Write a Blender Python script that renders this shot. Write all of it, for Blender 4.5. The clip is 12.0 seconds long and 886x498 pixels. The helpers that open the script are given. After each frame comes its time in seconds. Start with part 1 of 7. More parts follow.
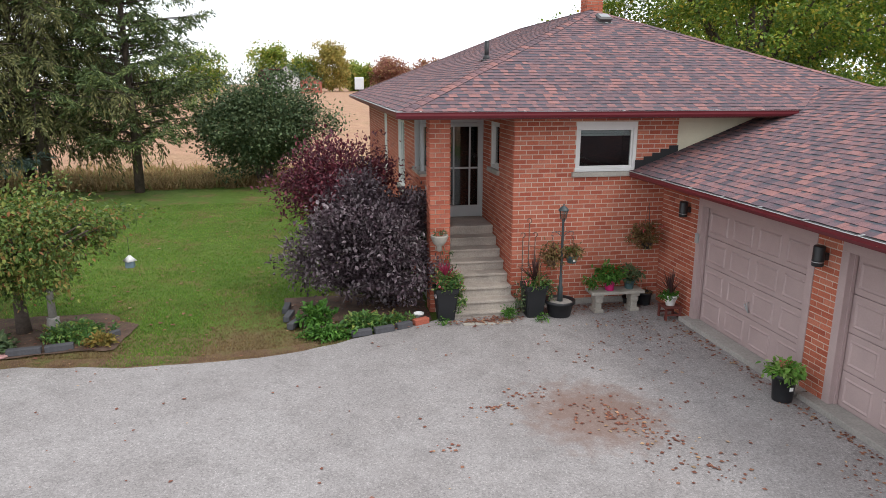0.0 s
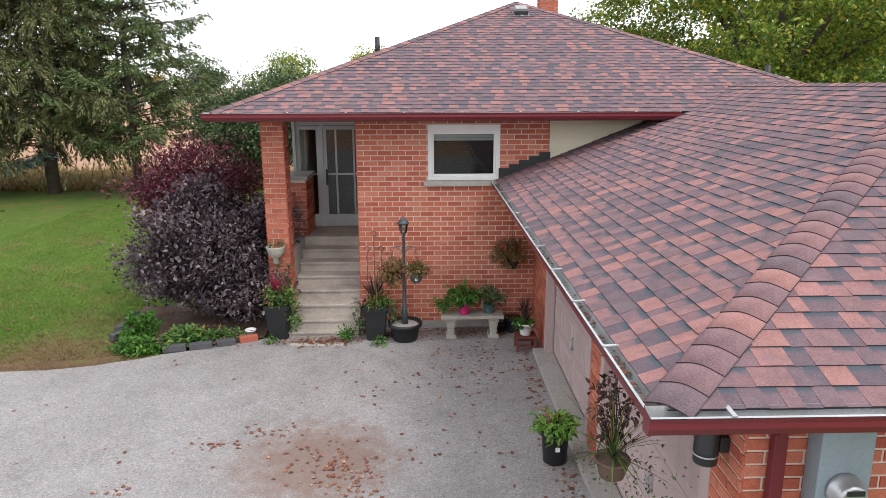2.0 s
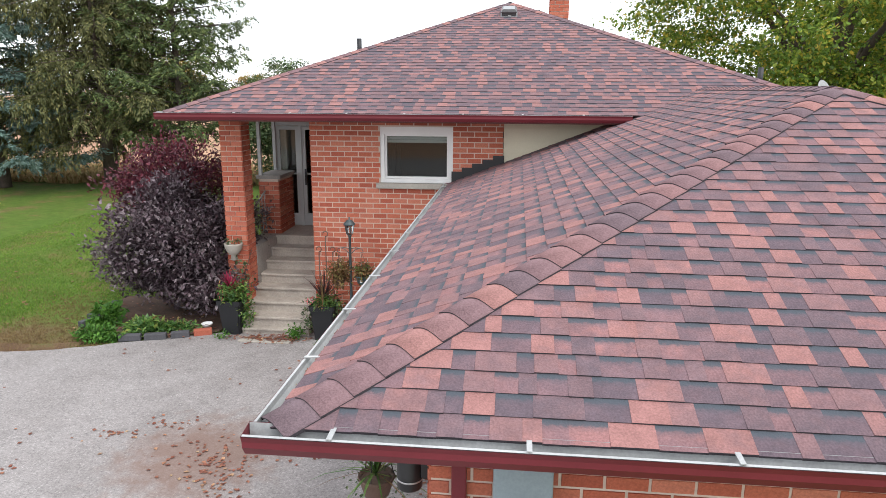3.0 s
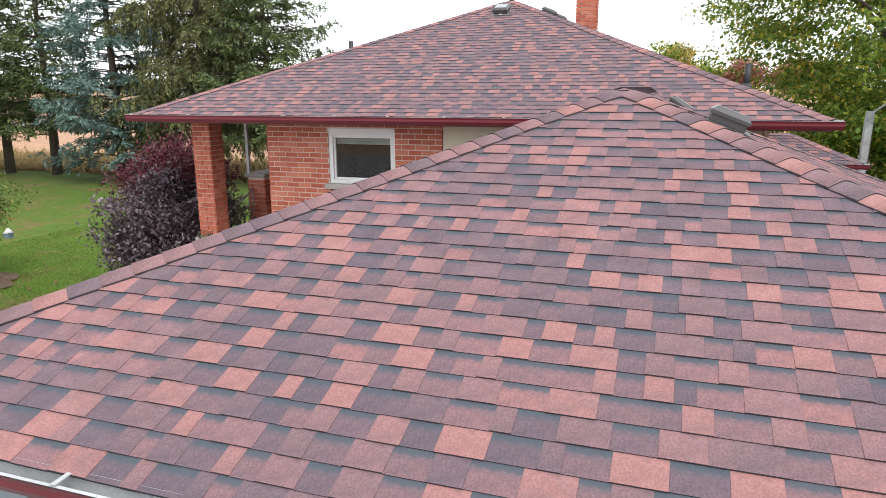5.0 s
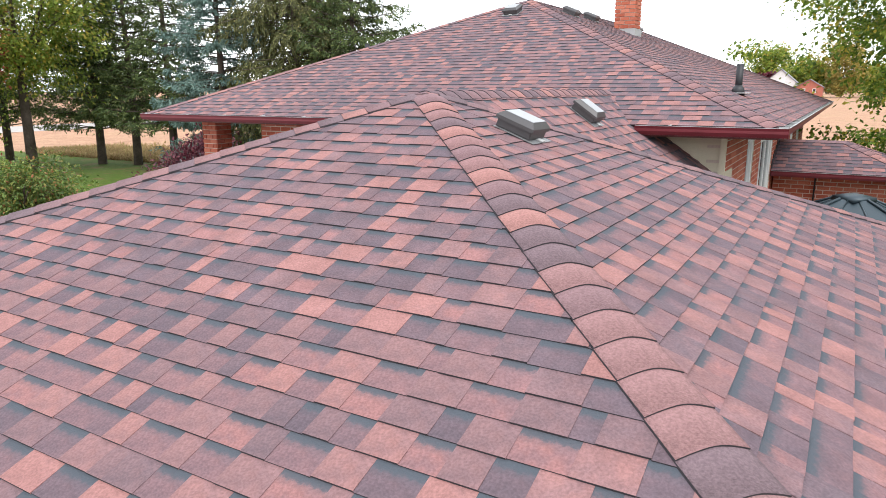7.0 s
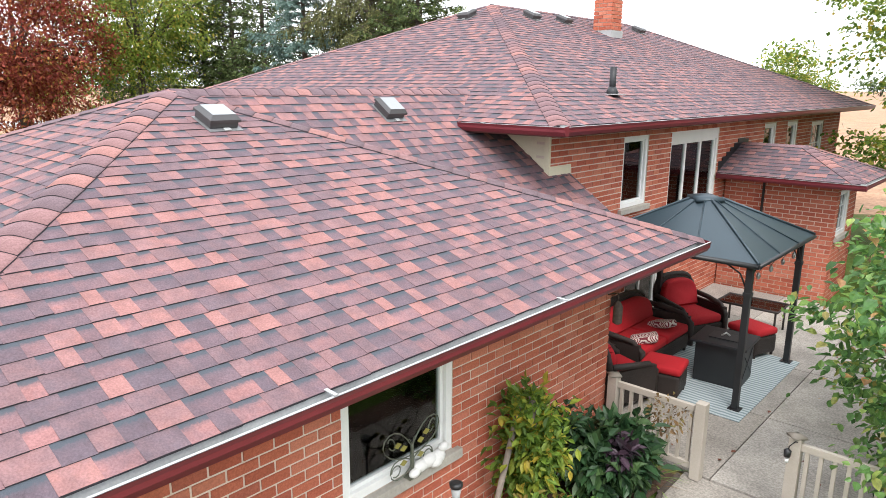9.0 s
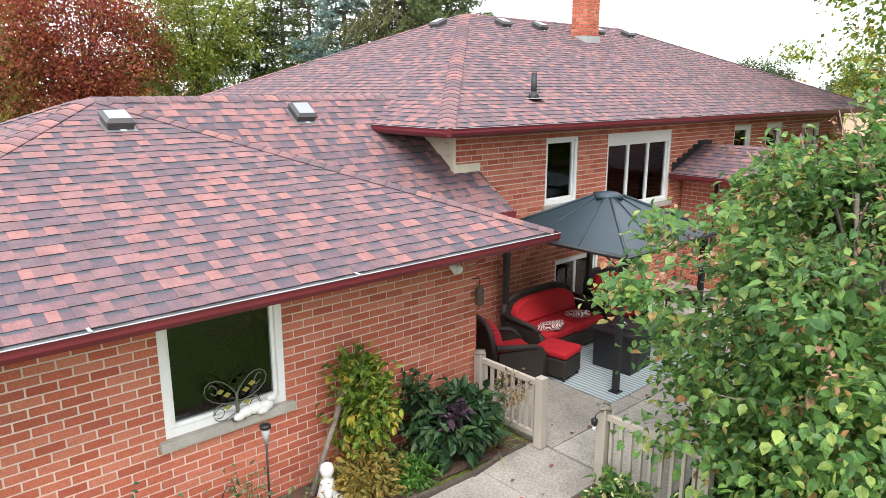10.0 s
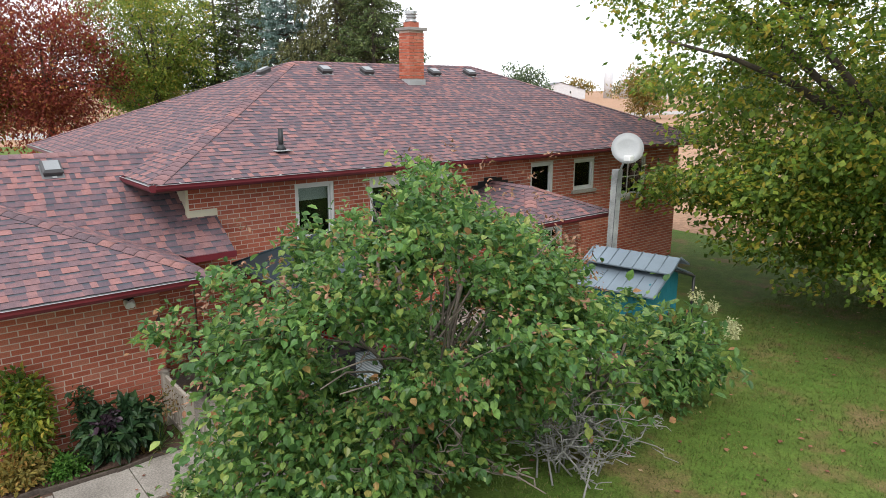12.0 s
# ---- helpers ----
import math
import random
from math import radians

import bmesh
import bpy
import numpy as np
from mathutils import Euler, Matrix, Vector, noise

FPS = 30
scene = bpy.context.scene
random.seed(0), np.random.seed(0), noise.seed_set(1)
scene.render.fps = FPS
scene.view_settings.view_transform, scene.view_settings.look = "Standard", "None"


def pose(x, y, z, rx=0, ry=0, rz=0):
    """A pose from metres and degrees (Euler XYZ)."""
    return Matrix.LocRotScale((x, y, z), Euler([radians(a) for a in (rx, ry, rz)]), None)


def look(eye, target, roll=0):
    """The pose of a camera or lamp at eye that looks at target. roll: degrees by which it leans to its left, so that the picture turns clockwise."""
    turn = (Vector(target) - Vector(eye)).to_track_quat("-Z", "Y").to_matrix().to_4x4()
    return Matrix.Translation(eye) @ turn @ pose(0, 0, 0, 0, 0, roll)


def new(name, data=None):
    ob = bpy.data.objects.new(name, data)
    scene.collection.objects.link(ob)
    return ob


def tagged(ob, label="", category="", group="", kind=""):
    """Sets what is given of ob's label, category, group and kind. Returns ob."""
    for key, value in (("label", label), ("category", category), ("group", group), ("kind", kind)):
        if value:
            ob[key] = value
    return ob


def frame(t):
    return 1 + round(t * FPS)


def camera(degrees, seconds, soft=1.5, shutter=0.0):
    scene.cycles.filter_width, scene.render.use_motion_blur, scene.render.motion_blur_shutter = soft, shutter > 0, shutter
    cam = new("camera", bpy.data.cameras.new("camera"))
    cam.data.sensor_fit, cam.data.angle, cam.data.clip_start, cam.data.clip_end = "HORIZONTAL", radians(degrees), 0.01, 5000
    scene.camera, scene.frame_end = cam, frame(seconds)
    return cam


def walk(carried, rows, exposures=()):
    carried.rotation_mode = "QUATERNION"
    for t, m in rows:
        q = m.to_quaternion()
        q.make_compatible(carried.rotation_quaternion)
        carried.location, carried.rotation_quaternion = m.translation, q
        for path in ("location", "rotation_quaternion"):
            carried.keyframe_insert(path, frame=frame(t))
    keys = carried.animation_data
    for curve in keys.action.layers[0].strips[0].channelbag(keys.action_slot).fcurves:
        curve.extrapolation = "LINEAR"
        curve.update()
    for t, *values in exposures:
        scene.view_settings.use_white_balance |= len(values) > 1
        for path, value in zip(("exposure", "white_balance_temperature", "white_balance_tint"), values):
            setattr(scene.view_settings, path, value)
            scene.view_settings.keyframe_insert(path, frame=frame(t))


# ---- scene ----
cam = camera(66.0, 12.0, soft=0.65)

PATH = [
    (0, (-3.547, -12.236, 4.271), (-3.201, -10.324, 3.797), 0.1),
    (0.5, (-2.447, -12.032, 4.221), (-2.18, -10.106, 3.752), -0.0),
    (1, (-1.327, -11.84, 4.227), (-1.135, -9.906, 3.758), -0.3),
    (1.5, (-0.147, -11.654, 4.217), (-0.017, -9.714, 3.748), -0.0),
    (2, (1.196, -11.537, 4.199), (1.239, -9.592, 3.733), -0.2),
    (2.5, (2.42, -11.418, 4.18), (2.336, -9.474, 3.719), -0.0),
    (4.5, (6.071, -10.673, 4.223), (5.536, -8.802, 3.762), -0.1),
    (5, (6.814, -10.403, 4.226), (6.182, -8.562, 3.764), -0.3),
    (5.5, (7.457, -10.151, 4.223), (6.738, -8.342, 3.763), -0.1),
    (6, (8.081, -9.86, 4.243), (7.268, -8.091, 3.783), -0.3),
    (6.5, (8.642, -9.496, 4.234), (7.738, -7.772, 3.776), -0.2),
    (7, (9.297, -9.214, 4.234), (8.307, -7.539, 3.776), -0.2),
    (9, (13.149, -7.866, 4.261), (11.844, -6.423, 3.796), 0.4),
    (9.5, (14.299, -7.4, 4.27), (12.91, -6.036, 3.81), 0.1),
    (10, (15.512, -6.886, 4.312), (14.053, -5.597, 3.854), -0.0),
    (10.5, (16.678, -6.323, 4.485), (15.193, -5.063, 4.026), 0.2),
    (11, (17.974, -5.708, 4.704), (16.474, -4.467, 4.243), 0.2),
    (11.5, (19.053, -4.982, 4.99), (17.555, -3.741, 4.529), 0.2),
    (12, (20.071, -4.113, 5.321), (18.57, -2.874, 4.864), 0.1),
]
walk(cam, [(t, look(e, g, r)) for t, e, g, r in PATH], [(0.0, 0.0), (2.5, 0.27), (5.5, 0.36), (7.0, 0.48), (9.5, 0.85), (10.5, 0.8), (11.0, 0.68), (11.5, 0.46), (12.0, 0.18)])

# ---- light ----
world = bpy.data.worlds.new("overcast")
scene.world = world
world.use_nodes = True
wn, wl = world.node_tree.nodes, world.node_tree.links
sky = wn.new("ShaderNodeTexSky")
sky.sky_type, sky.sun_disc = "NISHITA", False
sky.sun_elevation, sky.sun_rotation = radians(55), radians(133)
haze = wn.new("ShaderNodeMixRGB")
haze.inputs[0].default_value = 0.90
haze.inputs[2].default_value = (9.9, 10.15, 10.7, 1)
wl.new(sky.outputs[0], haze.inputs[1])
wl.new(haze.outputs[0], wn["Background"].inputs[0])
wn["Background"].inputs[1].default_value = 0.165
sun = new("sun", bpy.data.lights.new("sun", "SUN"))
sun.data.energy, sun.data.angle, sun.data.color = 1.6, radians(24), (1.0, 0.96, 0.91)
sun.matrix_world = look((9, -8.5, 17.5), (0, 0, 0))

# ---- materials ----
def lin(r, g, b):
    """8-bit picture colour to linear."""
    return tuple(((v / 255 + 0.055) / 1.055) ** 2.4 if v > 10 else v / 255 / 12.92 for v in (r, g, b)) + (1,)


def nodes_of(name):
    m = bpy.data.materials.new(name)
    m.use_nodes = True
    n, l = m.node_tree.nodes, m.node_tree.links
    return m, n, l, n["Principled BSDF"]


def noise_node(n, l, scale, detail=4, rough=0.6, coord="Object"):
    tc = n.new("ShaderNodeTexCoord")
    t = n.new("ShaderNodeTexNoise")
    t.inputs["Scale"].default_value, t.inputs["Detail"].default_value = scale, detail
    t.inputs["Roughness"].default_value = rough
    l.new(tc.outputs[coord], t.inputs["Vector"])
    return t


def ramp(n, stops, mode="LINEAR"):
    r = n.new("ShaderNodeValToRGB")
    r.color_ramp.interpolation = mode
    while len(r.color_ramp.elements) < len(stops):
        r.color_ramp.elements.new(0.5)
    for e, (p, c) in zip(r.color_ramp.elements, stops):
        e.position, e.color = p, c
    return r


def grey(v):
    return (v, v, v, 1)


def mul(n, l, a, b, fac=1.0):
    m = n.new("ShaderNodeMixRGB")
    m.blend_type = "MULTIPLY"
    m.inputs[0].default_value = fac
    l.new(a, m.inputs[1]), l.new(b, m.inputs[2])
    return m.outputs[0]


def bump_from(n, l, b, tex, strength, dist=0.01):
    bp = n.new("ShaderNodeBump")
    bp.inputs["Strength"].default_value, bp.inputs["Distance"].default_value = strength, dist
    l.new(tex, bp.inputs["Height"])
    l.new(bp.outputs[0], b.inputs["Normal"])


def surface(name, colour, rough=0.8, metal=0.0, big=1.5, fine=60.0, contrast=0.25, bump=0.3, spec=0.5):
    """A plain painted, cast or woven surface: one colour, mottled at two scales, with fine relief."""
    m, n, l, b = nodes_of(name)
    t1, t2 = noise_node(n, l, big), noise_node(n, l, fine, 3)
    r1 = ramp(n, [(0.3, grey(1 - contrast)), (0.7, grey(1.0 + contrast * 0.4))])
    r2 = ramp(n, [(0.3, grey(1 - contrast * 0.7)), (0.7, grey(1.0))])
    l.new(t1.outputs[0], r1.inputs[0]), l.new(t2.outputs[0], r2.inputs[0])
    rgb = n.new("ShaderNodeRGB")
    rgb.outputs[0].default_value = (*colour[:3], 1)
    l.new(mul(n, l, mul(n, l, rgb.outputs[0], r1.outputs[0]), r2.outputs[0]), b.inputs["Base Color"])
    b.inputs["Roughness"].default_value, b.inputs["Metallic"].default_value = rough, metal
    b.inputs["Specular IOR Level"].default_value = spec
    if bump:
        bump_from(n, l, b, t2.outputs[0], bump)
    return m


def pieces(name, stops, rough=0.85, fine=90.0, big=0.6, contrast=0.2, bump=0.4, mode="LINEAR", spec=0.3, soft=0.0, drift=0.0):
    """Many alike pieces, each with its own tone drawn from the stops, whether a piece is an object or an island."""
    m, n, l, b = nodes_of(name)
    oi, ge, add, fr = (n.new(k) for k in ("ShaderNodeObjectInfo", "ShaderNodeNewGeometry", "ShaderNodeMath", "ShaderNodeMath"))
    add.operation, fr.operation = "ADD", "FRACT"
    l.new(oi.outputs["Random"], add.inputs[0]), l.new(ge.outputs["Random Per Island"], add.inputs[1])
    l.new(add.outputs[0], fr.inputs[0])
    r = ramp(n, stops, mode)
    t1, t2 = noise_node(n, l, big), noise_node(n, l, fine, 3)
    if drift:
        # the tone wanders a little within one piece
        off, t4 = n.new("ShaderNodeMath"), noise_node(n, l, big * 1.6, 2)
        off.operation = "MULTIPLY_ADD"
        off.inputs[1].default_value = drift * 2
        sh = n.new("ShaderNodeMath")
        sh.inputs[1].default_value = -drift
        l.new(fr.outputs[0], sh.inputs[0])
        l.new(t4.outputs[0], off.inputs[0]), l.new(sh.outputs[0], off.inputs[2]), l.new(off.outputs[0], r.inputs[0])
    else:
        l.new(fr.outputs[0], r.inputs[0])
    r1 = ramp(n, [(0.3, grey(1 - contrast)), (0.7, grey(1.0 + contrast * 0.3))])
    r2 = ramp(n, [(0.35, grey(1 - contrast)), (0.65, grey(1.0 + contrast * 0.3))])
    l.new(t1.outputs[0], r1.inputs[0]), l.new(t2.outputs[0], r2.inputs[0])
    l.new(mul(n, l, mul(n, l, r.outputs[0], r1.outputs[0]), r2.outputs[0]), b.inputs["Base Color"])
    b.inputs["Roughness"].default_value = rough
    b.inputs["Specular IOR Level"].default_value = spec
    if soft:
        b.inputs["Transmission Weight"].default_value = 0.0
        b.inputs["Subsurface Weight"].default_value = 0.0
    if bump:
        bump_from(n, l, b, t2.outputs[0], bump)
    return m


def leafy(name, stops, rough=0.6, through_light=0.25):
    """Leaves: a tone for each leaf, a little light coming through."""
    m = pieces(name, stops, rough, fine=14.0, big=0.9, contrast=0.36, bump=0, spec=0.35)
    n, l = m.node_tree.nodes, m.node_tree.links
    b = n["Principled BSDF"]
    src = b.inputs["Base Color"].links[0].from_socket
    tr, mix = n.new("ShaderNodeBsdfTranslucent"), n.new("ShaderNodeMixShader")
    l.new(src, tr.inputs[0])
    mix.inputs[0].default_value = through_light
    l.new(b.outputs[0], mix.inputs[1]), l.new(tr.outputs[0], mix.inputs[2])
    l.new(mix.outputs[0], n["Material Output"].inputs[0])
    return m


M = {}
M["shingle"] = pieces("asphalt_shingle", [(0.0, (0.121, 0.092, 0.110, 1)), (0.35, (0.155, 0.105, 0.121, 1)), (0.65, (0.198, 0.119, 0.130, 1)),
                                          (0.86, (0.239, 0.133, 0.139, 1)), (0.97, (0.290, 0.145, 0.142, 1))],
                      rough=0.92, fine=95, big=6, contrast=0.22, bump=0.6, spec=0.25, drift=0.35)
M["tooth"] = pieces("asphalt_shingle_tooth", [(0.0, (0.137, 0.100, 0.116, 1)), (0.36, (0.195, 0.121, 0.130, 1)), (0.66, (0.250, 0.140, 0.141, 1)), (0.9, (0.316, 0.158, 0.147, 1))],
                    rough=0.92, fine=95, big=6, contrast=0.22, bump=0.6, spec=0.25, drift=0.35)
M["edge"] = surface("shingle_cut_edge", (0.040, 0.034, 0.040), 0.95)


def printed_shadow_band(m):
    """The shadow band, put into the colour as blue-black granules along the head of each recessed shingle; it fades out
    down its face.
    """
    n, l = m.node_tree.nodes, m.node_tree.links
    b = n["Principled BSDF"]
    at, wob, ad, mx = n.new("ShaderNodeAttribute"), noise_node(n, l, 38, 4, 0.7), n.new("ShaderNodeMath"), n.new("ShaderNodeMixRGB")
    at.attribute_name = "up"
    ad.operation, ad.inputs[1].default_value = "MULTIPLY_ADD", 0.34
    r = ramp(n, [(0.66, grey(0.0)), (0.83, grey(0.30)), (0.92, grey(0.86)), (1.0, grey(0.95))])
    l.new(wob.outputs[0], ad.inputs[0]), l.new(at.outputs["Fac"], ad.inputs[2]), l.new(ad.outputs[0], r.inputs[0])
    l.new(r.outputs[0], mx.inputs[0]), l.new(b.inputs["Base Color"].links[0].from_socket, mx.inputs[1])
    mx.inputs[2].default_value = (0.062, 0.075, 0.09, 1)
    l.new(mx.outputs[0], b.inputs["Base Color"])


printed_shadow_band(M["shingle"])
M["cap"] = pieces("ridge_cap", [(0.0, (0.175, 0.124, 0.139, 1)), (0.3, (0.230, 0.143, 0.153, 1)), (0.62, (0.281, 0.160, 0.161, 1)), (0.84, (0.359, 0.185, 0.170, 1))],
                  rough=0.92, fine=85, big=6, contrast=0.24, bump=0.7, mode="CONSTANT", spec=0.25)
M["deck"] = surface("roof_underlay", (0.035, 0.03, 0.033), 0.95)
M["brick"] = pieces("clay_brick", [(0.0, (0.41, 0.104, 0.062, 1)), (0.3, (0.48, 0.133, 0.077, 1)), (0.6, (0.54, 0.163, 0.097, 1)), (0.85, (0.58, 0.21, 0.135, 1)), (1.0, (0.42, 0.115, 0.073, 1))],
                    rough=0.9, fine=70, big=0.9, contrast=0.22, bump=0.5)
M["mortar"] = surface("mortar", (0.67, 0.56, 0.47), 0.95, fine=40, contrast=0.2)
M["concrete"] = surface("weathered_concrete", (0.40, 0.375, 0.345), 0.9, big=0.9, fine=30, contrast=0.35)
M["step"] = surface("grey_step_concrete", (0.50, 0.44, 0.38), 0.9, big=1.6, fine=30, contrast=0.35)
M["sill"] = surface("stone_sill", (0.42, 0.39, 0.34), 0.85, fine=30)
M["white"] = surface("white_vinyl", (0.78, 0.78, 0.76), 0.45, contrast=0.08, bump=0.02)
M["cream"] = surface("cream_siding", (0.68, 0.63, 0.47), 0.6, contrast=0.1, bump=0.05)
M["maroon"] = surface("maroon_gutter", (0.15, 0.022, 0.030), 0.38, contrast=0.15, bump=0.03, spec=0.35)
M["alu"] = surface("gutter_inside", (0.42, 0.43, 0.43), 0.45, contrast=0.3, bump=0.03)
M["soffit"] = surface("dark_soffit", (0.13, 0.045, 0.04), 0.6, contrast=0.1, bump=0.05)
M["taupe"] = surface("taupe_paint", (0.45, 0.345, 0.335), 0.55, big=1.0, contrast=0.12, bump=0.04)
M["greyframe"] = surface("grey_door_frame", (0.46, 0.48, 0.48), 0.5, contrast=0.08, bump=0.02)
M["black"] = surface("black_metal", (0.018, 0.019, 0.021), 0.45, contrast=0.2, bump=0.03)
M["blackplastic"] = surface("black_plastic", (0.014, 0.015, 0.018), 0.5, contrast=0.2, bump=0.05)
M["bark"] = surface("bark", (0.13, 0.10, 0.08), 0.95, big=3, fine=25, contrast=0.5, bump=0.9)
M["barkgrey"] = surface("grey_bark", (0.24, 0.20, 0.165), 0.95, big=3, fine=25, contrast=0.45, bump=0.8)
M["soil"] = surface("bark_mulch", (0.14, 0.085, 0.06), 0.98, big=3, fine=35, contrast=0.5, bump=0.9)
# near-black: the darkness of the unlit rooms is put into this colour
M["dark"] = surface("room_shade", (0.02, 0.019, 0.018), 0.9)


def glass(name, tint=(0.75, 0.8, 0.8)):
    m, n, l, b = nodes_of(name)
    tp, gl, mix, lw = (n.new(k) for k in ("ShaderNodeBsdfTransparent", "ShaderNodeBsdfGlossy", "ShaderNodeMixShader", "ShaderNodeFresnel"))
    tp.inputs[0].default_value = (*tint, 1)
    gl.inputs["Roughness"].default_value = 0.02
    lw.inputs[0].default_value = 1.5
    l.new(lw.outputs[0], mix.inputs[0])
    l.new(tp.outputs[0], mix.inputs[1]), l.new(gl.outputs[0], mix.inputs[2])
    l.new(mix.outputs[0], n["Material Output"].inputs[0])
    return m


M["glass"] = glass("window_glass")


def asphalt():
    m, n, l, b = nodes_of("weathered_asphalt")
    t1, t2, t3 = noise_node(n, l, 0.6, 7, 0.7), noise_node(n, l, 42, 4, 0.85), noise_node(n, l, 2.2, 8, 0.75)
    r1 = ramp(n, [(0.3, (0.225, 0.207, 0.20, 1)), (0.5, (0.258, 0.24, 0.234, 1)), (0.7, (0.30, 0.283, 0.276, 1))])
    r2 = ramp(n, [(0.28, grey(0.25)), (0.46, grey(0.95)), (0.57, grey(1.08)), (0.70, grey(2.1))])
    r3 = ramp(n, [(0.36, grey(0.86)), (0.5, grey(0.99)), (0.66, grey(1.05))])
    l.new(t1.outputs[0], r1.inputs[0]), l.new(t2.outputs[0], r2.inputs[0]), l.new(t3.outputs[0], r3.inputs[0])
    c = mul(n, l, mul(n, l, r1.outputs[0], r2.outputs[0]), r3.outputs[0])
    # hairline cracks
    wc, wa, vo, rc = noise_node(n, l, 1.3, 5, 0.7), n.new("ShaderNodeMixRGB"), n.new("ShaderNodeTexVoronoi"), ramp(n, [(0.0, grey(0.55)), (0.003, grey(0.75)), (0.007, grey(1.0))])
    tcc = n.new("ShaderNodeTexCoord")
    wa.blend_type, wa.inputs[0].default_value = "ADD", 0.9
    vo.feature, vo.inputs["Scale"].default_value = "DISTANCE_TO_EDGE", 0.42
    l.new(tcc.outputs["Object"], wa.inputs[1]), l.new(wc.outputs["Color"], wa.inputs[2]), l.new(wa.outputs[0], vo.inputs["Vector"])
    l.new(vo.outputs["Distance"], rc.inputs[0])
    c = mul(n, l, c, rc.outputs[0], 0.3)
    # a brown stain left by wet leaves, with a ragged outline of its own
    tc, sub, ln, wob, su = (n.new(k) for k in ("ShaderNodeTexCoord", "ShaderNodeVectorMath", "ShaderNodeVectorMath", "ShaderNodeTexNoise", "ShaderNodeMath"))
    sub.operation, ln.operation, su.operation = "SUBTRACT", "LENGTH", "MULTIPLY_ADD"
    sub.inputs[1].default_value = (-0.1, -4.45, 0)
    wob.inputs["Scale"].default_value, wob.inputs["Detail"].default_value = 4.5, 9
    l.new(tc.outputs["Object"], sub.inputs[0]), l.new(sub.outputs[0], ln.inputs[0]), l.new(tc.outputs["Object"], wob.inputs["Vector"])
    su.inputs[1].default_value = 1.5
    l.new(wob.outputs[0], su.inputs[0]), l.new(ln.outputs["Value"], su.inputs[2])
    mr = n.new("ShaderNodeMapRange")
    mr.inputs["From Min"].default_value, mr.inputs["From Max"].default_value = 1.2, 1.9
    mr.inputs["To Min"].default_value, mr.inputs["To Max"].default_value = 0.75, 0.0
    l.new(su.outputs[0], mr.inputs["Value"])
    mx = n.new("ShaderNodeMixRGB")
    l.new(mr.outputs[0], mx.inputs[0]), l.new(c, mx.inputs[1])
    mx.inputs[2].default_value = (0.17, 0.10, 0.075, 1)
    l.new(mx.outputs[0], b.inputs["Base Color"])
    b.inputs["Roughness"].default_value = 0.9
    bump_from(n, l, b, t2.outputs[0], 0.5, 0.01)
    return m


M["asphalt"] = asphalt()


def ground_mat(name, stops, big, fine, contrast=0.35, bump=0.6):
    m, n, l, b = nodes_of(name)
    t1, t2, t3 = noise_node(n, l, big, 6, 0.65), noise_node(n, l, fine, 3), noise_node(n, l, fine * 0.12, 4)
    r1 = ramp(n, stops)
    r2 = ramp(n, [(0.3, grey(1 - contrast)), (0.7, grey(1 + contrast * 0.5))])
    r3 = ramp(n, [(0.3, grey(1 - contrast * 0.6)), (0.7, grey(1 + contrast * 0.3))])
    l.new(t1.outputs[0], r1.inputs[0]), l.new(t2.outputs[0], r2.inputs[0]), l.new(t3.outputs[0], r3.inputs[0])
    l.new(mul(n, l, mul(n, l, r1.outputs[0], r2.outputs[0]), r3.outputs[0]), b.inputs["Base Color"])
    b.inputs["Roughness"].default_value, b.inputs["Specular IOR Level"].default_value = 0.95, 0.15
    bump_from(n, l, b, t2.outputs[0], bump, 0.03)
    return m


M["lawn"] = ground_mat("lawn_turf", [(0.30, (0.20, 0.14, 0.07, 1)), (0.40, (0.15, 0.14, 0.046, 1)), (0.47, (0.105, 0.155, 0.03, 1)), (0.64, (0.085, 0.15, 0.024, 1)), (0.75, (0.13, 0.17, 0.04, 1))], 0.75, 34)
# grass worn to bare earth along the drive, with a ragged outline of its own
_n, _l = M["lawn"].node_tree.nodes, M["lawn"].node_tree.links
_b = _n["Principled BSDF"]
_tc, _sb, _sc, _ln, _ma, _mr, _mx = (_n.new(k) for k in ("ShaderNodeTexCoord", "ShaderNodeVectorMath", "ShaderNodeVectorMath", "ShaderNodeVectorMath", "ShaderNodeMath", "ShaderNodeMapRange", "ShaderNodeMixRGB"))
_sb.operation, _sc.operation, _ln.operation, _ma.operation = "SUBTRACT", "MULTIPLY", "LENGTH", "MULTIPLY_ADD"
_sb.inputs[1].default_value, _sc.inputs[1].default_value = (-5.6, -1.35, 0), (0.28, 0.8, 0)
_l.new(_tc.outputs["Object"], _sb.inputs[0]), _l.new(_sb.outputs[0], _sc.inputs[0]), _l.new(_sc.outputs[0], _ln.inputs[0])
_wn = noise_node(_n, _l, 2.6, 8, 0.7)
_ma.inputs[1].default_value = 1.6
_l.new(_wn.outputs[0], _ma.inputs[0]), _l.new(_ln.outputs["Value"], _ma.inputs[2])
_mr.inputs["From Min"].default_value, _mr.inputs["From Max"].default_value = 1.25, 1.9
_mr.inputs["To Min"].default_value, _mr.inputs["To Max"].default_value = 0.75, 0.0
_l.new(_ma.outputs[0], _mr.inputs["Value"]), _l.new(_mr.outputs[0], _mx.inputs[0])
_l.new(_b.inputs["Base Color"].links[0].from_socket, _mx.inputs[1])
_mx.inputs[2].default_value = (0.155, 0.095, 0.058, 1)
_l.new(_mx.outputs[0], _b.inputs["Base Color"])
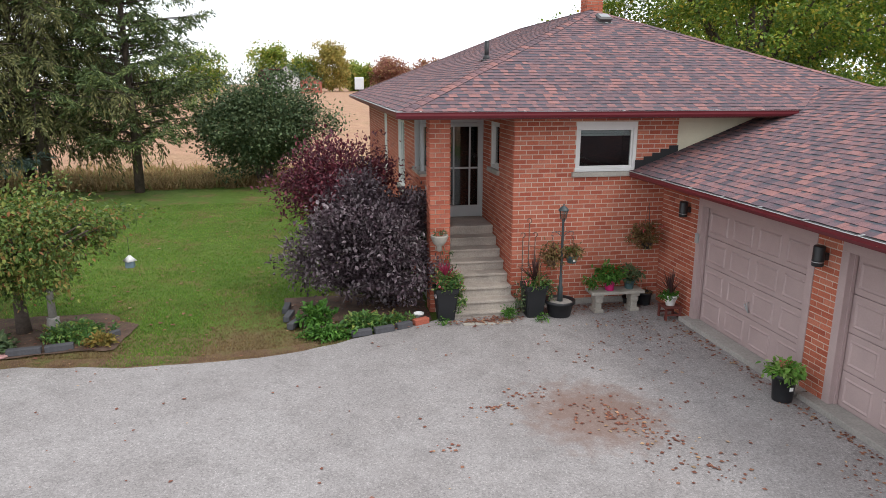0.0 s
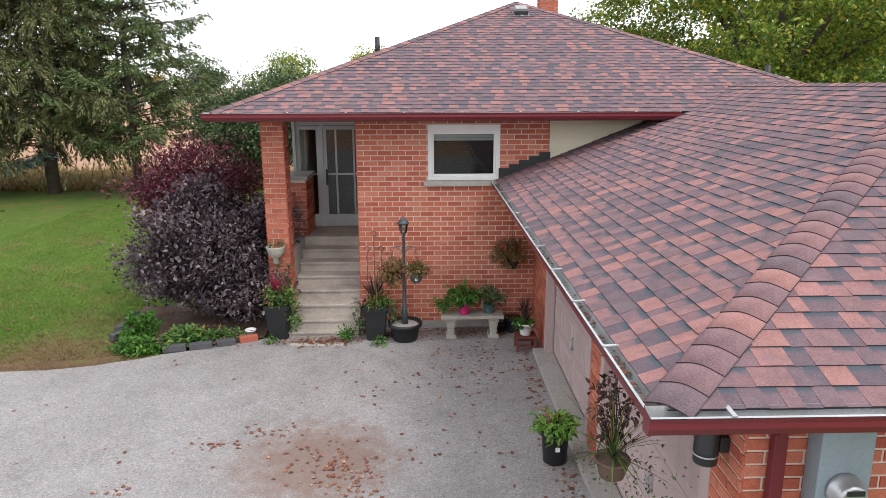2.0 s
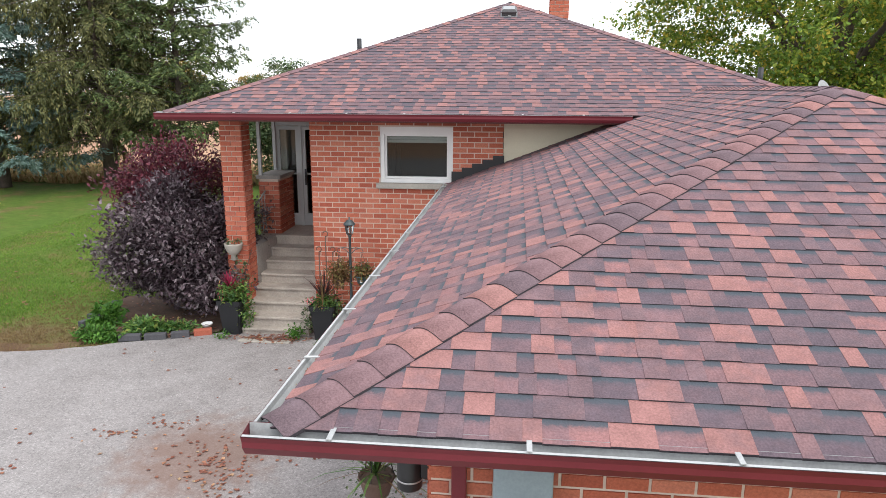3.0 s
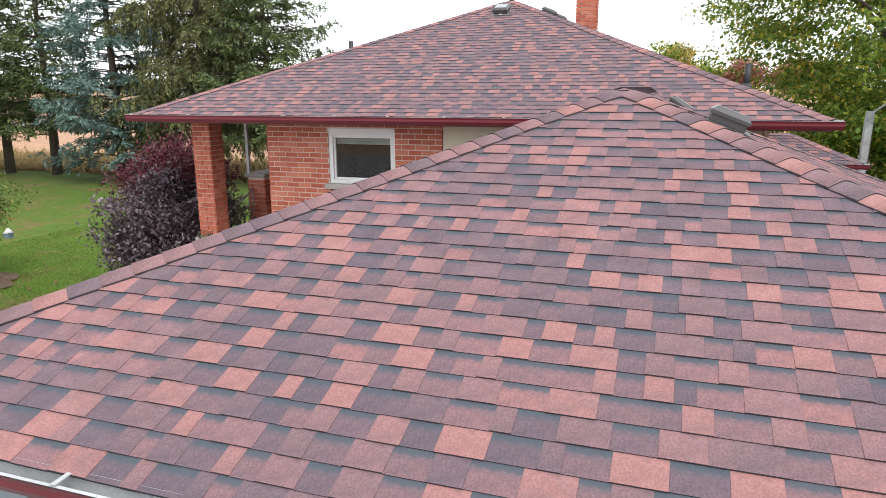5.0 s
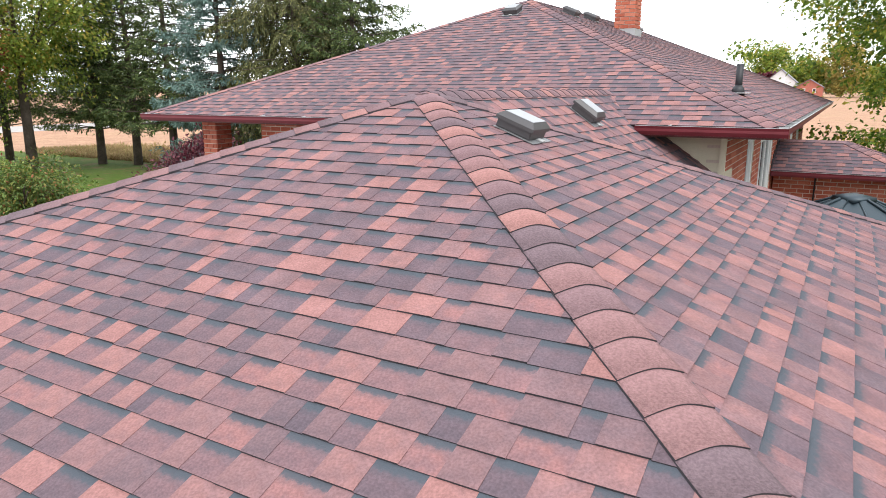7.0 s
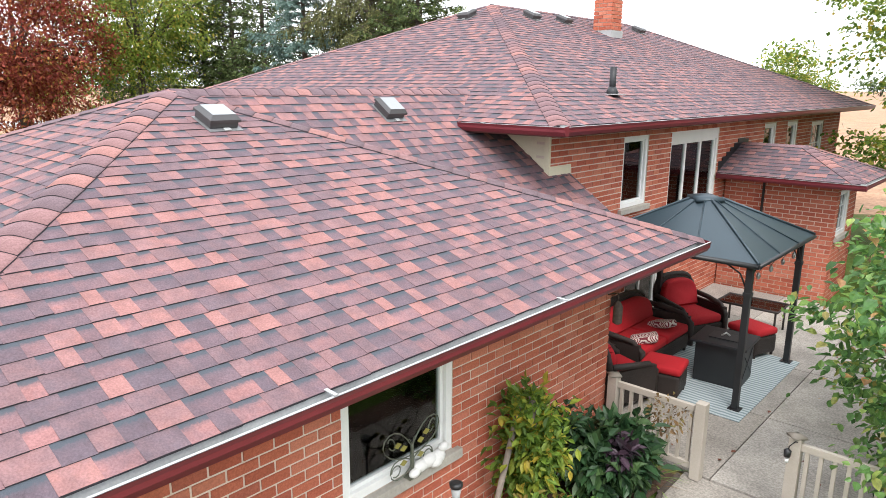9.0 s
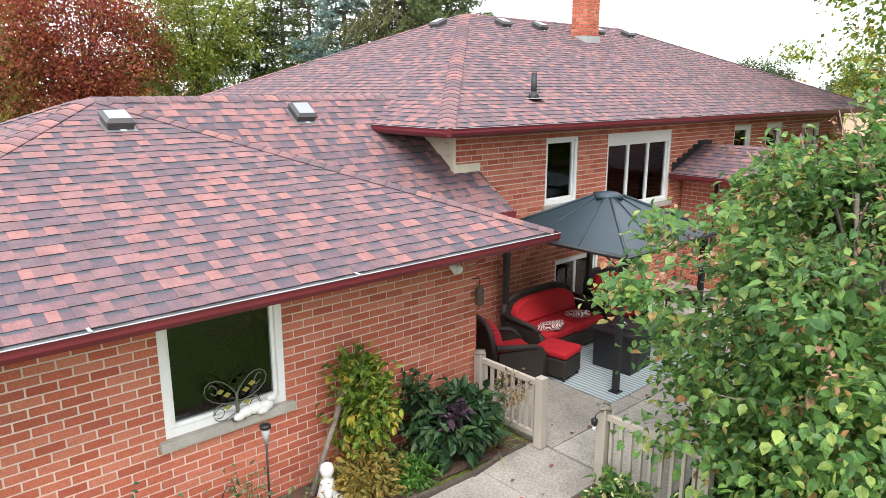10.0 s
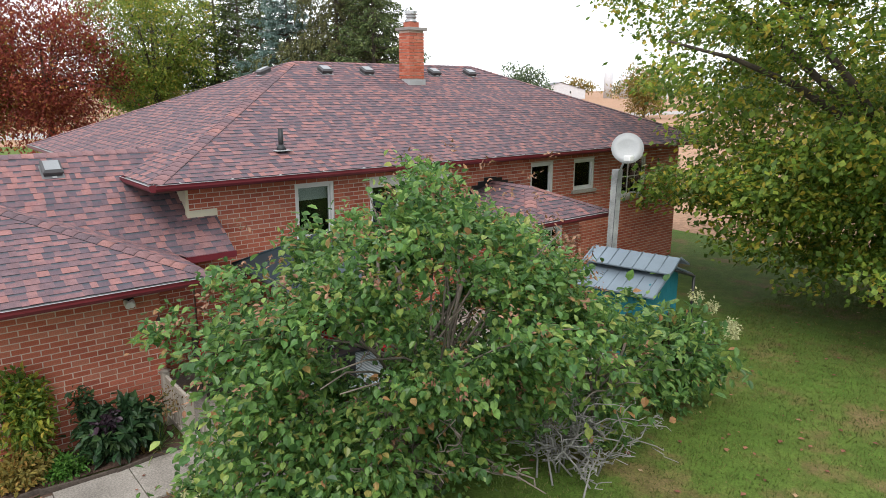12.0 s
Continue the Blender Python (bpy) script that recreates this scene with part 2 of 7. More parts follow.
M["field"] = ground_mat("dry_field", [(0.3, (0.35, 0.20, 0.125, 1)), (0.5, (0.41, 0.245, 0.155, 1)), (0.7, (0.36, 0.235, 0.135, 1))], 0.12, 6)
M["green"] = leafy("green_leaf", [(0.0, (0.075, 0.175, 0.055, 1)), (0.45, (0.155, 0.31, 0.085, 1)), (0.8, (0.26, 0.43, 0.11, 1)), (0.95, (0.42, 0.50, 0.13, 1)), (0.985, (0.54, 0.29, 0.13, 1))], 0.32, 0.45)
M["maple"] = leafy("maple_leaf", [(0.0, (0.09, 0.17, 0.028, 1)), (0.5, (0.21, 0.34, 0.052, 1)), (0.8, (0.40, 0.48, 0.07, 1)), (0.97, (0.62, 0.48, 0.07, 1))], 0.5, 0.5)
M["limemaple"] = leafy("yellow_green_maple_leaf", [(0.0, (0.16, 0.24, 0.04, 1)), (0.5, (0.32, 0.44, 0.08, 1)), (0.8, (0.50, 0.55, 0.11, 1)), (0.97, (0.68, 0.52, 0.10, 1))], 0.5, 0.55)
M["redmaple"] = leafy("red_autumn_leaf", [(0.0, (0.22, 0.045, 0.035, 1)), (0.6, (0.42, 0.09, 0.06, 1)), (0.9, (0.50, 0.18, 0.07, 1)), (1.0, (0.52, 0.34, 0.08, 1))], 0.6, 0.45)
M["purple"] = leafy("purple_leaf", [(0.0, (0.062, 0.036, 0.045, 1)), (0.5, (0.135, 0.094, 0.112, 1)), (0.85, (0.26, 0.21, 0.225, 1)), (1.0, (0.31, 0.27, 0.275, 1))], 0.45, 0.1)
M["wine"] = leafy("wine_red_leaf", [(0.0, (0.07, 0.018, 0.03, 1)), (0.6, (0.15, 0.03, 0.05, 1)), (1.0, (0.26, 0.06, 0.075, 1))], 0.5, 0.2)
M["spruce"] = leafy("spruce_needles", [(0.0, (0.075, 0.08, 0.03, 1)), (0.6, (0.15, 0.165, 0.06, 1)), (1.0, (0.29, 0.27, 0.10, 1))], 0.7, 0.15)
M["fir"] = leafy("green_spruce_needles", [(0.0, (0.06, 0.095, 0.036, 1)), (0.6, (0.13, 0.19, 0.065, 1)), (1.0, (0.27, 0.32, 0.105, 1))], 0.7, 0.15)
M["bluespruce"] = leafy("blue_spruce_needles", [(0.0, (0.11, 0.19, 0.16, 1)), (0.6, (0.21, 0.33, 0.29, 1)), (1.0, (0.34, 0.46, 0.41, 1))], 0.7, 0.15)
M["lilac"] = leafy("grey_green_leaf", [(0.0, (0.055, 0.10, 0.045, 1)), (0.6, (0.13, 0.195, 0.085, 1)), (1.0, (0.25, 0.31, 0.14, 1))])
M["yellow"] = leafy("yellow_autumn_leaf", [(0.0, (0.22, 0.20, 0.05, 1)), (0.6, (0.42, 0.33, 0.08, 1)), (1.0, (0.46, 0.26, 0.07, 1))], 0.6, 0.4)
# distance haze is put into these two paler leaf colours
M["gold"] = leafy("hazed_gold_far_leaf", [(0.0, (0.36, 0.34, 0.10, 1)), (0.6, (0.58, 0.50, 0.14, 1)), (1.0, (0.66, 0.46, 0.15, 1))], 0.7, 0.5)
M["farred"] = leafy("hazed_red_far_leaf", [(0.0, (0.36, 0.15, 0.12, 1)), (0.6, (0.52, 0.25, 0.18, 1)), (1.0, (0.60, 0.42, 0.20, 1))], 0.7, 0.5)
M["bright"] = leafy("fresh_leaf", [(0.0, (0.05, 0.15, 0.02, 1)), (0.6, (0.09, 0.24, 0.03, 1)), (1.0, (0.16, 0.32, 0.05, 1))])
M["deadleaf"] = leafy("fallen_leaf", [(0.0, (0.20, 0.07, 0.045, 1)), (0.5, (0.28, 0.11, 0.075, 1)), (0.85, (0.38, 0.175, 0.105, 1)), (1.0, (0.54, 0.38, 0.22, 1))], 0.8, 0.1)
M["red"] = surface("red_cloth", (0.42, 0.005, 0.012), 0.85, contrast=0.15, fine=150)
M["wicker"] = surface("dark_wicker", (0.035, 0.024, 0.02), 0.6, fine=120, contrast=0.5, bump=0.8)
M["redflower"] = surface("red_petal", (0.55, 0.02, 0.02), 0.6)
M["pink"] = surface("magenta_pot", (0.55, 0.02, 0.16), 0.4, contrast=0.05)


# ---- shape helpers ----
def mesh_of(name, bm, material):
    me = bpy.data.meshes.new(name)
    bm.to_mesh(me)
    bm.free()
    me.materials.append(material)
    return me


def part(name, bm, material, parent=None, label=""):
    """Links a bmesh as one mesh object, under a thing or a part."""
    ob = new(name, mesh_of(name, bm, material))
    ob.parent = parent
    return tagged(ob, label) if label else ob


def from_lists(name, verts, faces, material, parent=None, label="", smooth=False):
    me = bpy.data.meshes.new(name)
    me.from_pydata(verts, [], faces)
    me.materials.append(material)
    if smooth:
        me.polygons.foreach_set("use_smooth", [True] * len(me.polygons))
    ob = new(name, me)
    ob.parent = parent
    return tagged(ob, label) if label else ob


def thing(name, at, label, category, group="", turn=0.0):
    ob = new(name)
    ob.empty_display_size = 0.1
    ob.matrix_world = pose(*at, 0, 0, turn)
    return tagged(ob, label, category, group)


def add_box(bm, x0, x1, y0, y1, z0, z1, m=None, bevel=0.0):
    r = bmesh.ops.create_cube(bm, size=1.0)
    t = Matrix.Translation(((x0 + x1) / 2, (y0 + y1) / 2, (z0 + z1) / 2)) @ Matrix.Diagonal((x1 - x0, y1 - y0, z1 - z0, 1))
    bmesh.ops.transform(bm, matrix=(m @ t) if m else t, verts=r["verts"])
    if bevel:
        es = list({e for v in r["verts"] for e in v.link_edges})
        bmesh.ops.bevel(bm, geom=es, offset=bevel, segments=2, affect="EDGES", profile=0.6)
    return bm


def box(x0, x1, y0, y1, z0, z1, bevel=0.0, m=None):
    return add_box(bmesh.new(), x0, x1, y0, y1, z0, z1, m, bevel)


def lathe(profile, n=20, centre=(0, 0, 0), bm=None, smooth=True, caps=True):
    """A turned form from (radius, height) pairs."""
    bm = bm or bmesh.new()
    rings = [[bm.verts.new((centre[0] + r * math.cos(2 * math.pi * i / n), centre[1] + r * math.sin(2 * math.pi * i / n), centre[2] + z)) for i in range(n)] for r, z in profile]
    for a, b in zip(rings, rings[1:]):
        for i in range(n):
            f = bm.faces.new((a[i], a[(i + 1) % n], b[(i + 1) % n], b[i]))
            f.smooth = smooth
    if caps:
        bm.faces.new(rings[0][::-1]), bm.faces.new(rings[-1])
    return bm


def tube(bm, pts, radii, n=6):
    """A round rod along points."""
    pts = [Vector(p) for p in pts]
    if not hasattr(radii, "__len__"):
        radii = [radii] * len(pts)
    rings = []
    for i, p in enumerate(pts):
        d = (pts[min(i + 1, len(pts) - 1)] - pts[max(i - 1, 0)]).normalized()
        u = d.orthogonal().normalized() if abs(d.z) > 0.9 else d.cross(Vector((0, 0, 1))).normalized()
        v = d.cross(u)
        rings.append([bm.verts.new(p + radii[i] * (math.cos(2 * math.pi * k / n) * u + math.sin(2 * math.pi * k / n) * v)) for k in range(n)])
    for a, b in zip(rings, rings[1:]):
        for k in range(n):
            f = bm.faces.new((a[k], a[(k + 1) % n], b[(k + 1) % n], b[k]))
            f.smooth = True
    bm.faces.new(rings[0][::-1]), bm.faces.new(rings[-1])
    return bm


def prism(bm, poly, lift):
    """A flat polygon given a thickness along lift."""
    a = [bm.verts.new(p) for p in poly]
    b = [bm.verts.new(Vector(p) + Vector(lift)) for p in poly]
    bm.faces.new(a[::-1]), bm.faces.new(b)
    for i in range(len(a)):
        j = (i + 1) % len(a)
        bm.faces.new((a[i], a[j], b[j], b[i]))
    bmesh.ops.recalc_face_normals(bm, faces=bm.faces)
    return bm


# ---- brickwork ----
BL, BH, BJ = 0.236, 0.0868, 0.012
BRICKS = {}


def brick_mesh(w):
    k = round(w, 3)
    if k not in BRICKS:
        h, d = BH - BJ, 0.02
        e = 0.003
        vs = [(0, 0, 0), (w, 0, 0), (w, 0, h), (0, 0, h), (e, -d, e), (w - e, -d, e), (w - e, -d, h - e), (e, -d, h - e)]
        me = bpy.data.meshes.new("brick")
        me.from_pydata(vs, [], [(4, 5, 6, 7), (0, 1, 5, 4), (1, 2, 6, 5), (2, 3, 7, 6), (3, 0, 4, 7)])
        me.materials.append(M["brick"])
        BRICKS[k] = me
    return BRICKS[k]


def brick_wall(name, origin, turn, length, z0, z1, holes=(), near=None, label="", thick=0.22, soldier=False):
    """A wall whose outer face lies on local y = 0, seen from local -y. holes: (x0, x1, z0, z1). near: the stretch (x0, x1, z0, z1)
    whose bricks are objects of their own."""
    rng = random.Random(name)
    m = pose(origin[0], origin[1], 0, 0, 0, turn)
    bm = bmesh.new()
    xs = sorted({0.0, length, *[h[0] for h in holes], *[h[1] for h in holes]})
    zs = sorted({z0, z1, *[h[2] for h in holes], *[h[3] for h in holes]})
    for a, b in zip(xs, xs[1:]):
        for c, d in zip(zs, zs[1:]):
            if not any(h[0] < (a + b) / 2 < h[1] and h[2] < (c + d) / 2 < h[3] for h in holes):
                add_box(bm, a + (0.012 if a == 0 else 0), b - (0.012 if b == length else 0), 0.0, thick, c, d)
    wall = part(name, bm, M["mortar"])
    wall.matrix_world = m
    tagged(wall, label or "red brick wall with pale mortar joints", "wall", kind="structure")
    vs, fs, count = [], [], 0
    row, z = 0, z0
    while z + BH * 0.6 < z1:
        spans = [(0.0, length)]
        for h in holes:
            if h[2] < z + BH - 0.02 and h[3] > z + 0.02:
                spans = [s for a, b in spans for s in ((a, min(b, h[0])), (max(a, h[1]), b)) if s[1] - s[0] > 0.04]
        for a, b in spans:
            x = a - (BL / 2 if row % 2 else 0.0)
            while x < b - 0.03:
                l, r = max(x, a) + (BJ / 2 if x > a else 0), min(x + BL, b) - (BJ / 2 if x + BL < b else 0)
                if r - l > 0.03:
                    full = abs(r - l - (BL - BJ)) < 1e-4
                    if near and full and count < 300 and near[0] < l and r < near[1] and near[2] < z < near[3]:
                        ob = new("brick", brick_mesh(BL - BJ))
                        ob.parent, ob.matrix_basis = wall, pose(l, 0.012 + rng.uniform(-0.0015, 0.0015), z)
                        count += 1
                    else:
                        k, y, h, e = len(vs), -0.008 + rng.uniform(-0.0015, 0.0015), BH - BJ, 0.003
                        vs += [(l, 0.012, z), (r, 0.012, z), (r, 0.012, z + h), (l, 0.012, z + h), (l + e, y, z + e), (r - e, y, z + e), (r - e, y, z + h - e), (l + e, y, z + h - e)]
                        fs += [(k + 4, k + 5, k + 6, k + 7), (k, k + 1, k + 5, k + 4), (k + 1, k + 2, k + 6, k + 5), (k + 2, k + 3, k + 7, k + 6), (k + 3, k, k + 4, k + 7)]
                x += BL
        z += BH
        row += 1
    if fs:
        tagged(from_lists("brick_courses", vs, fs, M["brick"], wall), kind="stuff")
    return wall


# ---- shingled roofs ----
SH = 0.145
WIDTHS = (0.09, 0.12, 0.15, 0.18, 0.21)
SHINGLES = {}
T_LOW, T_HIGH = 0.0085, 0.0125


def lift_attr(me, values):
    """How far up its own face each corner of a shingle lies, for the shadow band in its colour."""
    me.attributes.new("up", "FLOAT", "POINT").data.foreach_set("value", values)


def shingle_mesh(w, proud):
    if (w, proud) not in SHINGLES:
        t, g = T_HIGH if proud else T_LOW, 0.0002
        me = bpy.data.meshes.new("shingle")
        me.from_pydata([(g, 0, t), (w - g, 0, t), (w - g, SH + 0.01, 0.003), (g, SH + 0.01, 0.003), (g, 0, -0.004), (w - g, 0, -0.004)], [], [(0, 1, 2, 3), (4, 5, 1, 0), (0, 3, 4), (1, 5, 2)])
        me.materials.append(M["tooth" if proud else "shingle"])
        me.materials.append(M["edge"])
        me.polygons[1].material_index = 1
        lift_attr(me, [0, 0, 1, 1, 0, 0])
        SHINGLES[(w, proud)] = me
    return SHINGLES[(w, proud)]


def shingled(name, planes, label, near=None, caps=(), cap_step=0.19):
    """planes: convex polygons, the first edge of each along the eave, counter-clockwise from outside. near: the plane and stretch along the eave
    whose shingles are objects of their own. caps: hips and ridges (low end, high end)."""
    rng = random.Random(name)
    bm = bmesh.new()
    for poly in planes:
        f = bm.faces.new([bm.verts.new(Vector(p) - Vector((0, 0, 0.004))) for p in poly])
    roof = part(name, bm, M["deck"])
    tagged(roof, label, "roof", kind="structure")
    vs, fs, ups, count = [], [], [], 0
    teeth, edges_ = ([], []), ([], [])
    for pi, poly in enumerate(planes):
        poly = [Vector(p) for p in poly]
        o, ux = poly[0], (poly[1] - poly[0]).normalized()
        nz = ux.cross(poly[-1] - poly[0]).normalized()
        uy = nz.cross(ux)
        q = [((p - o).dot(ux), (p - o).dot(uy)) for p in poly]
        frame_m = Matrix((ux, uy, nz)).transposed().to_4x4()
        frame_m.translation = o
        top = max(v for _, v in q)

        def span(s):
            s = min(max(s, 1e-4), top - 1e-4)
            hits = []
            for (a, b), (c, d) in zip(q, q[1:] + q[:1]):
                if (b - s) * (d - s) < 0:
                    hits.append(a + (c - a) * (s - b) / (d - b))
            return (min(hits), max(hits)) if len(hits) > 1 else (0, 0)

        s = -0.02
        while s < top - 0.03:
            e = min(SH + 0.01, top - s)
            lo, hi = span(s), span(s + e)
            left, right = min(lo[0], hi[0]), max(lo[1], hi[1])
            x = left - rng.uniform(0, 0.2)
            flip = rng.random() < 0.5
            while x < right:
                w = rng.choice(WIDTHS)
                proud = flip
                flip = not flip if rng.random() < 0.93 else flip
                a, b = min(max(x, lo[0]), lo[1]), max(min(x + w, lo[1]), lo[0])
                c, d = max(min(x + w, hi[1]), hi[0]), min(max(x, hi[0]), hi[1])
                full = a == x and d == x and b == x + w and c == x + w and e > SH
                if near and full and near[0] == pi and near[1] < x < near[2] and count < 300:
                    ob = new("shingle", shingle_mesh(w, proud))
                    ob.parent, ob.matrix_basis = roof, frame_m @ pose(x, s - rng.uniform(0, 0.005), 0)
                    count += 1
                elif b - a > 0.005 or c - d > 0.005:
                    b, c = max(a + 0.001, b), max(d + 0.001, c)
                    tv, tf = teeth if proud else (vs, fs)
                    t, g, k, sj = (T_HIGH if proud else T_LOW), 0.0002, len(tv), s - rng.uniform(0, 0.005)
                    for u, v, h in ((a + g, sj, t), (b - g, sj, t), (c - g, s + e, 0.003), (d + g, s + e, 0.003), (a + g, sj, -0.004), (b - g, sj, -0.004)):
                        tv.append(o + u * ux + v * uy + h * nz)
                    tf += [(k, k + 1, k + 2, k + 3), (k, k + 3, k + 4), (k + 1, k + 5, k + 2)]
                    ev, ef = edges_
                    ef.append(tuple(range(len(ev), len(ev) + 4)))
                    ev += [tv[k + 4], tv[k + 5], tv[k + 1], tv[k]]
                    if not proud:
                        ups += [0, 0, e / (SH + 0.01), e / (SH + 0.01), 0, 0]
                x += w
            s += SH
    courses = tagged(from_lists("shingle_courses", vs, fs, M["shingle"], roof), kind="stuff")
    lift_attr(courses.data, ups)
    tagged(from_lists("shingle_teeth", *teeth, M["tooth"], roof), kind="stuff")
    tagged(from_lists("shingle_edges", *edges_, M["edge"], roof), kind="stuff")
    for lo, hi, n1, n2 in caps:
        cap_run(roof, lo, hi, n1, n2, cap_step, rng)
    return roof


def cap_run(roof, lo, hi, n1, n2, step, rng):
    """Bent cap shingles along a hip or ridge between two roof planes with the normals n1 and n2."""
    lo, hi = Vector(lo), Vector(hi)
    d = (hi - lo).normalized()
    up = (Vector(n1).normalized() + Vector(n2).normalized()).normalized()
    sides = []
    for nn in (n1, n2):
        nn = Vector(nn).normalized()
        t = nn.cross(d)
        sides.append((t if t.z < 0 else -t).normalized())
    half, n = 0.138, max(1, int((hi - lo).length / step))
    slope = abs(sides[0].dot(up)) / max(0.1, math.sqrt(1 - sides[0].dot(up) ** 2))
    me = bpy.data.meshes.new("ridge_cap")
    vs, fs = [], []
    cross = [k / 6 for k in range(-6, 7)]
    w = len(cross)
    for v, h in ((0.0, 0.033), (step + 0.03, 0.025)):
        for f in cross:
            # a softly bent sheet: the fold is a round, not a crease
            sag = (math.sqrt(f * f + 0.11) - abs(f)) * half * slope
            vs.append(d * v + sides[0 if f < 0 else 1] * half * abs(f) + up * (h - sag - 0.010 * f * f))
    vs += [vs[i] - up * 0.007 for i in range(w)] + [vs[i] - up * 0.02 for i in (0, w, w - 1, 2 * w - 1)]
    fs += [(i, i + 1, w + i + 1, w + i) for i in range(w - 1)] + [(2 * w + i, 2 * w + i + 1, i + 1, i) for i in range(w - 1)]
    fs += [(0, w, 3 * w + 1, 3 * w), (w - 1, 3 * w + 2, 3 * w + 3, 2 * w - 1)]
    me.from_pydata(vs, [], fs)
    me.materials.append(M["cap"])
    me.materials.append(M["edge"])
    me.polygons.foreach_set("use_smooth", [True] * (w - 1) + [False] * (w + 1))
    me.polygons.foreach_set("material_index", [0] * (w - 1) + [1] * (w + 1))
    for i in range(n):
        ob = new("ridge_cap", me)
        ob.parent, ob.matrix_basis = roof, Matrix.Translation(lo + d * (i * step))


def gutter(name, a, b, out, label="maroon metal eaves gutter with pale inside", hangers=True, step=0.9):
    """An open K-shaped gutter from a to b; out points away from the roof. a and b lie on its outer top edge."""
    a, b, out = Vector(a), Vector(b), Vector(out)
    d = (b - a).normalized()
    g = thing(name, a, label, "gutter")
    shell = ((0.0, 0.0), (-0.012, -0.03), (-0.012, -0.06), (-0.04, -0.105), (-0.10, -0.11), (-0.115, -0.11), (-0.115, 0.02))
    L = (b - a).length
    bm = bmesh.new()
    rows = [[bm.verts.new(out * u + Vector((0, 0, v)) + d * s) for u, v in shell] for s in (0, L)]
    for i in range(len(shell) - 1):
        bm.faces.new((rows[0][i], rows[0][i + 1], rows[1][i + 1], rows[1][i]))
    for r in rows:
        bm.faces.new(r)
    part("trough", bm, M["maroon"], g)
    bm = bmesh.new()
    inner = ((-0.004, 0.002), (-0.02, 0.004), (-0.02, -0.03), (-0.05, -0.075), (-0.10, -0.08), (-0.11, 0.02))
    rows = [[bm.verts.new(out * u + Vector((0, 0, v)) + d * s) for u, v in inner] for s in (0.003, L - 0.003)]
    for i in range(len(inner) - 1):
        bm.faces.new((rows[0][i], rows[0][i + 1], rows[1][i + 1], rows[1][i]))
    part("lining", bm, M["alu"], g, "pale grey metal lining")
    if hangers:
        n = int(L / step)
        for i in range(n):
            bm = bmesh.new()
            p = d * (0.4 + i * step)
            q = [p + out * -0.005 + Vector((0, 0, 0.006)), p + out * -0.12 + Vector((0, 0, 0.012))]
            prism(bm, [q[0], q[1], q[1] + d * 0.025, q[0] + d * 0.025], (0, 0, 0.006))
            part("hanger", bm, M["alu"], g)
    return g


# ---- foliage ----
def leaves(name, places, size, material, parent, seed, droop=0.4, fold=0.25, aspect=0.55, label="", flat=0.9, jitter=0.8, plain=False):
    """One crown of single leaves, each a folded blade; places are (point, outward) pairs."""
    rng = np.random.default_rng(seed)
    n = len(places)
    P = np.array([p for p, _ in places], float)
    O = np.array([o for _, o in places], float)
    D = O + rng.normal(0, jitter, (n, 3)) + np.array([0, 0, -droop])
    D /= np.linalg.norm(D, axis=1)[:, None] + 1e-9
    N = rng.normal(0, 0.6, (n, 3)) + np.array([0, 0, flat * 2])
    S = np.cross(D, N)
    S /= np.linalg.norm(S, axis=1)[:, None] + 1e-9
    U = np.cross(S, D)
    L = size * rng.uniform(0.6, 1.35, (n, 1))
    w = L * aspect / 2
    if plain:
        # small far leaves: one kite each
        V = np.stack([P, P + D * L * 0.5 + S * w, P + D * L, P + D * L * 0.5 - S * w], 1).reshape(-1, 3)
        return from_lists(name, V.tolist(), (np.arange(n)[:, None] * 4 + np.arange(4)[None]).tolist(), material, parent, label)
    near_, wide = P + D * L * 0.28, P + D * L * 0.62 - U * L * 0.03
    V = np.stack([P, near_ + S * w * 0.85 + U * w * fold, wide + S * w * 0.8 + U * w * fold, P + D * L - U * L * 0.12, wide - S * w * 0.8 + U * w * fold, near_ - S * w * 0.85 + U * w * fold], 1).reshape(-1, 3)
    k = np.arange(n)[:, None] * 6
    F = np.concatenate([k + np.array([[0, 1, 2, 3]]), k + np.array([[0, 3, 4, 5]])], 1).reshape(-1, 4)
    return from_lists(name, V.tolist(), F.tolist(), material, parent, label)


def clumped(rng, centre, radii, clumps, per, spread, hollow=0.55, keep=None, flat=0.75):
    """Places for leaves: clumps near the surface of a lumpy egg, with gaps between."""
    out = []
    c = Vector(centre)
    while clumps > 0:
        d = Vector((rng.gauss(0, 1), rng.gauss(0, 1), rng.gauss(0, 1))).normalized()
        lump = 0.80 + 0.5 * noise.noise(d * 2.2 + c)
        r = (hollow + (1 - hollow) * rng.random() ** 0.6) * lump
        p = c + Vector((d.x * radii[0], d.y * radii[1], d.z * radii[2])) * r
        if keep and not keep(p):
            continue
        clumps -= 1
        for _ in range(per):
            q = p + Vector((rng.gauss(0, spread), rng.gauss(0, spread), rng.gauss(0, spread * flat)))
            out.append((q, (q - c).normalized() * 0.7))
    return out


def branchy(bm, start, ends, r0, rng, sag=0.0):
    for e in ends:
        s, e = Vector(start), Vector(e)
        pts = [s.lerp(e, t) + Vector((rng.gauss(0, 0.04), rng.gauss(0, 0.04), math.sin(t * math.pi) * (e - s).length * 0.08 - sag * t * t)) * (1 if 0 < t else 0) for t in (0, 0.25, 0.5, 0.75, 1)]
        tube(bm, pts, [r0 * (1 - 0.85 * t) + 0.004 for t in (0, 0.25, 0.5, 0.75, 1)], 6)


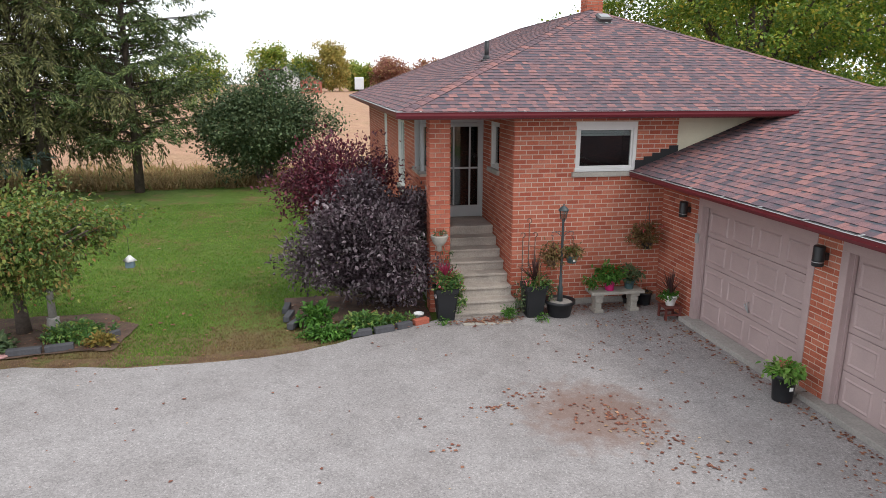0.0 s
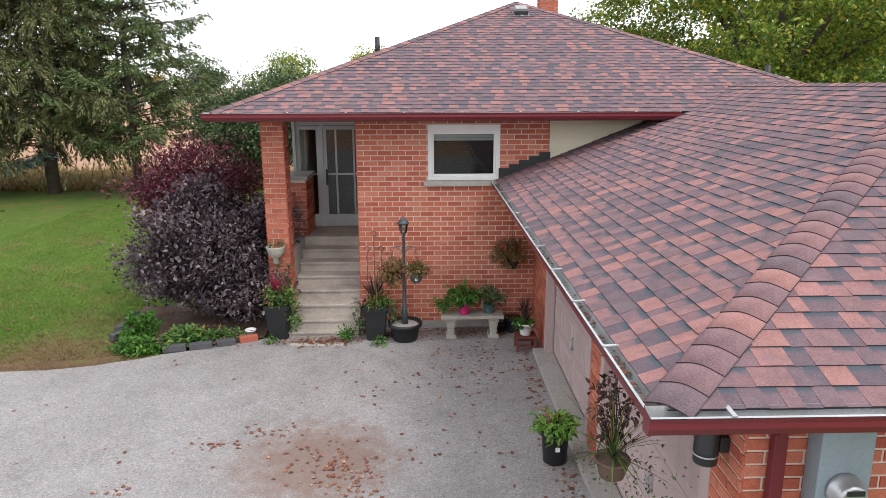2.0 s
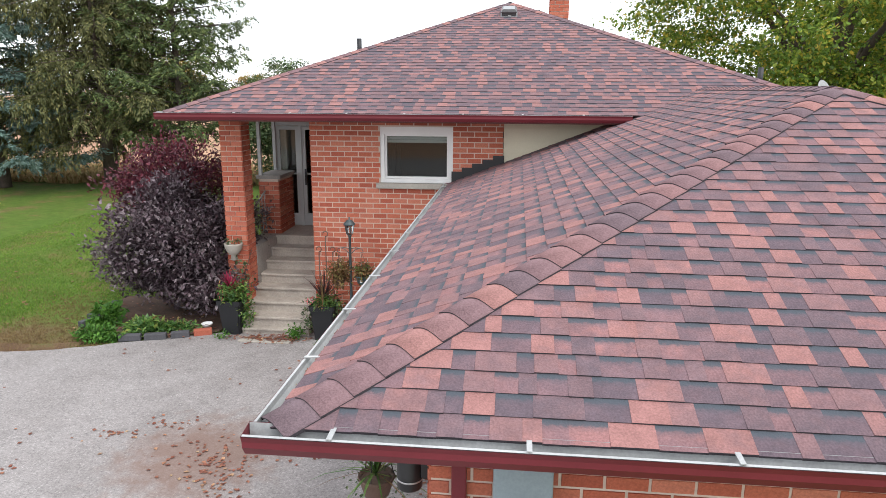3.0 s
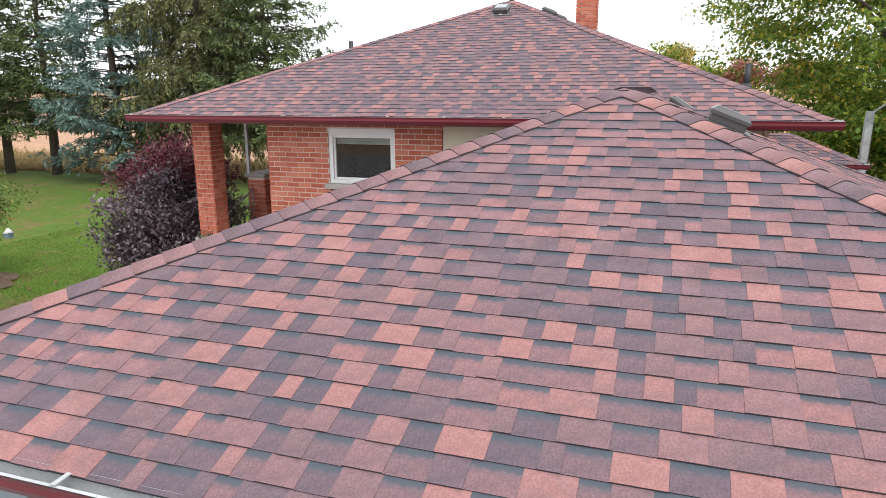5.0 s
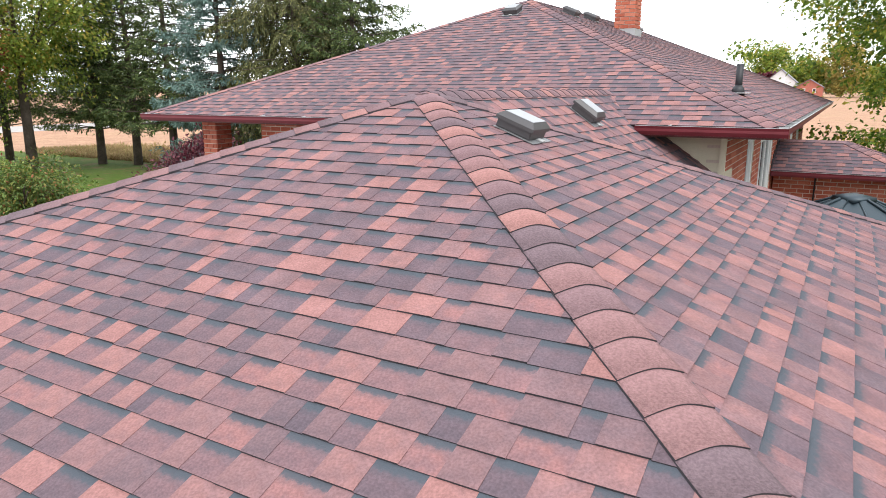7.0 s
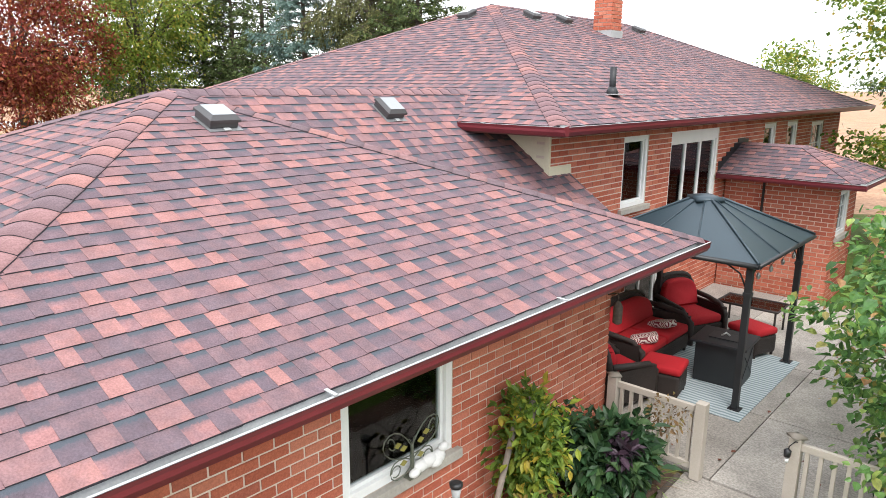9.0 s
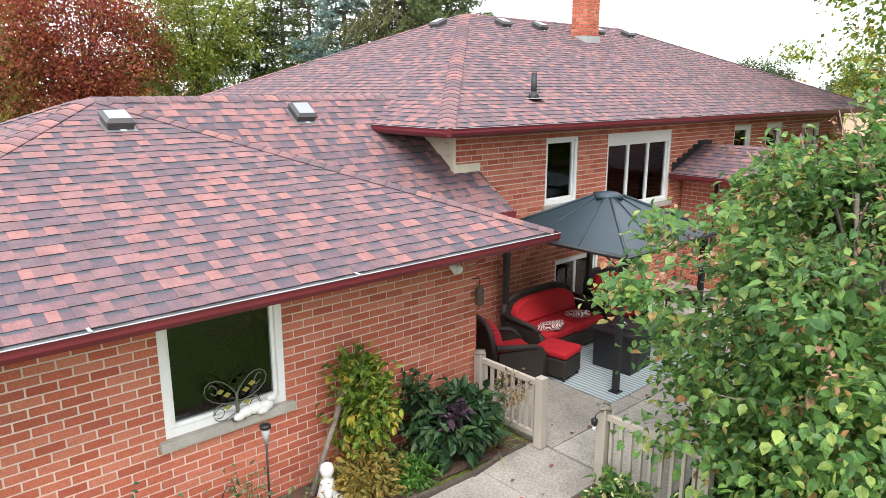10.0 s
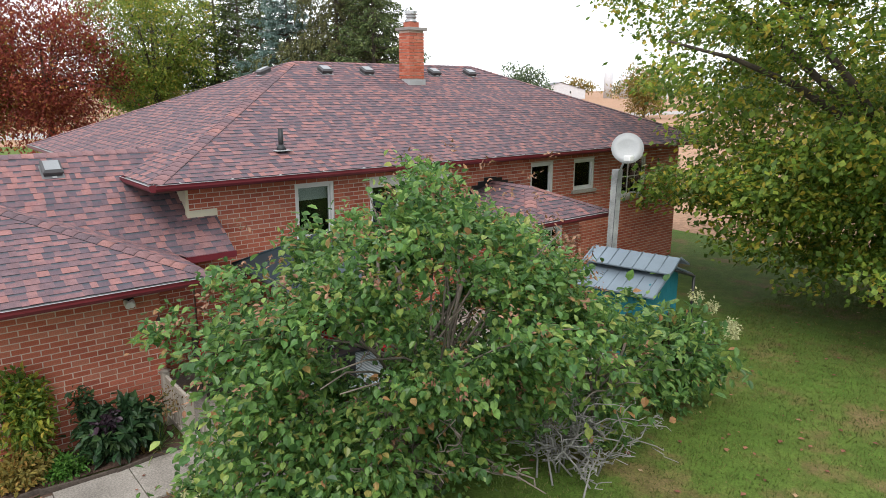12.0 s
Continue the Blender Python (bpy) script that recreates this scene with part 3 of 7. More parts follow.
def broadleaf(name, at, height, radii, material, label, seed, clumps=120, per=30, size=0.14, spread=0.3, trunk_r=0.16, fork=0.35, category="tree", crown_z=None, stems=1, bark="bark", keep=None, hollow=0.5, droop=0.2, aspect=0.55, flat=0.75, plain=False, wobble=0.0):
    rng = random.Random(seed)
    t = thing(name, at, label, category)
    cz = crown_z or height - radii[2]
    stem = bmesh.new()
    for k in range(stems):
        a = 2 * math.pi * k / stems + rng.random()
        lean = Vector((math.cos(a), math.sin(a), 0)) * (0.0 if stems == 1 else 0.22 * radii[0])
        top = lean * 1.6 + Vector((0, 0, cz + radii[2] * 0.35))
        f = lean * 0.7 + Vector((rng.gauss(0, 0.05), rng.gauss(0, 0.05), height * fork))
        sway = [Vector((rng.gauss(0, wobble), rng.gauss(0, wobble), 0)) if wobble else Vector() for _ in range(3)]
        tube(stem, [lean * 0.25, f * 0.5 + lean * 0.1 + sway[0], f, f.lerp(top, 0.5) + sway[1], top + sway[2]], [trunk_r * 1.25, trunk_r, trunk_r * 0.8, trunk_r * 0.45, 0.02], 8)
        ends = []
        for _ in range(9 if stems == 1 else 5):
            d = Vector((rng.gauss(0, 1), rng.gauss(0, 1), rng.uniform(-0.2, 0.9))).normalized()
            ends.append(Vector((0, 0, cz)) + Vector((d.x * radii[0], d.y * radii[1], d.z * radii[2])) * 0.8)
        for end in ends:
            limb = bmesh.new()
            branchy(limb, f, [end], trunk_r * 0.4, rng)
            part("limb", limb, M[bark], t)
    part("trunk", stem, M[bark], t)
    leaves("crown", clumped(rng, (0, 0, cz), radii, clumps, per, spread, hollow, keep, flat), size, M[material], t, seed, droop=droop, aspect=aspect, plain=plain)
    return t


def conifer(name, at, height, radius, material, label, seed, base=1.6, dense=24, droop=0.4, whorl=0.42, trunk_r=0.22, hang=0.6, gap=0.15, needle=0.17):
    """A spruce: whorls of boughs, each bough with side twigs that hang or spread, each twig lined with tufts of needles."""
    rng = random.Random(seed)
    t = thing(name, at, label, "tree")
    bm = tube(bmesh.new(), [(0, 0, -0.1), (0.04, 0.03, height * 0.25), (-0.03, 0.02, height * 0.5), (0, 0, height)], [trunk_r * 1.15, trunk_r * 0.85, trunk_r * 0.6, 0.02], 9)
    part("trunk", bm, M["bark"], t)
    bough, places = bmesh.new(), []
    z = base
    while z < height - 0.3:
        f = (z - base) / (height - base)
        reach = radius * (1 - f) ** 0.75 * (0.85 + 0.15 * math.sin(z * 2.1 + seed))
        start = rng.uniform(0, 2 * math.pi)
        n = rng.randint(6, 8)
        for k in range(n):
            if rng.random() < gap:
                continue
            a, r = start + 2 * math.pi * k / n + rng.gauss(0, 0.2), reach * rng.uniform(0.6, 1.15)
            dz, sink = rng.gauss(0, 0.15), droop * rng.uniform(0.6, 1.3)
            out = Vector((math.cos(a), math.sin(a), 0))
            side = Vector((-out.y, out.x, 0))

            def spine(u):
                return Vector((0, 0, z + dz)) + out * r * u + Vector((0, 0, r * (0.20 * u - sink * u * u + 0.16 * u ** 4)))

            tube(bough, [spine(u) for u in (0, 0.35, 0.7, 1)], [0.035, 0.025, 0.015, 0.004], 4)
            for i in range(int(r * 6.5) + 3):
                u = 0.22 + 0.80 * rng.random() ** 0.8
                sgn = 1 if i % 2 else -1
                tl = (r * 0.26 * (1.2 - u) + 0.24) * rng.uniform(0.6, 1.25)
                go = (out * rng.uniform(0.3, 0.8) + side * sgn * 0.8).normalized()
                p = spine(u)
                for _ in range(int(dense * tl) + 2):
                    w = rng.random()
                    q = p + go * tl * w * (1 - 0.25 * hang * w) + Vector((rng.gauss(0, 0.035), rng.gauss(0, 0.035), rng.gauss(-0.03, 0.035) - hang * tl * w * w))
                    places.append((q, go * 0.9 + Vector((0, 0, -1.6 * hang * w))))
        z += whorl * rng.uniform(0.75, 1.2) * (1.1 - 0.4 * f)
    tagged(part("bough", bough, M["bark"], t), kind="stuff")
    leaves("crown", places, needle, M[material], t, seed, droop=0.1, aspect=0.30, flat=0.5, jitter=0.4, plain=True)
    return t


# ---- ground ----
def smooth(a, b, v):
    t = min(max((v - a) / (b - a), 0), 1)
    return t * t * (3 - 2 * t)


def lawn_z(x, y):
    return -0.02 + 0.15 * smooth(7.0, 9.5, x)


tagged(part("ground", box(-1500, 1500, -1500, 1500, -1.2, -0.10), M["field"]), "flat dry tan farm field reaching the horizon", "ground", kind="structure")


def lawn():
    vs, fs, idx = [], [], {}

    def vert(i, j):
        if (i, j) not in idx:
            x, y = i * 0.5, j * 0.5
            idx[(i, j)] = len(vs)
            vs.append((x, y, lawn_z(x, y) + 0.012 * noise.noise(Vector((x * 0.7, y * 0.7, 0)))))
        return idx[(i, j)]

    for i in range(-110, 110):
        for j in range(-60, 64):
            x, y = i * 0.5, j * 0.5
            if y < (17.0 if x < 2 else 18.9 if x < 16 else 27.0) + 0.8 * noise.noise(Vector((x * 0.4, 0, 7))):
                fs.append((vert(i, j), vert(i + 1, j), vert(i + 1, j + 1), vert(i, j + 1)))
    return from_lists("lawn", vs, fs, M["lawn"], smooth=True)


tagged(lawn(), "mown green lawn with dry yellow patches", "lawn", kind="structure")


def edge_path(pts, step=0.25, wob=0.06):
    out = []
    for a, b in zip(pts, pts[1:]):
        a, b = Vector((*a, 0)), Vector((*b, 0))
        n = max(1, int((b - a).length / step))
        for k in range(n):
            p = a.lerp(b, k / n)
            out.append(p + Vector((wob * noise.noise(p * 2.3), wob * noise.noise(p * 2.3 + Vector((9, 0, 0))), 0)))
    return out


def driveway():
    outline = edge_path([(-60, -2.6), (-14, -1.7), (-8.5, -1.52), (-6.0, -1.85), (-4.6, -1.72), (-3.4, -1.35), (-2.2, -0.75), (-1.45, -0.45), (-1.25, -0.3)], 0.3, 0.12)
    outline += [Vector(p) for p in ((-1.2, 0.02, 0), (3.12, 0.02, 0), (3.12, -7.9, 0), (4.5, -9.2, 0), (4.5, -30, 0), (-60, -30, 0))]
    bm = bmesh.new()
    f = bm.faces.new([bm.verts.new((p.x, p.y, 0.0)) for p in outline[::-1]])
    r = bmesh.ops.extrude_face_region(bm, geom=[f])
    bmesh.ops.translate(bm, verts=[v for v in r["geom"] if isinstance(v, bmesh.types.BMVert)], vec=(0, 0, 0.012))
    bmesh.ops.recalc_face_normals(bm, faces=bm.faces)
    bmesh.ops.triangulate(bm, faces=bm.faces)
    return part("driveway", bm, M["asphalt"])


tagged(driveway(), "weathered grey asphalt driveway with brown leaf stains", "driveway", kind="structure")
M["verge"] = ground_mat("bare_verge", [(0.35, (0.125, 0.075, 0.048, 1)), (0.5, (0.17, 0.11, 0.065, 1)), (0.65, (0.12, 0.13, 0.04, 1))], 2.2, 40)
inner = edge_path([(-30, -2.3), (-14, -1.75), (-8.5, -1.57), (-6.0, -1.9), (-4.6, -1.77), (-3.4, -1.4)], 0.3, 0.05)
outer = [p + Vector((0, 0.42 + 0.42 * noise.noise(p * 0.9), 0)) for p in inner]
vv = [(p.x, p.y, -0.006) for p in inner] + [(p.x, p.y, -0.004) for p in outer]
ff = [(k, k + 1, len(inner) + k + 1, len(inner) + k) for k in range(len(inner) - 1)]
tagged(from_lists("verge", vv, ff, M["verge"]), "bare brown soil verge between lawn and driveway", "verge", kind="structure")
tagged(part("road", box(-78, -66, -300, 300, -0.099, -0.06), M["concrete"]), "pale grey country road beyond the trees", "road", kind="structure")

# ---- roofs ----
XW, XE, YS, YN, ZE, ZA = -2.16, 8.61, -0.74, 16.3, 3.80, 6.02
HALF = (XE - XW) / 2
XR, YA, YB = (XW + XE) / 2, YS + HALF, YN - HALF
SL = (ZA - ZE) / HALF


def main_z(x, y):
    return ZE + SL * min(x - XW, XE - x, y - YS, YN - y)


nS, nE, nN, nW = (0, -SL, 1), (SL, 0, 1), (0, SL, 1), (-SL, 0, 1)
A, B = (XR, YA, ZA), (XR, YB, ZA)
house_roof = shingled("house_roof", [
    [(XW, YS, ZE), (XE, YS, ZE), A], [(XE, YS, ZE), (XE, YN, ZE), B, A], [(XE, YN, ZE), (XW, YN, ZE), B], [(XW, YN, ZE), (XW, YS, ZE), A, B]],
    "hipped house roof of red-brown asphalt shingles", near=(0, 3.2, 7.4),
    caps=[((XW, YS, ZE), A, nS, nW), ((XE, YS, ZE), A, nS, nE), ((XE, YN, ZE), B, nN, nE), ((XW, YN, ZE), B, nN, nW), (A, B, nE, nW)])
GX0, GX1, GY0, GY1, GZ = 2.37, 10.35, -8.45, -0.55, 2.64
GA = (6.36, -4.5, 4.21)
SG = (GA[2] - GZ) / (GA[0] - GX0)
gS, gE, gN, gW, gC = (0, -SG, 1), (SG, 0, 1), (0, SG, 1), (-SG, 0, 1), (0.70, 0, 1)
garage_roof = shingled("garage_roof", [
    [(GX0, GY0, GZ), (GX1, GY0, GZ), GA], [(GX1, GY0, GZ), (GX1, GY1, GZ), GA], [(GX1, GY1, GZ), (6.36, GY1, GZ), GA],
    [(GX0, -0.02, GZ), (GX0, GY0, GZ), GA, (6.36, -0.02, GA[2])], [(8.72, -0.35, 2.56), (8.72, 0.5, 2.56), (6.36, 0.5, GA[2]), GA]],
    "hipped garage roof of red-brown asphalt shingles", near=(0, 2.0, 6.2),
    caps=[((GX0, GY0, GZ), GA, gS, gW), ((GX1, GY0, GZ), GA, gS, gE), ((GX1, GY1, GZ), GA, gN, gE), (GA, (6.36, 0.15, GA[2]), gC, gW)])
ez, ey, ex = 2.60, 7.42, 9.25
extension_roof = shingled("extension_roof", [
    [(7.95, 6.12, ez), (10.55, 6.12, ez), (ex, ey, 3.13), (7.95, ey, 3.13)], [(10.55, 6.12, ez), (10.55, 8.72, ez), (ex, ey, 3.13)],
    [(10.55, 8.72, ez), (7.95, 8.72, ez), (7.95, ey, 3.13), (ex, ey, 3.13)]],
    "small hipped extension roof of red-brown shingles",
    caps=[((10.55, 6.12, ez), (ex, ey, 3.13), nS, nE), ((10.55, 8.72, ez), (ex, ey, 3.13), nN, nE), ((ex, ey, 3.13), (7.95, ey, 3.13), nS, nN)])

# soffits and ceilings close the roofs from below
tagged(part("ceiling", box(XW, XE, YS, YN, 3.66, 3.70), M["soffit"]), "dark maroon soffit under the house eaves", "soffit", kind="structure")
bm = box(GX0, GX1, GY0, GY1, 2.50, 2.53)
add_box(bm, GX0, 3.1, GY1, -0.01, 2.50, 2.53)
tagged(part("soffit_garage", bm, M["soffit"]), "dark maroon soffit under the garage eaves", "soffit", kind="structure")
tagged(part("soffit_extension", box(7.98, 10.55, 6.12, 8.72, 2.48, 2.51), M["soffit"]), "dark maroon soffit under the extension eaves", "soffit", kind="structure")
tagged(part("soffit_link", box(8.0, 8.72, -0.5, 0.5, 2.44, 2.48), M["soffit"]), "maroon boxed eave of the linking roof", "soffit", kind="structure")
tagged(part("fascia_link", box(8.70, 8.76, -0.36, 0.52, 2.44, 2.55), M["maroon"]), "short maroon fascia of the linking roof", "fascia", kind="structure")
o = 0.11
gutter("gutter", (XW - o, YS - o, ZE - 0.01), (5.15, YS - o, ZE - 0.01), (0, -1, 0))
gutter("gutter", (7.04, YS - o, ZE - 0.01), (XE + o, YS - o, ZE - 0.01), (0, -1, 0))
gutter("gutter", (XE + o, YS - o + 0.115, ZE - 0.012), (XE + o, YN + o, ZE - 0.012), (1, 0, 0))
gutter("gutter", (XW - o, YN + o, ZE - 0.012), (XW - o, YS - o + 0.115, ZE - 0.012), (-1, 0, 0))
gutter("gutter", (GX0 - o, GY0 - o, GZ - 0.01), (GX1 + o, GY0 - o, GZ - 0.01), (0, -1, 0))
gutter("gutter", (GX1 + o, GY0 - o + 0.115, GZ - 0.012), (GX1 + o, GY1 + 0.02, GZ - 0.012), (1, 0, 0), step=2.3)
gutter("gutter", (GX0 - o, 0.0, GZ - 0.012), (GX0 - o, GY0 - o + 0.115, GZ - 0.012), (-1, 0, 0))
gutter("gutter", (8.0, 6.12 - o, ez - 0.01), (10.55 + o, 6.12 - o, ez - 0.01), (0, -1, 0), hangers=False)
gutter("gutter", (10.55 + o, 6.12 - o + 0.115, ez - 0.012), (10.55 + o, 8.8, ez - 0.012), (1, 0, 0), hangers=False)

# ---- walls ----
HX, HY = 7.97, 15.6
PX = -1.5
WT, WB = 3.66, -0.15
SEE = {
    "front": (1.20, 2.42, 2.63, 3.56),
    "east_a": (2.10, 2.98, 2.34, 3.50), "slider": (3.85, 6.08, 2.02, 3.50), "base": (2.45, 3.75, 0.35, 1.30),
    "e3": (8.80, 9.66, 2.60, 3.46), "e4": (10.5, 11.38, 2.60, 3.45), "e5": (12.64, 13.85, 2.2, 3.38),
    "garage": (2.92, 4.14, 1.19, 2.36), "ext": (0.22, 1.02, 1.45, 2.34),
    "w1": (6.2, 7.1, 1.7, 3.4), "w2": (9.9, 11.3, 1.7, 3.4), "porch": (0.75, 1.45, 2.55, 3.5),
}
wall_south = brick_wall("wall_south", (0, 0), 0, 3.25, WB, WT, [SEE["front"]], near=(0.3, 3.0, 0.6, 2.4))
wall_east = brick_wall("wall_east", (HX, 0), 90, HY, WB, WT, [SEE[k] for k in ("east_a", "slider", "base", "e3", "e4", "e5")], near=(0.0, 3.8, 2.0, 3.6))
wall_north = brick_wall("wall_north", (HX, HY), 180, HX - PX, WB, WT)
wall_west = brick_wall("wall_west", (PX, HY), -90, HY - 2.5, WB, WT, [SEE["w1"], SEE["w2"]])
wall_porch = brick_wall("wall_porch", (0, 2.5), -90, 2.48, WB, WT, [SEE["porch"]])
garage_wall_west = brick_wall("garage_wall_west", (3.05, 0), -90, 7.95, 0.0, 2.5, [(1.32, 4.30, 0.0, 2.25), (4.76, 7.55, 0.0, 2.25)], near=(0, 8, 0, 2.5))
garage_wall_south = brick_wall("garage_wall_south", (3.05, -7.95), 0, 6.55, WB, 2.5, near=(0, 2.6, 1.4, 2.5))
garage_wall_east = brick_wall("garage_wall_east", (9.6, -7.95), 90, 6.85, WB, 2.5, [SEE["garage"]], near=(2.2, 6.0, 1.2, 2.5))
garage_wall_north = brick_wall("garage_wall_north", (9.6, -1.1), 180, 1.6, WB, 2.5)
link_wall = brick_wall("link_wall", (HX, -1.1), 90, 1.08, WB, 2.9)
extension_wall_south = brick_wall("extension_wall_south", (8.0, 6.6), 0, 2.1, WB, 2.5)
extension_wall_east = brick_wall("extension_wall_east", (10.1, 6.6), 90, 1.6, WB, 2.5, [SEE["ext"]])
extension_wall_north = brick_wall("extension_wall_north", (10.1, 8.2), 180, 2.1, WB, 2.5)


def lap_siding(name, x0, x1, z0, z1, y, turn=None):
    bm = bmesh.new()
    z = z0
    while z < z1:
        t = min(z + 0.19, z1)
        prism(bm, [(x0, y - 0.022, z), (x0, y - 0.022, z + 0.012), (x0, y - 0.004, t), (x0, y + 0.1, t), (x0, y + 0.1, z)], (x1 - x0, 0, 0))
        z += 0.19
    return part(name, bm, M["cream"])


tagged(lap_siding("siding", 3.25, HX - 0.03, 2.2, WT, 0.02), "cream horizontal lap siding above the garage roof", "siding", kind="structure")
tagged(part("corner_trim", box(HX - 0.06, HX + 0.012, -0.03, 0.02, 2.9, WT), M["cream"]), "cream corner trim strip", "trim", kind="structure")
tagged(part("beam_end", box(HX + 0.012, HX + 0.03, -0.03, 0.52, 2.93, 3.2, 0.004), M["cream"]), "cream metal flashing panel over the linking roof", "flashing", kind="structure")
tagged(part("footing", box(-0.01, 3.04, -0.02, 0.0, 0.0, 0.13), M["concrete"]), "grey concrete footing strip under the brick", "footing", kind="structure")
# unseen floor and partition, added to keep the hollow house dark behind its windows
tagged(part("floor", box(PX + 0.25, HX - 0.25, 2.6, HY - 0.25, 1.25, 1.30), M["dark"]), "unseen near-black floor closing the hollow house", "floor", kind="structure")
tagged(part("partition", box(3.0, 3.1, 0.3, HY - 0.3, 1.3, 3.65), M["dark"]), "unseen near-black partition blocking light between windows", "wall", kind="structure")
# drawn near-black so the garage's shade is in the floor colour
tagged(part("floor_garage", box(3.1, 9.4, -7.7, -1.3, -0.05, 0.02), M["dark"]), "garage floor with the room's shade in its near-black colour", "floor", kind="structure")


# stepped black flashing where a roof meets brick
def stepped(name, pts_fn, x0, x1, step, m, label):
    bm = bmesh.new()
    x = x0
    while x < x1 - 0.01:
        z = pts_fn(x)
        r = min(x + step, x1)
        zt = max(z, pts_fn(r)) + 0.12
        add_box(bm, x, r + 0.004, -0.024, -0.006, min(z, pts_fn(r)) - 0.03, zt)
        x += step
    ob = part(name, bm, M["black"])
    ob.matrix_world = m
    return tagged(ob, label, "flashing", kind="structure")


stepped("flashing", lambda x: GZ + SG * (x - GX0), 2.40, 3.26, 0.17, pose(0, 0, 0), "stepped black metal flashing along the garage roof")
stepped("flashing", lambda y: 2.60 + 0.41 * min(y - 6.12, 8.72 - y), 6.15, 8.7, 0.2, pose(HX, 0, 0, 0, 0, 90), "stepped black metal flashing over the extension roof")

# ---- porch and steps ----
bm = bmesh.new()
edges = [(-0.50, 0.12)] + [(-0.40 + 0.3 * k, 0.30 + 0.177 * k) for k in range(7)]
for k, (y, z) in enumerate(edges):
    y2 = edges[k + 1][0] + 0.03 if k < 7 else 2.52
    add_box(bm, -1.2, -0.012, y + 0.028, 2.52, edges[k - 1][1] - 0.002 if k else -0.05, z - 0.04)
    add_box(bm, -1.202, -0.010, y, y2 + 0.02, z - 0.042, z, bevel=0.010)
steps = tagged(part("front_steps", bm, M["step"]), "flight of worn grey concrete steps up to the door", "steps", kind="structure")
tagged(part("porch_floor", box(PX, -1.19, 0.38, 2.52, -0.1, 1.36), M["concrete"]), "concrete porch base beside the steps", "porch", kind="structure")


def brick_block(name, x0, x1, y0, y1, z0, z1, label, cap=None):
    """A free-standing brick pier, with courses on all four sides."""
    t = thing(name, ((x0 + x1) / 2, (y0 + y1) / 2, z0), label, "pillar")
    w, d, h = x1 - x0, y1 - y0, z1 - z0
    part("core", box(-w / 2 + 0.012, w / 2 - 0.012, -d / 2 + 0.012, d / 2 - 0.012, 0, h), M["mortar"], t)
    z, row = 0.0, 0
    while z + BH <= h + 0.01:
        for k, (ln, dep) in enumerate(((w, d), (d, w), (w, d), (d, w))):
            m = Matrix.Rotation(k * math.pi / 2, 4, "Z")
            x = -ln / 2 if row % 2 == k % 2 else -ln / 2 + BL / 2 - 0.1
            cuts = [-ln / 2, 0.0 if row % 2 else -ln / 2 + 0.1, ln / 2] if row % 2 else [-ln / 2, -ln / 2 + ln * 0.28, ln / 2 - ln * 0.28, ln / 2]
            for a, b in zip(cuts, cuts[1:]):
                if b - a > 0.03:
                    wd = round(b - a - BJ, 2)
                    ob = new("brick", brick_mesh(wd))
                    ob.parent, ob.matrix_basis = t, m @ pose(a + BJ / 2, -dep / 2 + 0.015, z)
        z += BH
        row += 1
    if cap:
        part("cap", box(-w / 2 - 0.04, w / 2 + 0.04, -d / 2 - 0.04, d / 2 + 0.04, h, h + 0.07, 0.008), M["concrete"], t, "grey concrete cap")
    return t


brick_block("porch_column", -1.58, -1.2, 0.0, 0.38, 0.0, 3.66, "tall square red brick porch column")
brick_block("low_brick_pier", -1.54, -1.14, 1.55, 2.4, 1.36, 2.45, "low red brick porch wall with a concrete cap", cap=True)


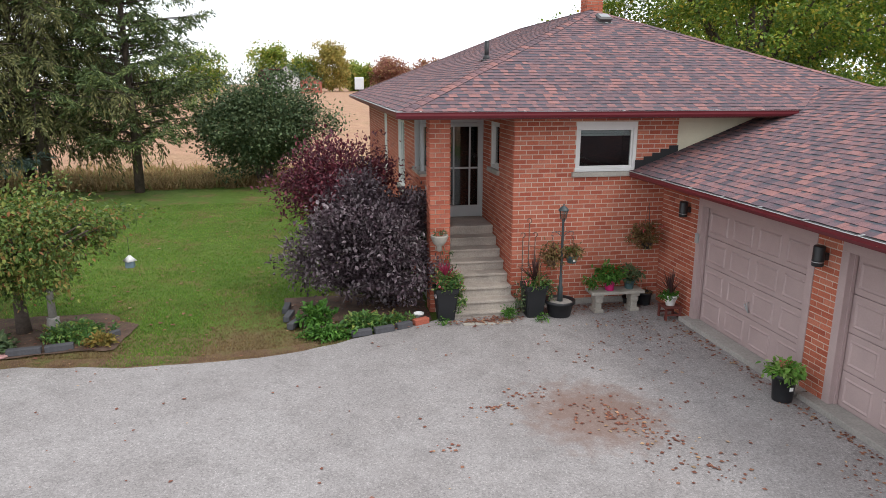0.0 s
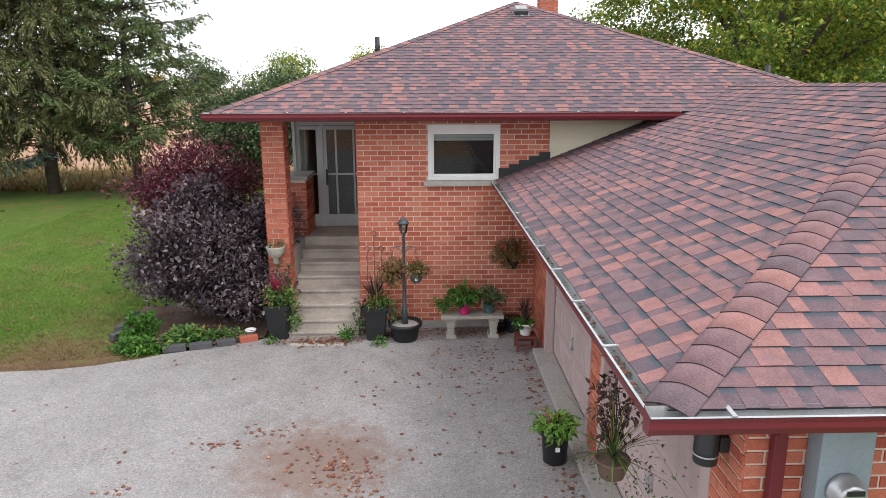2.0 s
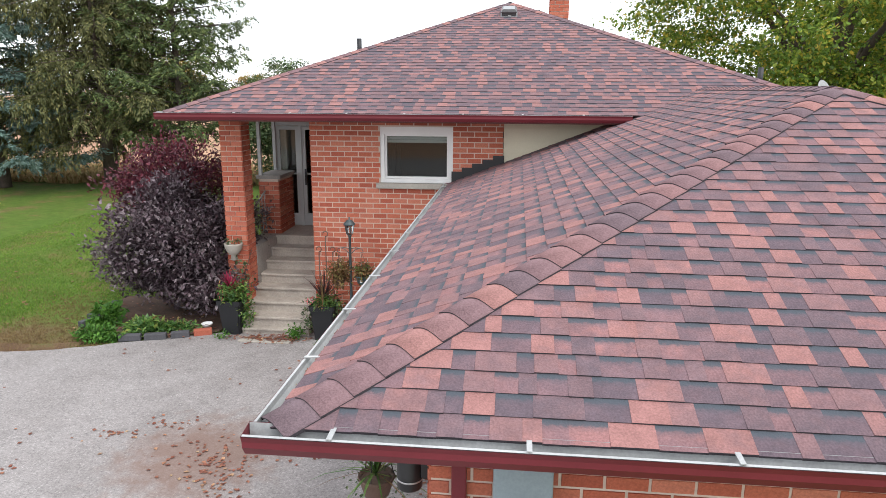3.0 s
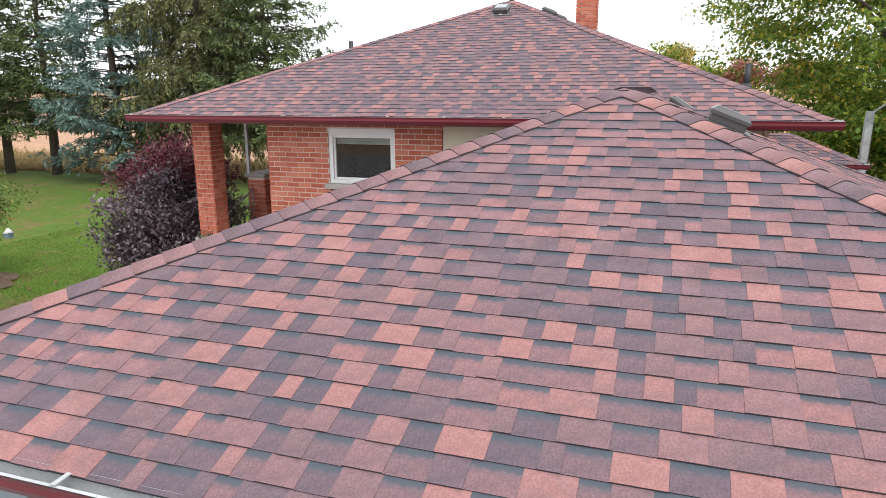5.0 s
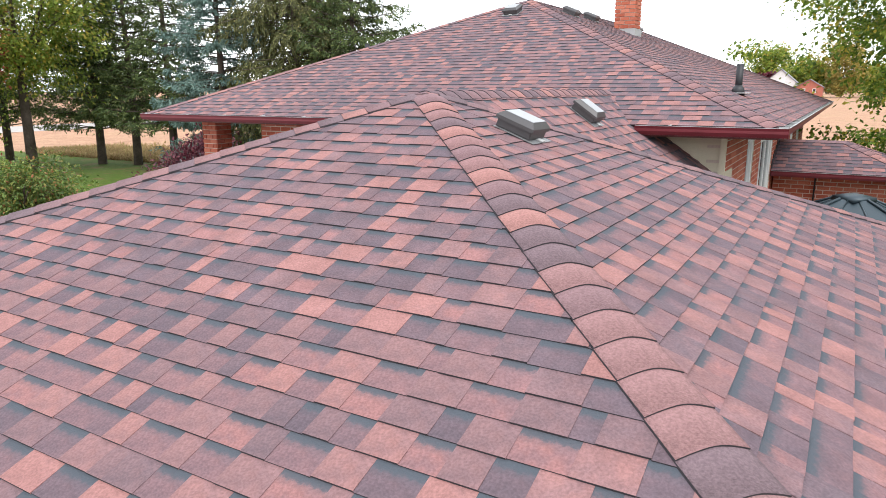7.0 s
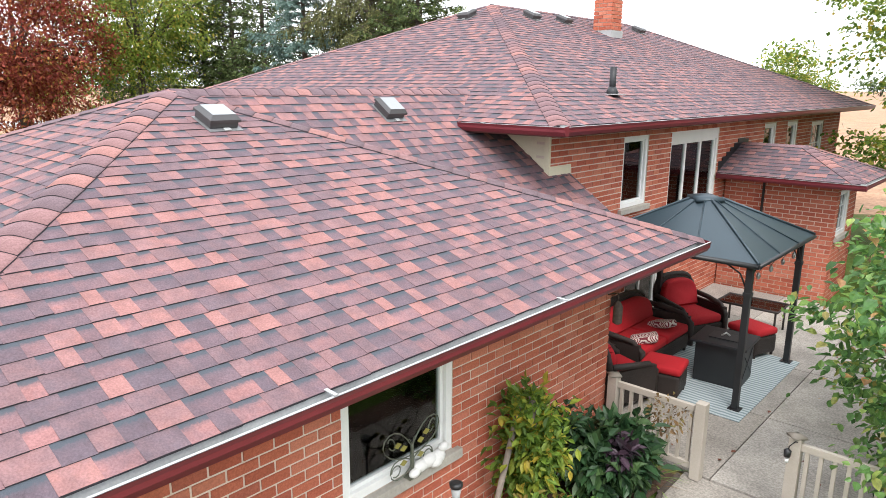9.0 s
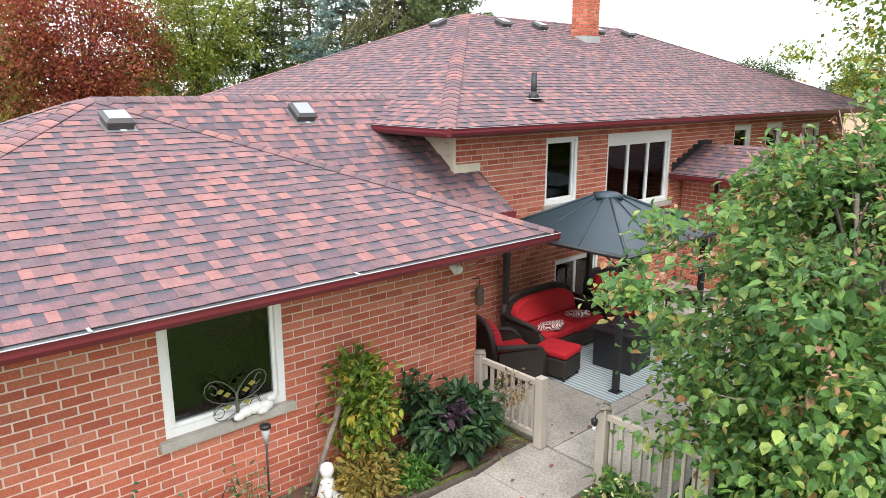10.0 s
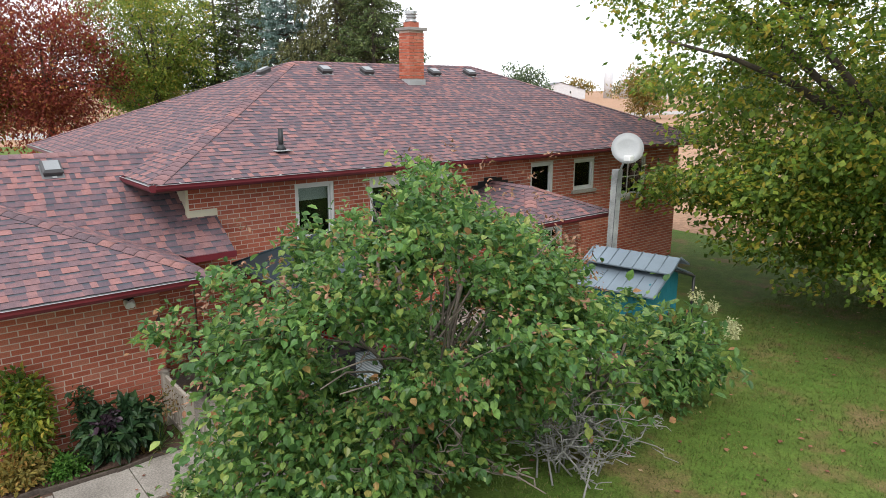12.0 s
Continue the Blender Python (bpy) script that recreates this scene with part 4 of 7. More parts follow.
# ---- windows and doors ----
def window_unit(name, origin, turn, hole, label, panes=1, rail=None, sill=True, blind=0.0, depth=0.07, fw=0.07, material="white", muntins=(0, 0), head=0.0, z_floor=None):
    x0, x1, z0, z1 = hole
    w = thing(name, (0, 0, 0), label, "window")
    w.matrix_world = pose(origin[0], origin[1], 0, 0, 0, turn)
    tagged(w, kind="structure")
    bm = bmesh.new()
    for a in ((x0, x1, z0, z0 + fw), (x0, x1, z1 - fw - head, z1), (x0, x0 + fw, z0 + fw, z1 - fw - head), (x1 - fw, x1, z0 + fw, z1 - fw - head)):
        add_box(bm, a[0], a[1], depth - 0.055, depth + 0.06, a[2], a[3], bevel=0.006)
    part("window_frame", bm, M[material], w)
    ix0, ix1, iz0, iz1 = x0 + fw, x1 - fw, z0 + fw, z1 - fw - head
    step = (ix1 - ix0) / panes
    for k in range(panes):
        a, b = ix0 + k * step, ix0 + (k + 1) * step
        sash = bmesh.new()
        s = 0.035
        for q in ((a, b, iz0, iz0 + s), (a, b, iz1 - s, iz1), (a, a + s, iz0 + s, iz1 - s), (b - s, b, iz0 + s, iz1 - s)):
            add_box(sash, q[0], q[1], depth - 0.02, depth + 0.035, q[2], q[3], bevel=0.004)
        for i in range(1, muntins[0] + 1):
            c = a + (b - a) * i / (muntins[0] + 1)
            add_box(sash, c - 0.01, c + 0.01, depth - 0.008, depth + 0.02, iz0 + s, iz1 - s)
        for i in range(1, muntins[1] + 1):
            c = iz0 + (iz1 - iz0) * i / (muntins[1] + 1)
            add_box(sash, a + s, b - s, depth - 0.009, depth + 0.021, c - 0.01, c + 0.01)
        part("sash", sash, M[material], w)
        p = part("pane", box(a + s - 0.004, b - s + 0.004, depth + 0.004, depth + 0.010, iz0 + s - 0.004, iz1 - s + 0.004), M["glass"], w, "dark reflecting glass pane")
        p.visible_shadow = False
    if blind:
        bl = bmesh.new()
        z = iz1
        while z > iz1 - blind:
            add_box(bl, ix0, ix1, depth + 0.09, depth + 0.11, z - 0.05, z - 0.004)
            z -= 0.05
        part("blind", bl, M["white"], w, "half-raised white roller blind")
    if sill:
        part("window_sill", box(x0 - 0.07, x1 + 0.07, -0.07, depth, z0 - 0.09, z0, 0.008), M["sill"], w, "grey stone sill")
    # added sheet whose near-black colour stands in for the room's shade
    part("backing", box(x0 - 0.3, x1 + 0.3, 1.3, 1.33, z0 - 0.5, z1 + 0.1), M["dark"], w, "near-black sheet standing in for the unlit room")
    return w


EO = (HX, 0)
window_unit("window_1", (0, 0), 0, SEE["front"], "white-framed picture window with a raised blind", blind=0.14, head=0.05)
window_unit("window_2", EO, 90, SEE["east_a"], "narrow white sash window with a stone sill", blind=0.25, rail=0.5)
window_unit("window_3", EO, 90, SEE["slider"], "wide three-pane white window under a rolled shutter", panes=3, head=0.14)
window_unit("window_4", EO, 90, SEE["base"], "low white basement window at patio level", panes=2, fw=0.06)
window_unit("window_5", EO, 90, SEE["e3"], "small white-framed bathroom window", sill=False)
window_unit("window_6", EO, 90, SEE["e4"], "small white-framed window with a stone sill")
window_unit("window_7", EO, 90, SEE["e5"], "white window divided by thin muntin bars", muntins=(2, 1))
window_unit("window_8", (9.6, -7.95), 90, SEE["garage"], "white-framed garage window with a stone sill", fw=0.075, depth=0.06)
window_unit("window_9", (10.1, 6.6), 90, SEE["ext"], "white extension window with muntin bars", muntins=(2, 2))
window_unit("window_10", (PX, HY), -90, SEE["w1"], "tall white-framed side window")
window_unit("window_11", (PX, HY), -90, SEE["w2"], "tall white-framed side window", panes=3)
window_unit("window_12", (0, 2.5), -90, SEE["porch"], "small dark window beside the front door")


def glazed_leaf(name, origin, x0, x1, z0, z1, label, bars=(), kick=0.25, handle=None):
    """A grey storm door or sidelight: a frame round glass with a solid kick plate."""
    d = thing(name, (origin[0], origin[1], 0), label, "door")
    tagged(d, kind="structure")
    fw = 0.075
    bm = bmesh.new()
    for a in ((x0, x1, z0, z0 + kick), (x0, x1, z1 - fw, z1), (x0, x0 + fw, z0 + kick, z1 - fw), (x1 - fw, x1, z0 + kick, z1 - fw)):
        add_box(bm, a[0], a[1], -0.03, 0.02, a[2], a[3], bevel=0.006)
    add_box(bm, x0 + 0.12, x1 - 0.12, -0.036, -0.028, z0 + 0.05, z0 + kick - 0.05)
    part("leaf", bm, M["greyframe"], d)
    for kind, v in bars:
        q = (x0 + fw, x1 - fw, v - 0.018, v + 0.018) if kind == "h" else (v - 0.018, v + 0.018, z0 + kick, z1 - fw)
        part("bar", box(q[0], q[1], -0.022, 0.012, q[2], q[3], 0.004), M["greyframe"], d)
    p = part("pane", box(x0 + fw - 0.004, x1 - fw + 0.004, -0.006, 0.0, z0 + kick - 0.004, z1 - fw + 0.004), M["glass"], d)
    p.visible_shadow = False
    if handle:
        hm = tube(bmesh.new(), [(handle, -0.03, z0 + 0.98), (handle, -0.07, z0 + 1.0), (handle, -0.07, z0 + 1.12), (handle, -0.03, z0 + 1.14)], 0.009)
        add_box(hm, handle - 0.02, handle + 0.02, -0.04, -0.03, z0 + 0.85, z0 + 1.18)
        part("handle", hm, M["black"], d, "black metal handle")
    return d


glazed_leaf("door_1", (0, 2.45), -0.92, -0.04, 1.37, 3.42, "grey aluminium storm door with tall glass, closed", bars=(("h", 2.45), ("v", -0.66), ("v", -0.3)), handle=-0.86)
glazed_leaf("sidelight", (0, 2.45), -1.46, -0.98, 1.37, 3.42, "grey-framed glass sidelight beside the front door", bars=(("h", 2.45),))
tagged(part("door_surround", add_box(add_box(add_box(bmesh.new(), -1.5, 0.0, 2.4, 2.5, 3.43, 3.66), -0.98, -0.92, 2.4, 2.5, 1.36, 3.43), -0.04, -0.004, 2.4, 2.5, 1.36, 3.43), M["greyframe"]), "grey door surround", "trim", kind="structure")
# added near-black sheet in place of the shaded hall
tagged(part("porch_back", box(-1.5, 0.2, 3.9, 3.95, 1.2, 3.66), M["dark"]), "near-black sheet standing in for the unlit hall", "wall", kind="structure")
tagged(part("porch_window_post", add_box(box(-1.52, -1.46, 1.52, 1.58, 2.52, 3.66), -1.52, -1.46, 2.36, 2.42, 2.52, 3.66), M["greyframe"]), "grey posts of the porch side glazing", "trim", kind="structure")


def garage_door(name, y0, y1, label):
    """A sectional overhead door in four rows of raised panels, facing -x, in an opening of the west garage wall."""
    d = thing(name, (3.17, (y0 + y1) / 2, 0.06), label, "door", "garage doors")
    tagged(d, kind="structure")
    w, rows, cols, h = y1 - y0, 4, 4, 2.10
    for r in range(rows):
        z = r * h / rows
        sec = box(0.0, 0.045, -w / 2, w / 2, z + 0.004, z + h / rows - 0.004, 0.004)
        ob = part("section", sec, M["taupe"], d)
        cw = w / cols
        for c in range(cols):
            a = -w / 2 + c * cw
            ring = bmesh.new()
            i0, i1, k0, k1 = a + 0.075, a + cw - 0.075, z + 0.085, z + h / rows - 0.085
            out = [(-0.001, i0, k0), (-0.001, i1, k0), (-0.001, i1, k1), (-0.001, i0, k1)]
            mid = [(-0.020, i0 + 0.02, k0 + 0.02), (-0.020, i1 - 0.02, k0 + 0.02), (-0.020, i1 - 0.02, k1 - 0.02), (-0.020, i0 + 0.02, k1 - 0.02)]
            inn = [(-0.006, i0 + 0.045, k0 + 0.045), (-0.006, i1 - 0.045, k0 + 0.045), (-0.006, i1 - 0.045, k1 - 0.045), (-0.006, i0 + 0.045, k1 - 0.045)]
            rs = [[ring.verts.new(p) for p in q] for q in (out, mid, inn)]
            for u, v in zip(rs, rs[1:]):
                for q in range(4):
                    ring.faces.new((u[q], u[(q + 1) % 4], v[(q + 1) % 4], v[q]))
            ring.faces.new(rs[-1])
            bmesh.ops.recalc_face_normals(ring, faces=ring.faces)
            part("panel", ring, M["taupe"], ob)
    hd = tube(bmesh.new(), [(-0.005, -0.03, 0.62), (-0.05, -0.03, 0.66), (-0.05, 0.05, 0.74)], 0.011)
    tube(hd, [(-0.005, 0.0, 0.78), (-0.045, 0.0, 0.76), (-0.045, -0.06, 0.62)], 0.011)
    part("handle", hd, M["alu"], d, "grey metal twist handle")
    jm = bmesh.new()
    for s in (-1, 1):
        e = s * w / 2
        add_box(jm, -0.14, 0.05, min(e, e + s * 0.13), max(e, e + s * 0.13), -0.05, h + 0.02, bevel=0.006)
        add_box(jm, -0.06, -0.02, min(e, e - s * 0.02), max(e, e - s * 0.02), 0.0, h)
    add_box(jm, -0.14, 0.05, -w / 2 - 0.13, w / 2 + 0.13, h + 0.021, h + 0.16, bevel=0.006)
    part("jamb", jm, M["taupe"], d)
    return d


garage_door("garage_door_1", -4.17, -1.45, "taupe panelled overhead garage door, closed")
garage_door("garage_door_2", -7.42, -4.89, "taupe panelled overhead garage door, closed")
tagged(part("garage_apron", add_box(box(2.86, 3.16, -4.45, -1.25, 0.0, 0.09, 0.015), 2.86, 3.16, -7.7, -4.5, 0.0, 0.09, bevel=0.015), M["concrete"]), "raised concrete sill along the garage doors", "kerb", kind="structure")


# ---- trees ----
conifer("spruce_tree", (-14.0, 16.4, 0), 15.0, 5.9, "spruce", "tall olive-green spruce with hanging curtains of twigs", 11, base=2.0, dense=33, droop=0.5, hang=1.05, gap=0.04, trunk_r=0.22)
conifer("spruce_tree", (-10.66, 16.55, 0), 13.5, 4.7, "fir", "tall airy spruce with sparse boughs and bare lower trunk", 12, base=2.2, dense=32, droop=0.16, hang=0.35, gap=0.14, trunk_r=0.17)
conifer("blue_spruce", (-18.3, 15.6, 0), 13.8, 4.4, "bluespruce", "silvery blue spruce behind the lawn", 13, base=1.0, dense=34, needle=0.19, droop=0.3, hang=0.35, gap=0.05)
conifer("spruce_tree", (-15.8, 19.6, 0), 15.0, 4.4, "fir", "dark green spruce among the others", 17, base=2.0, dense=16, droop=0.4, hang=0.6, needle=0.2)
# the last three, past x = 30, are unseen: added to darken window reflections
for k, (x, y, h, r) in enumerate(((-26.05, 15.95, 14.0, 4.2), (-23.2, 16.25, 13.5, 3.9), (-28.3, 15.2, 15.0, 4.3), (-34, 13, 15, 4.6), (30, -22, 13, 4.5), (36, -8, 13, 4.5), (38, 6, 13, 4.5))):
    conifer("spruce_tree", (x, y, 0), h, r, "fir", "green spruce with a bare lower trunk", 20 + k, base=2.3, dense=16 if x < 0 else 4, droop=0.2, hang=0.3, gap=0.12, needle=0.21 if x < 0 else 0.4)
broadleaf("lilac_bush", (-5.9, 18.0, 0), 5.0, (3.1, 2.6, 2.45), "lilac", "large rounded grey-green shrub at the field edge", 31, plain=True, clumps=640, per=64, size=0.13, spread=0.27, aspect=0.65, trunk_r=0.09, crown_z=2.5, stems=4, category="bush", hollow=0.4)
big_maple = broadleaf("maple_tree", (14.5, 15.0, 0), 13.4, (8.2, 7.3, 6.5), "maple", "big green maple turning yellow with low boughs", 41, clumps=1050, per=88, size=0.15, plain=True, spread=0.40, keep=lambda p: noise.noise(Vector((p.x * 0.5, p.y * 0.5, p.z * 1.05))) > -0.06, trunk_r=0.36, fork=0.25, crown_z=6.9, hollow=0.45, flat=0.4, droop=0.45, aspect=0.7)
tagged(leaves("low_bough", clumped(random.Random(401), (0.6, -1.6, 3.1), (6.6, 5.2, 2.5), 420, 100, 0.38, 0.3, flat=0.4), 0.145, M["maple"], big_maple, 401, droop=0.4, plain=True, aspect=0.7), kind="stuff")
broadleaf("maple_tree", (22.5, 26.0, 0), 14.5, (6.6, 6.6, 6.3), "maple", "big green maple behind the house", 42, clumps=800, per=22, size=0.36, spread=0.55, trunk_r=0.3, fork=0.3, crown_z=8.2, hollow=0.4)
broadleaf("maple_tree", (32.0, 22.0, 0), 13.5, (6.0, 6.0, 5.8), "maple", "big green maple behind the house", 43, clumps=650, per=22, size=0.38, spread=0.55, trunk_r=0.3, fork=0.3, crown_z=7.6, hollow=0.4)
broadleaf("red_maple", (-27.0, 4.2, 0), 14.5, (5.4, 5.4, 6.9), "redmaple", "maple in dark red autumn leaf", 44, clumps=620, per=62, size=0.2, plain=True, spread=0.5, flat=0.5, trunk_r=0.24, crown_z=6.5, hollow=0.3)
broadleaf("maple_tree", (-27.2, 10.6, 0), 15.0, (5.2, 5.2, 6.2), "limemaple", "yellow-green maple beside the red one", 45, clumps=480, per=60, size=0.2, plain=True, spread=0.5, trunk_r=0.24, flat=0.5, crown_z=8.4, hollow=0.4)
broadleaf("maple_tree", (-31.5, 0.5, 0), 13.5, (5.0, 5.0, 5.2), "yellow", "maple in yellow autumn leaf", 46, clumps=460, per=22, size=0.32, spread=0.45, trunk_r=0.22, crown_z=6.3, hollow=0.4)

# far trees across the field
# the farthest ones get lighter leaf tones in place of haze
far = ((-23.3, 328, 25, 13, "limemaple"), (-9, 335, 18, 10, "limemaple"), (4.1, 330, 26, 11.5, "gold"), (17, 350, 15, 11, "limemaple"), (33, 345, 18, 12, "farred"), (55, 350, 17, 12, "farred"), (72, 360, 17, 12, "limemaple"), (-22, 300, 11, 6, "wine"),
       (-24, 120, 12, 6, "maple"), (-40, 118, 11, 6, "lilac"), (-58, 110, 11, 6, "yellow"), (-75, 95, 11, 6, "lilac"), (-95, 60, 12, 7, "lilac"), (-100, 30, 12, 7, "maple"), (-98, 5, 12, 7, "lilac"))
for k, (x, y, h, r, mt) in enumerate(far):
    broadleaf("far_tree", (x, y, 0), h, (r, r, h * 0.52), mt, {"lilac": "distant green tree across the field", "maple": "distant green tree across the field", "yellow": "distant yellow autumn tree across the field", "redmaple": "distant red autumn tree across the field", "wine": "distant dark purple tree across the field", "limemaple": "distant green tree across the field, paled for haze", "gold": "distant golden autumn tree across the field, paled for haze", "farred": "distant red autumn tree across the field, paled for haze"}[mt], 60 + k, clumps=210, per=38, size=max(0.42, 0.0034 * y), plain=True, spread=max(0.55, r * 0.1), trunk_r=0.2, hollow=0.3, aspect=0.7, crown_z=h * 0.46)


# ---- planting helpers ----
def blades(name, n, length, width, material, parent, seed, at=(0, 0, 0), spread=0.7, arch=0.5, label=""):
    """A tuft of arching strap leaves."""
    rng = random.Random(seed)
    vs, fs = [], []
    for _ in range(n):
        a, tilt, l = rng.uniform(0, 2 * math.pi), abs(rng.gauss(0, spread)), length * rng.uniform(0.6, 1.1)
        out = Vector((math.cos(a), math.sin(a), 0))
        side = Vector((-out.y, out.x, 0)) * width * 0.5
        k = len(vs)
        for i, u in enumerate((0, 0.35, 0.7, 1.0)):
            p = Vector(at) + out * (l * (math.sin(tilt) * u + arch * 0.3 * u * u)) + Vector((0, 0, l * (math.cos(tilt) * u - arch * tilt * u * u)))
            w = (1 - u) ** 0.7 * (1 if i else 0.6)
            vs += [p + side * w, p - side * w]
        fs += [(k + 2 * i, k + 2 * i + 1, k + 2 * i + 3, k + 2 * i + 2) for i in range(3)]
    return from_lists(name, vs, fs, material, parent, label)


def tuft(name, parent, seed, centre, radii, clumps, per, size, material, spread=0.05, label="", droop=0.3, hollow=0.2):
    rng = random.Random(seed)
    return tagged(leaves(name, clumped(rng, centre, radii, clumps, per, spread, hollow), size, M[material], parent, seed, droop=droop), label, kind="stuff")


def wires(pts_list, r=0.005, n=5):
    bm = bmesh.new()
    for p in pts_list:
        tube(bm, p, r, n)
    return bm


def litter(name, spots, label, seed, size=0.06):
    """Fallen leaves lying on the ground: (x, y, z) places."""
    rng = np.random.default_rng(seed)
    n = len(spots)
    P = np.array(spots, float)
    a = rng.uniform(0, 2 * np.pi, n)
    D = np.stack([np.cos(a), np.sin(a), rng.uniform(0.0, 0.1, n)], 1)
    S = np.stack([-np.sin(a), np.cos(a), rng.uniform(-0.08, 0.1, n)], 1)
    L = size * rng.uniform(0.5, 1.3, (n, 1))
    P[:, 2] += 0.006
    mid = P + D * L * 0.5
    lift = np.array([[0, 0, 1]]) * L * 0.08
    V = np.stack([P, mid + S * L * 0.38 + lift, P + D * L, mid - S * L * 0.38 + lift], 1).reshape(-1, 3)
    k = np.arange(n)[:, None] * 4
    F = np.concatenate([k + np.array([[0, 1, 2]]), k + np.array([[0, 2, 3]])], 1).reshape(-1, 3)
    return tagged(from_lists(name, V.tolist(), F.tolist(), M["deadleaf"]), label, "leaves", kind="stuff")


# ---- things on the roofs ----
M["ventgrey"] = surface("vent_grey_metal", (0.38, 0.39, 0.39), 0.5, contrast=0.15, bump=0.03)
M["ventdark"] = surface("vent_lid_metal", (0.06, 0.058, 0.06), 0.4, contrast=0.15, bump=0.03)
M["ventflange"] = surface("vent_flange_metal", (0.17, 0.175, 0.18), 0.5, contrast=0.3, bump=0.03)
# the sky's reflection on the lid is put into this paler grey
M["ventlid"] = surface("vent_top_sky_sheen", (0.27, 0.285, 0.295), 0.35, contrast=0.2, bump=0.03)
M["flue"] = surface("galvanised_flue", (0.55, 0.56, 0.57), 0.35, metal=0.7, contrast=0.2, bump=0.03)


def roof_vent(x, y, z, slope_axis, slope):
    """A low box vent; slope_axis is the compass turn of the downhill side."""
    v = thing("roof_vent", (x, y, z), "low black roof vent with a pale grey lid", "vent", "roof vents")
    v.matrix_world = pose(x, y, z, 0, 0, slope_axis) @ pose(0, 0, 0, -math.degrees(math.atan(slope)), 0, 0).inverted()
    part("flange", box(-0.175, 0.175, -0.20, 0.15, 0.012, 0.016, 0.001), M["ventflange"], v, "dull galvanised flange")
    part("seal", box(-0.02, 0.05, -0.20, -0.15, 0.016, 0.028, 0.005), M["ventgrey"], v, "dab of pale sealant")
    part("body", box(-0.145, 0.145, -0.145, 0.145, 0.016, 0.095, 0.01), M["ventdark"], v)
    bm = lathe([(0.225, 0.078), (0.225, 0.104), (0.172, 0.142)], 4, smooth=False)
    bmesh.ops.rotate(bm, verts=bm.verts, matrix=Matrix.Rotation(math.pi / 4, 3, "Z"))
    part("lid", bm, M["ventdark"], v)
    part("lid_top", box(-0.12, 0.12, -0.12, 0.12, 0.142, 0.146, 0.0015), M["ventlid"], v, "grey sheet metal top, paled for the sky's reflection")
    return v


roof_vent(3.22, 3.85, main_z(3.22, 3.85), 0, SL)
for y in (5.2, 6.5, 8.85, 10.25):
    roof_vent(3.92, y, main_z(3.92, y), 90, SL)
roof_vent(7.15, -4.45, GA[2] - SG * 0.79, 90, SG)
roof_vent(6.76, -1.85, GA[2] - 0.70 * 0.40, 90, 0.70)


def vent_pipe(x, y, z, label):
    p = thing("vent_pipe", (x, y, z), label, "pipe")
    part("pipe", lathe([(0.05, -0.05), (0.05, 0.42), (0.043, 0.42), (0.043, 0.3)], 14), M["blackplastic"], p)
    part("boot", lathe([(0.10, -0.03), (0.085, 0.06), (0.052, 0.12)], 14), M["blackplastic"], p)
    part("flange", box(-0.16, 0.16, -0.16, 0.16, 0.0, 0.012), M["ventgrey"], p)
    return p


vent_pipe(0.19, 3.04, main_z(0.19, 3.04) - 0.02, "black plastic vent pipe on the west roof slope")
vent_pipe(7.79, 1.95, main_z(7.79, 1.95) + 0.01, "black plastic vent pipe on the east roof slope")
chim = brick_block("chimney", 4.20, 4.68, 7.40, 7.90, 5.25, 6.86, "square red brick chimney with a concrete cap and metal flue")
part("cap", box(-0.31, 0.31, -0.32, 0.32, 1.61, 1.69, 0.012), M["concrete"], chim, "weathered concrete cap")
part("flue", box(-0.15, 0.15, -0.15, 0.15, 1.69, 1.84), M["brick"], chim, "short clay flue")
part("cowl", lathe([(0.17, 1.84), (0.17, 1.87), (0.13, 1.88), (0.13, 1.96), (0.19, 1.97), (0.13, 2.0), (0.13, 2.03), (0.19, 2.04), (0.13, 2.07), (0.19, 2.11), (0.05, 2.15)], 18), M["flue"], chim, "ribbed metal flue cowl")
part("flashing", add_box(box(-0.27, 0.27, -0.28, 0.28, 0.05, 0.33), 0.24, 0.42, -0.3, 0.3, 0.08, 0.10), M["ventgrey"], chim, "grey metal flashing")

# ---- front garden ----
smoke = broadleaf("smoke_bush", (-2.65, 0.6, 0), 3.0, (1.22, 1.15, 1.3), "purple", "dense purple-grey smoke bush with wine-red new growth", 71, clumps=560, per=34, size=0.082, spread=0.13, trunk_r=0.05, crown_z=1.25, stems=4, category="bush", hollow=0.4, droop=-0.35, aspect=0.74, keep=lambda p: noise.noise(p * 1.7) > -0.16)
tuft("top_growth", smoke, 72, (-0.62, 0.8, 2.3), (1.45, 1.1, 1.0), 380, 28, 0.08, "wine", 0.16, "wine-red upper leaves", -0.3, 0.3)
for k, (x, y, z, r) in enumerate(((0.75, -0.35, 0.75, 0.72), (-1.0, -0.2, 1.05, 0.8), (0.2, -0.6, 1.55, 0.7), (0.85, 0.2, 1.75, 0.6), (-0.25, 0.0, 2.2, 0.6))):
    tuft("branch_growth", smoke, 730 + k, (x, y, z), (r, r, r * 0.85), 95, 30, 0.082, "purple", 0.11, "purple-grey branch tips", -0.3, 0.4)
M["russet"] = leafy("russet_tipped_leaf", [(0.0, (0.08, 0.15, 0.035, 1)), (0.5, (0.17, 0.26, 0.055, 1)), (0.8, (0.30, 0.34, 0.08, 1)), (0.94, (0.42, 0.24, 0.08, 1)), (1.0, (0.30, 0.10, 0.05, 1))], 0.5, 0.3)
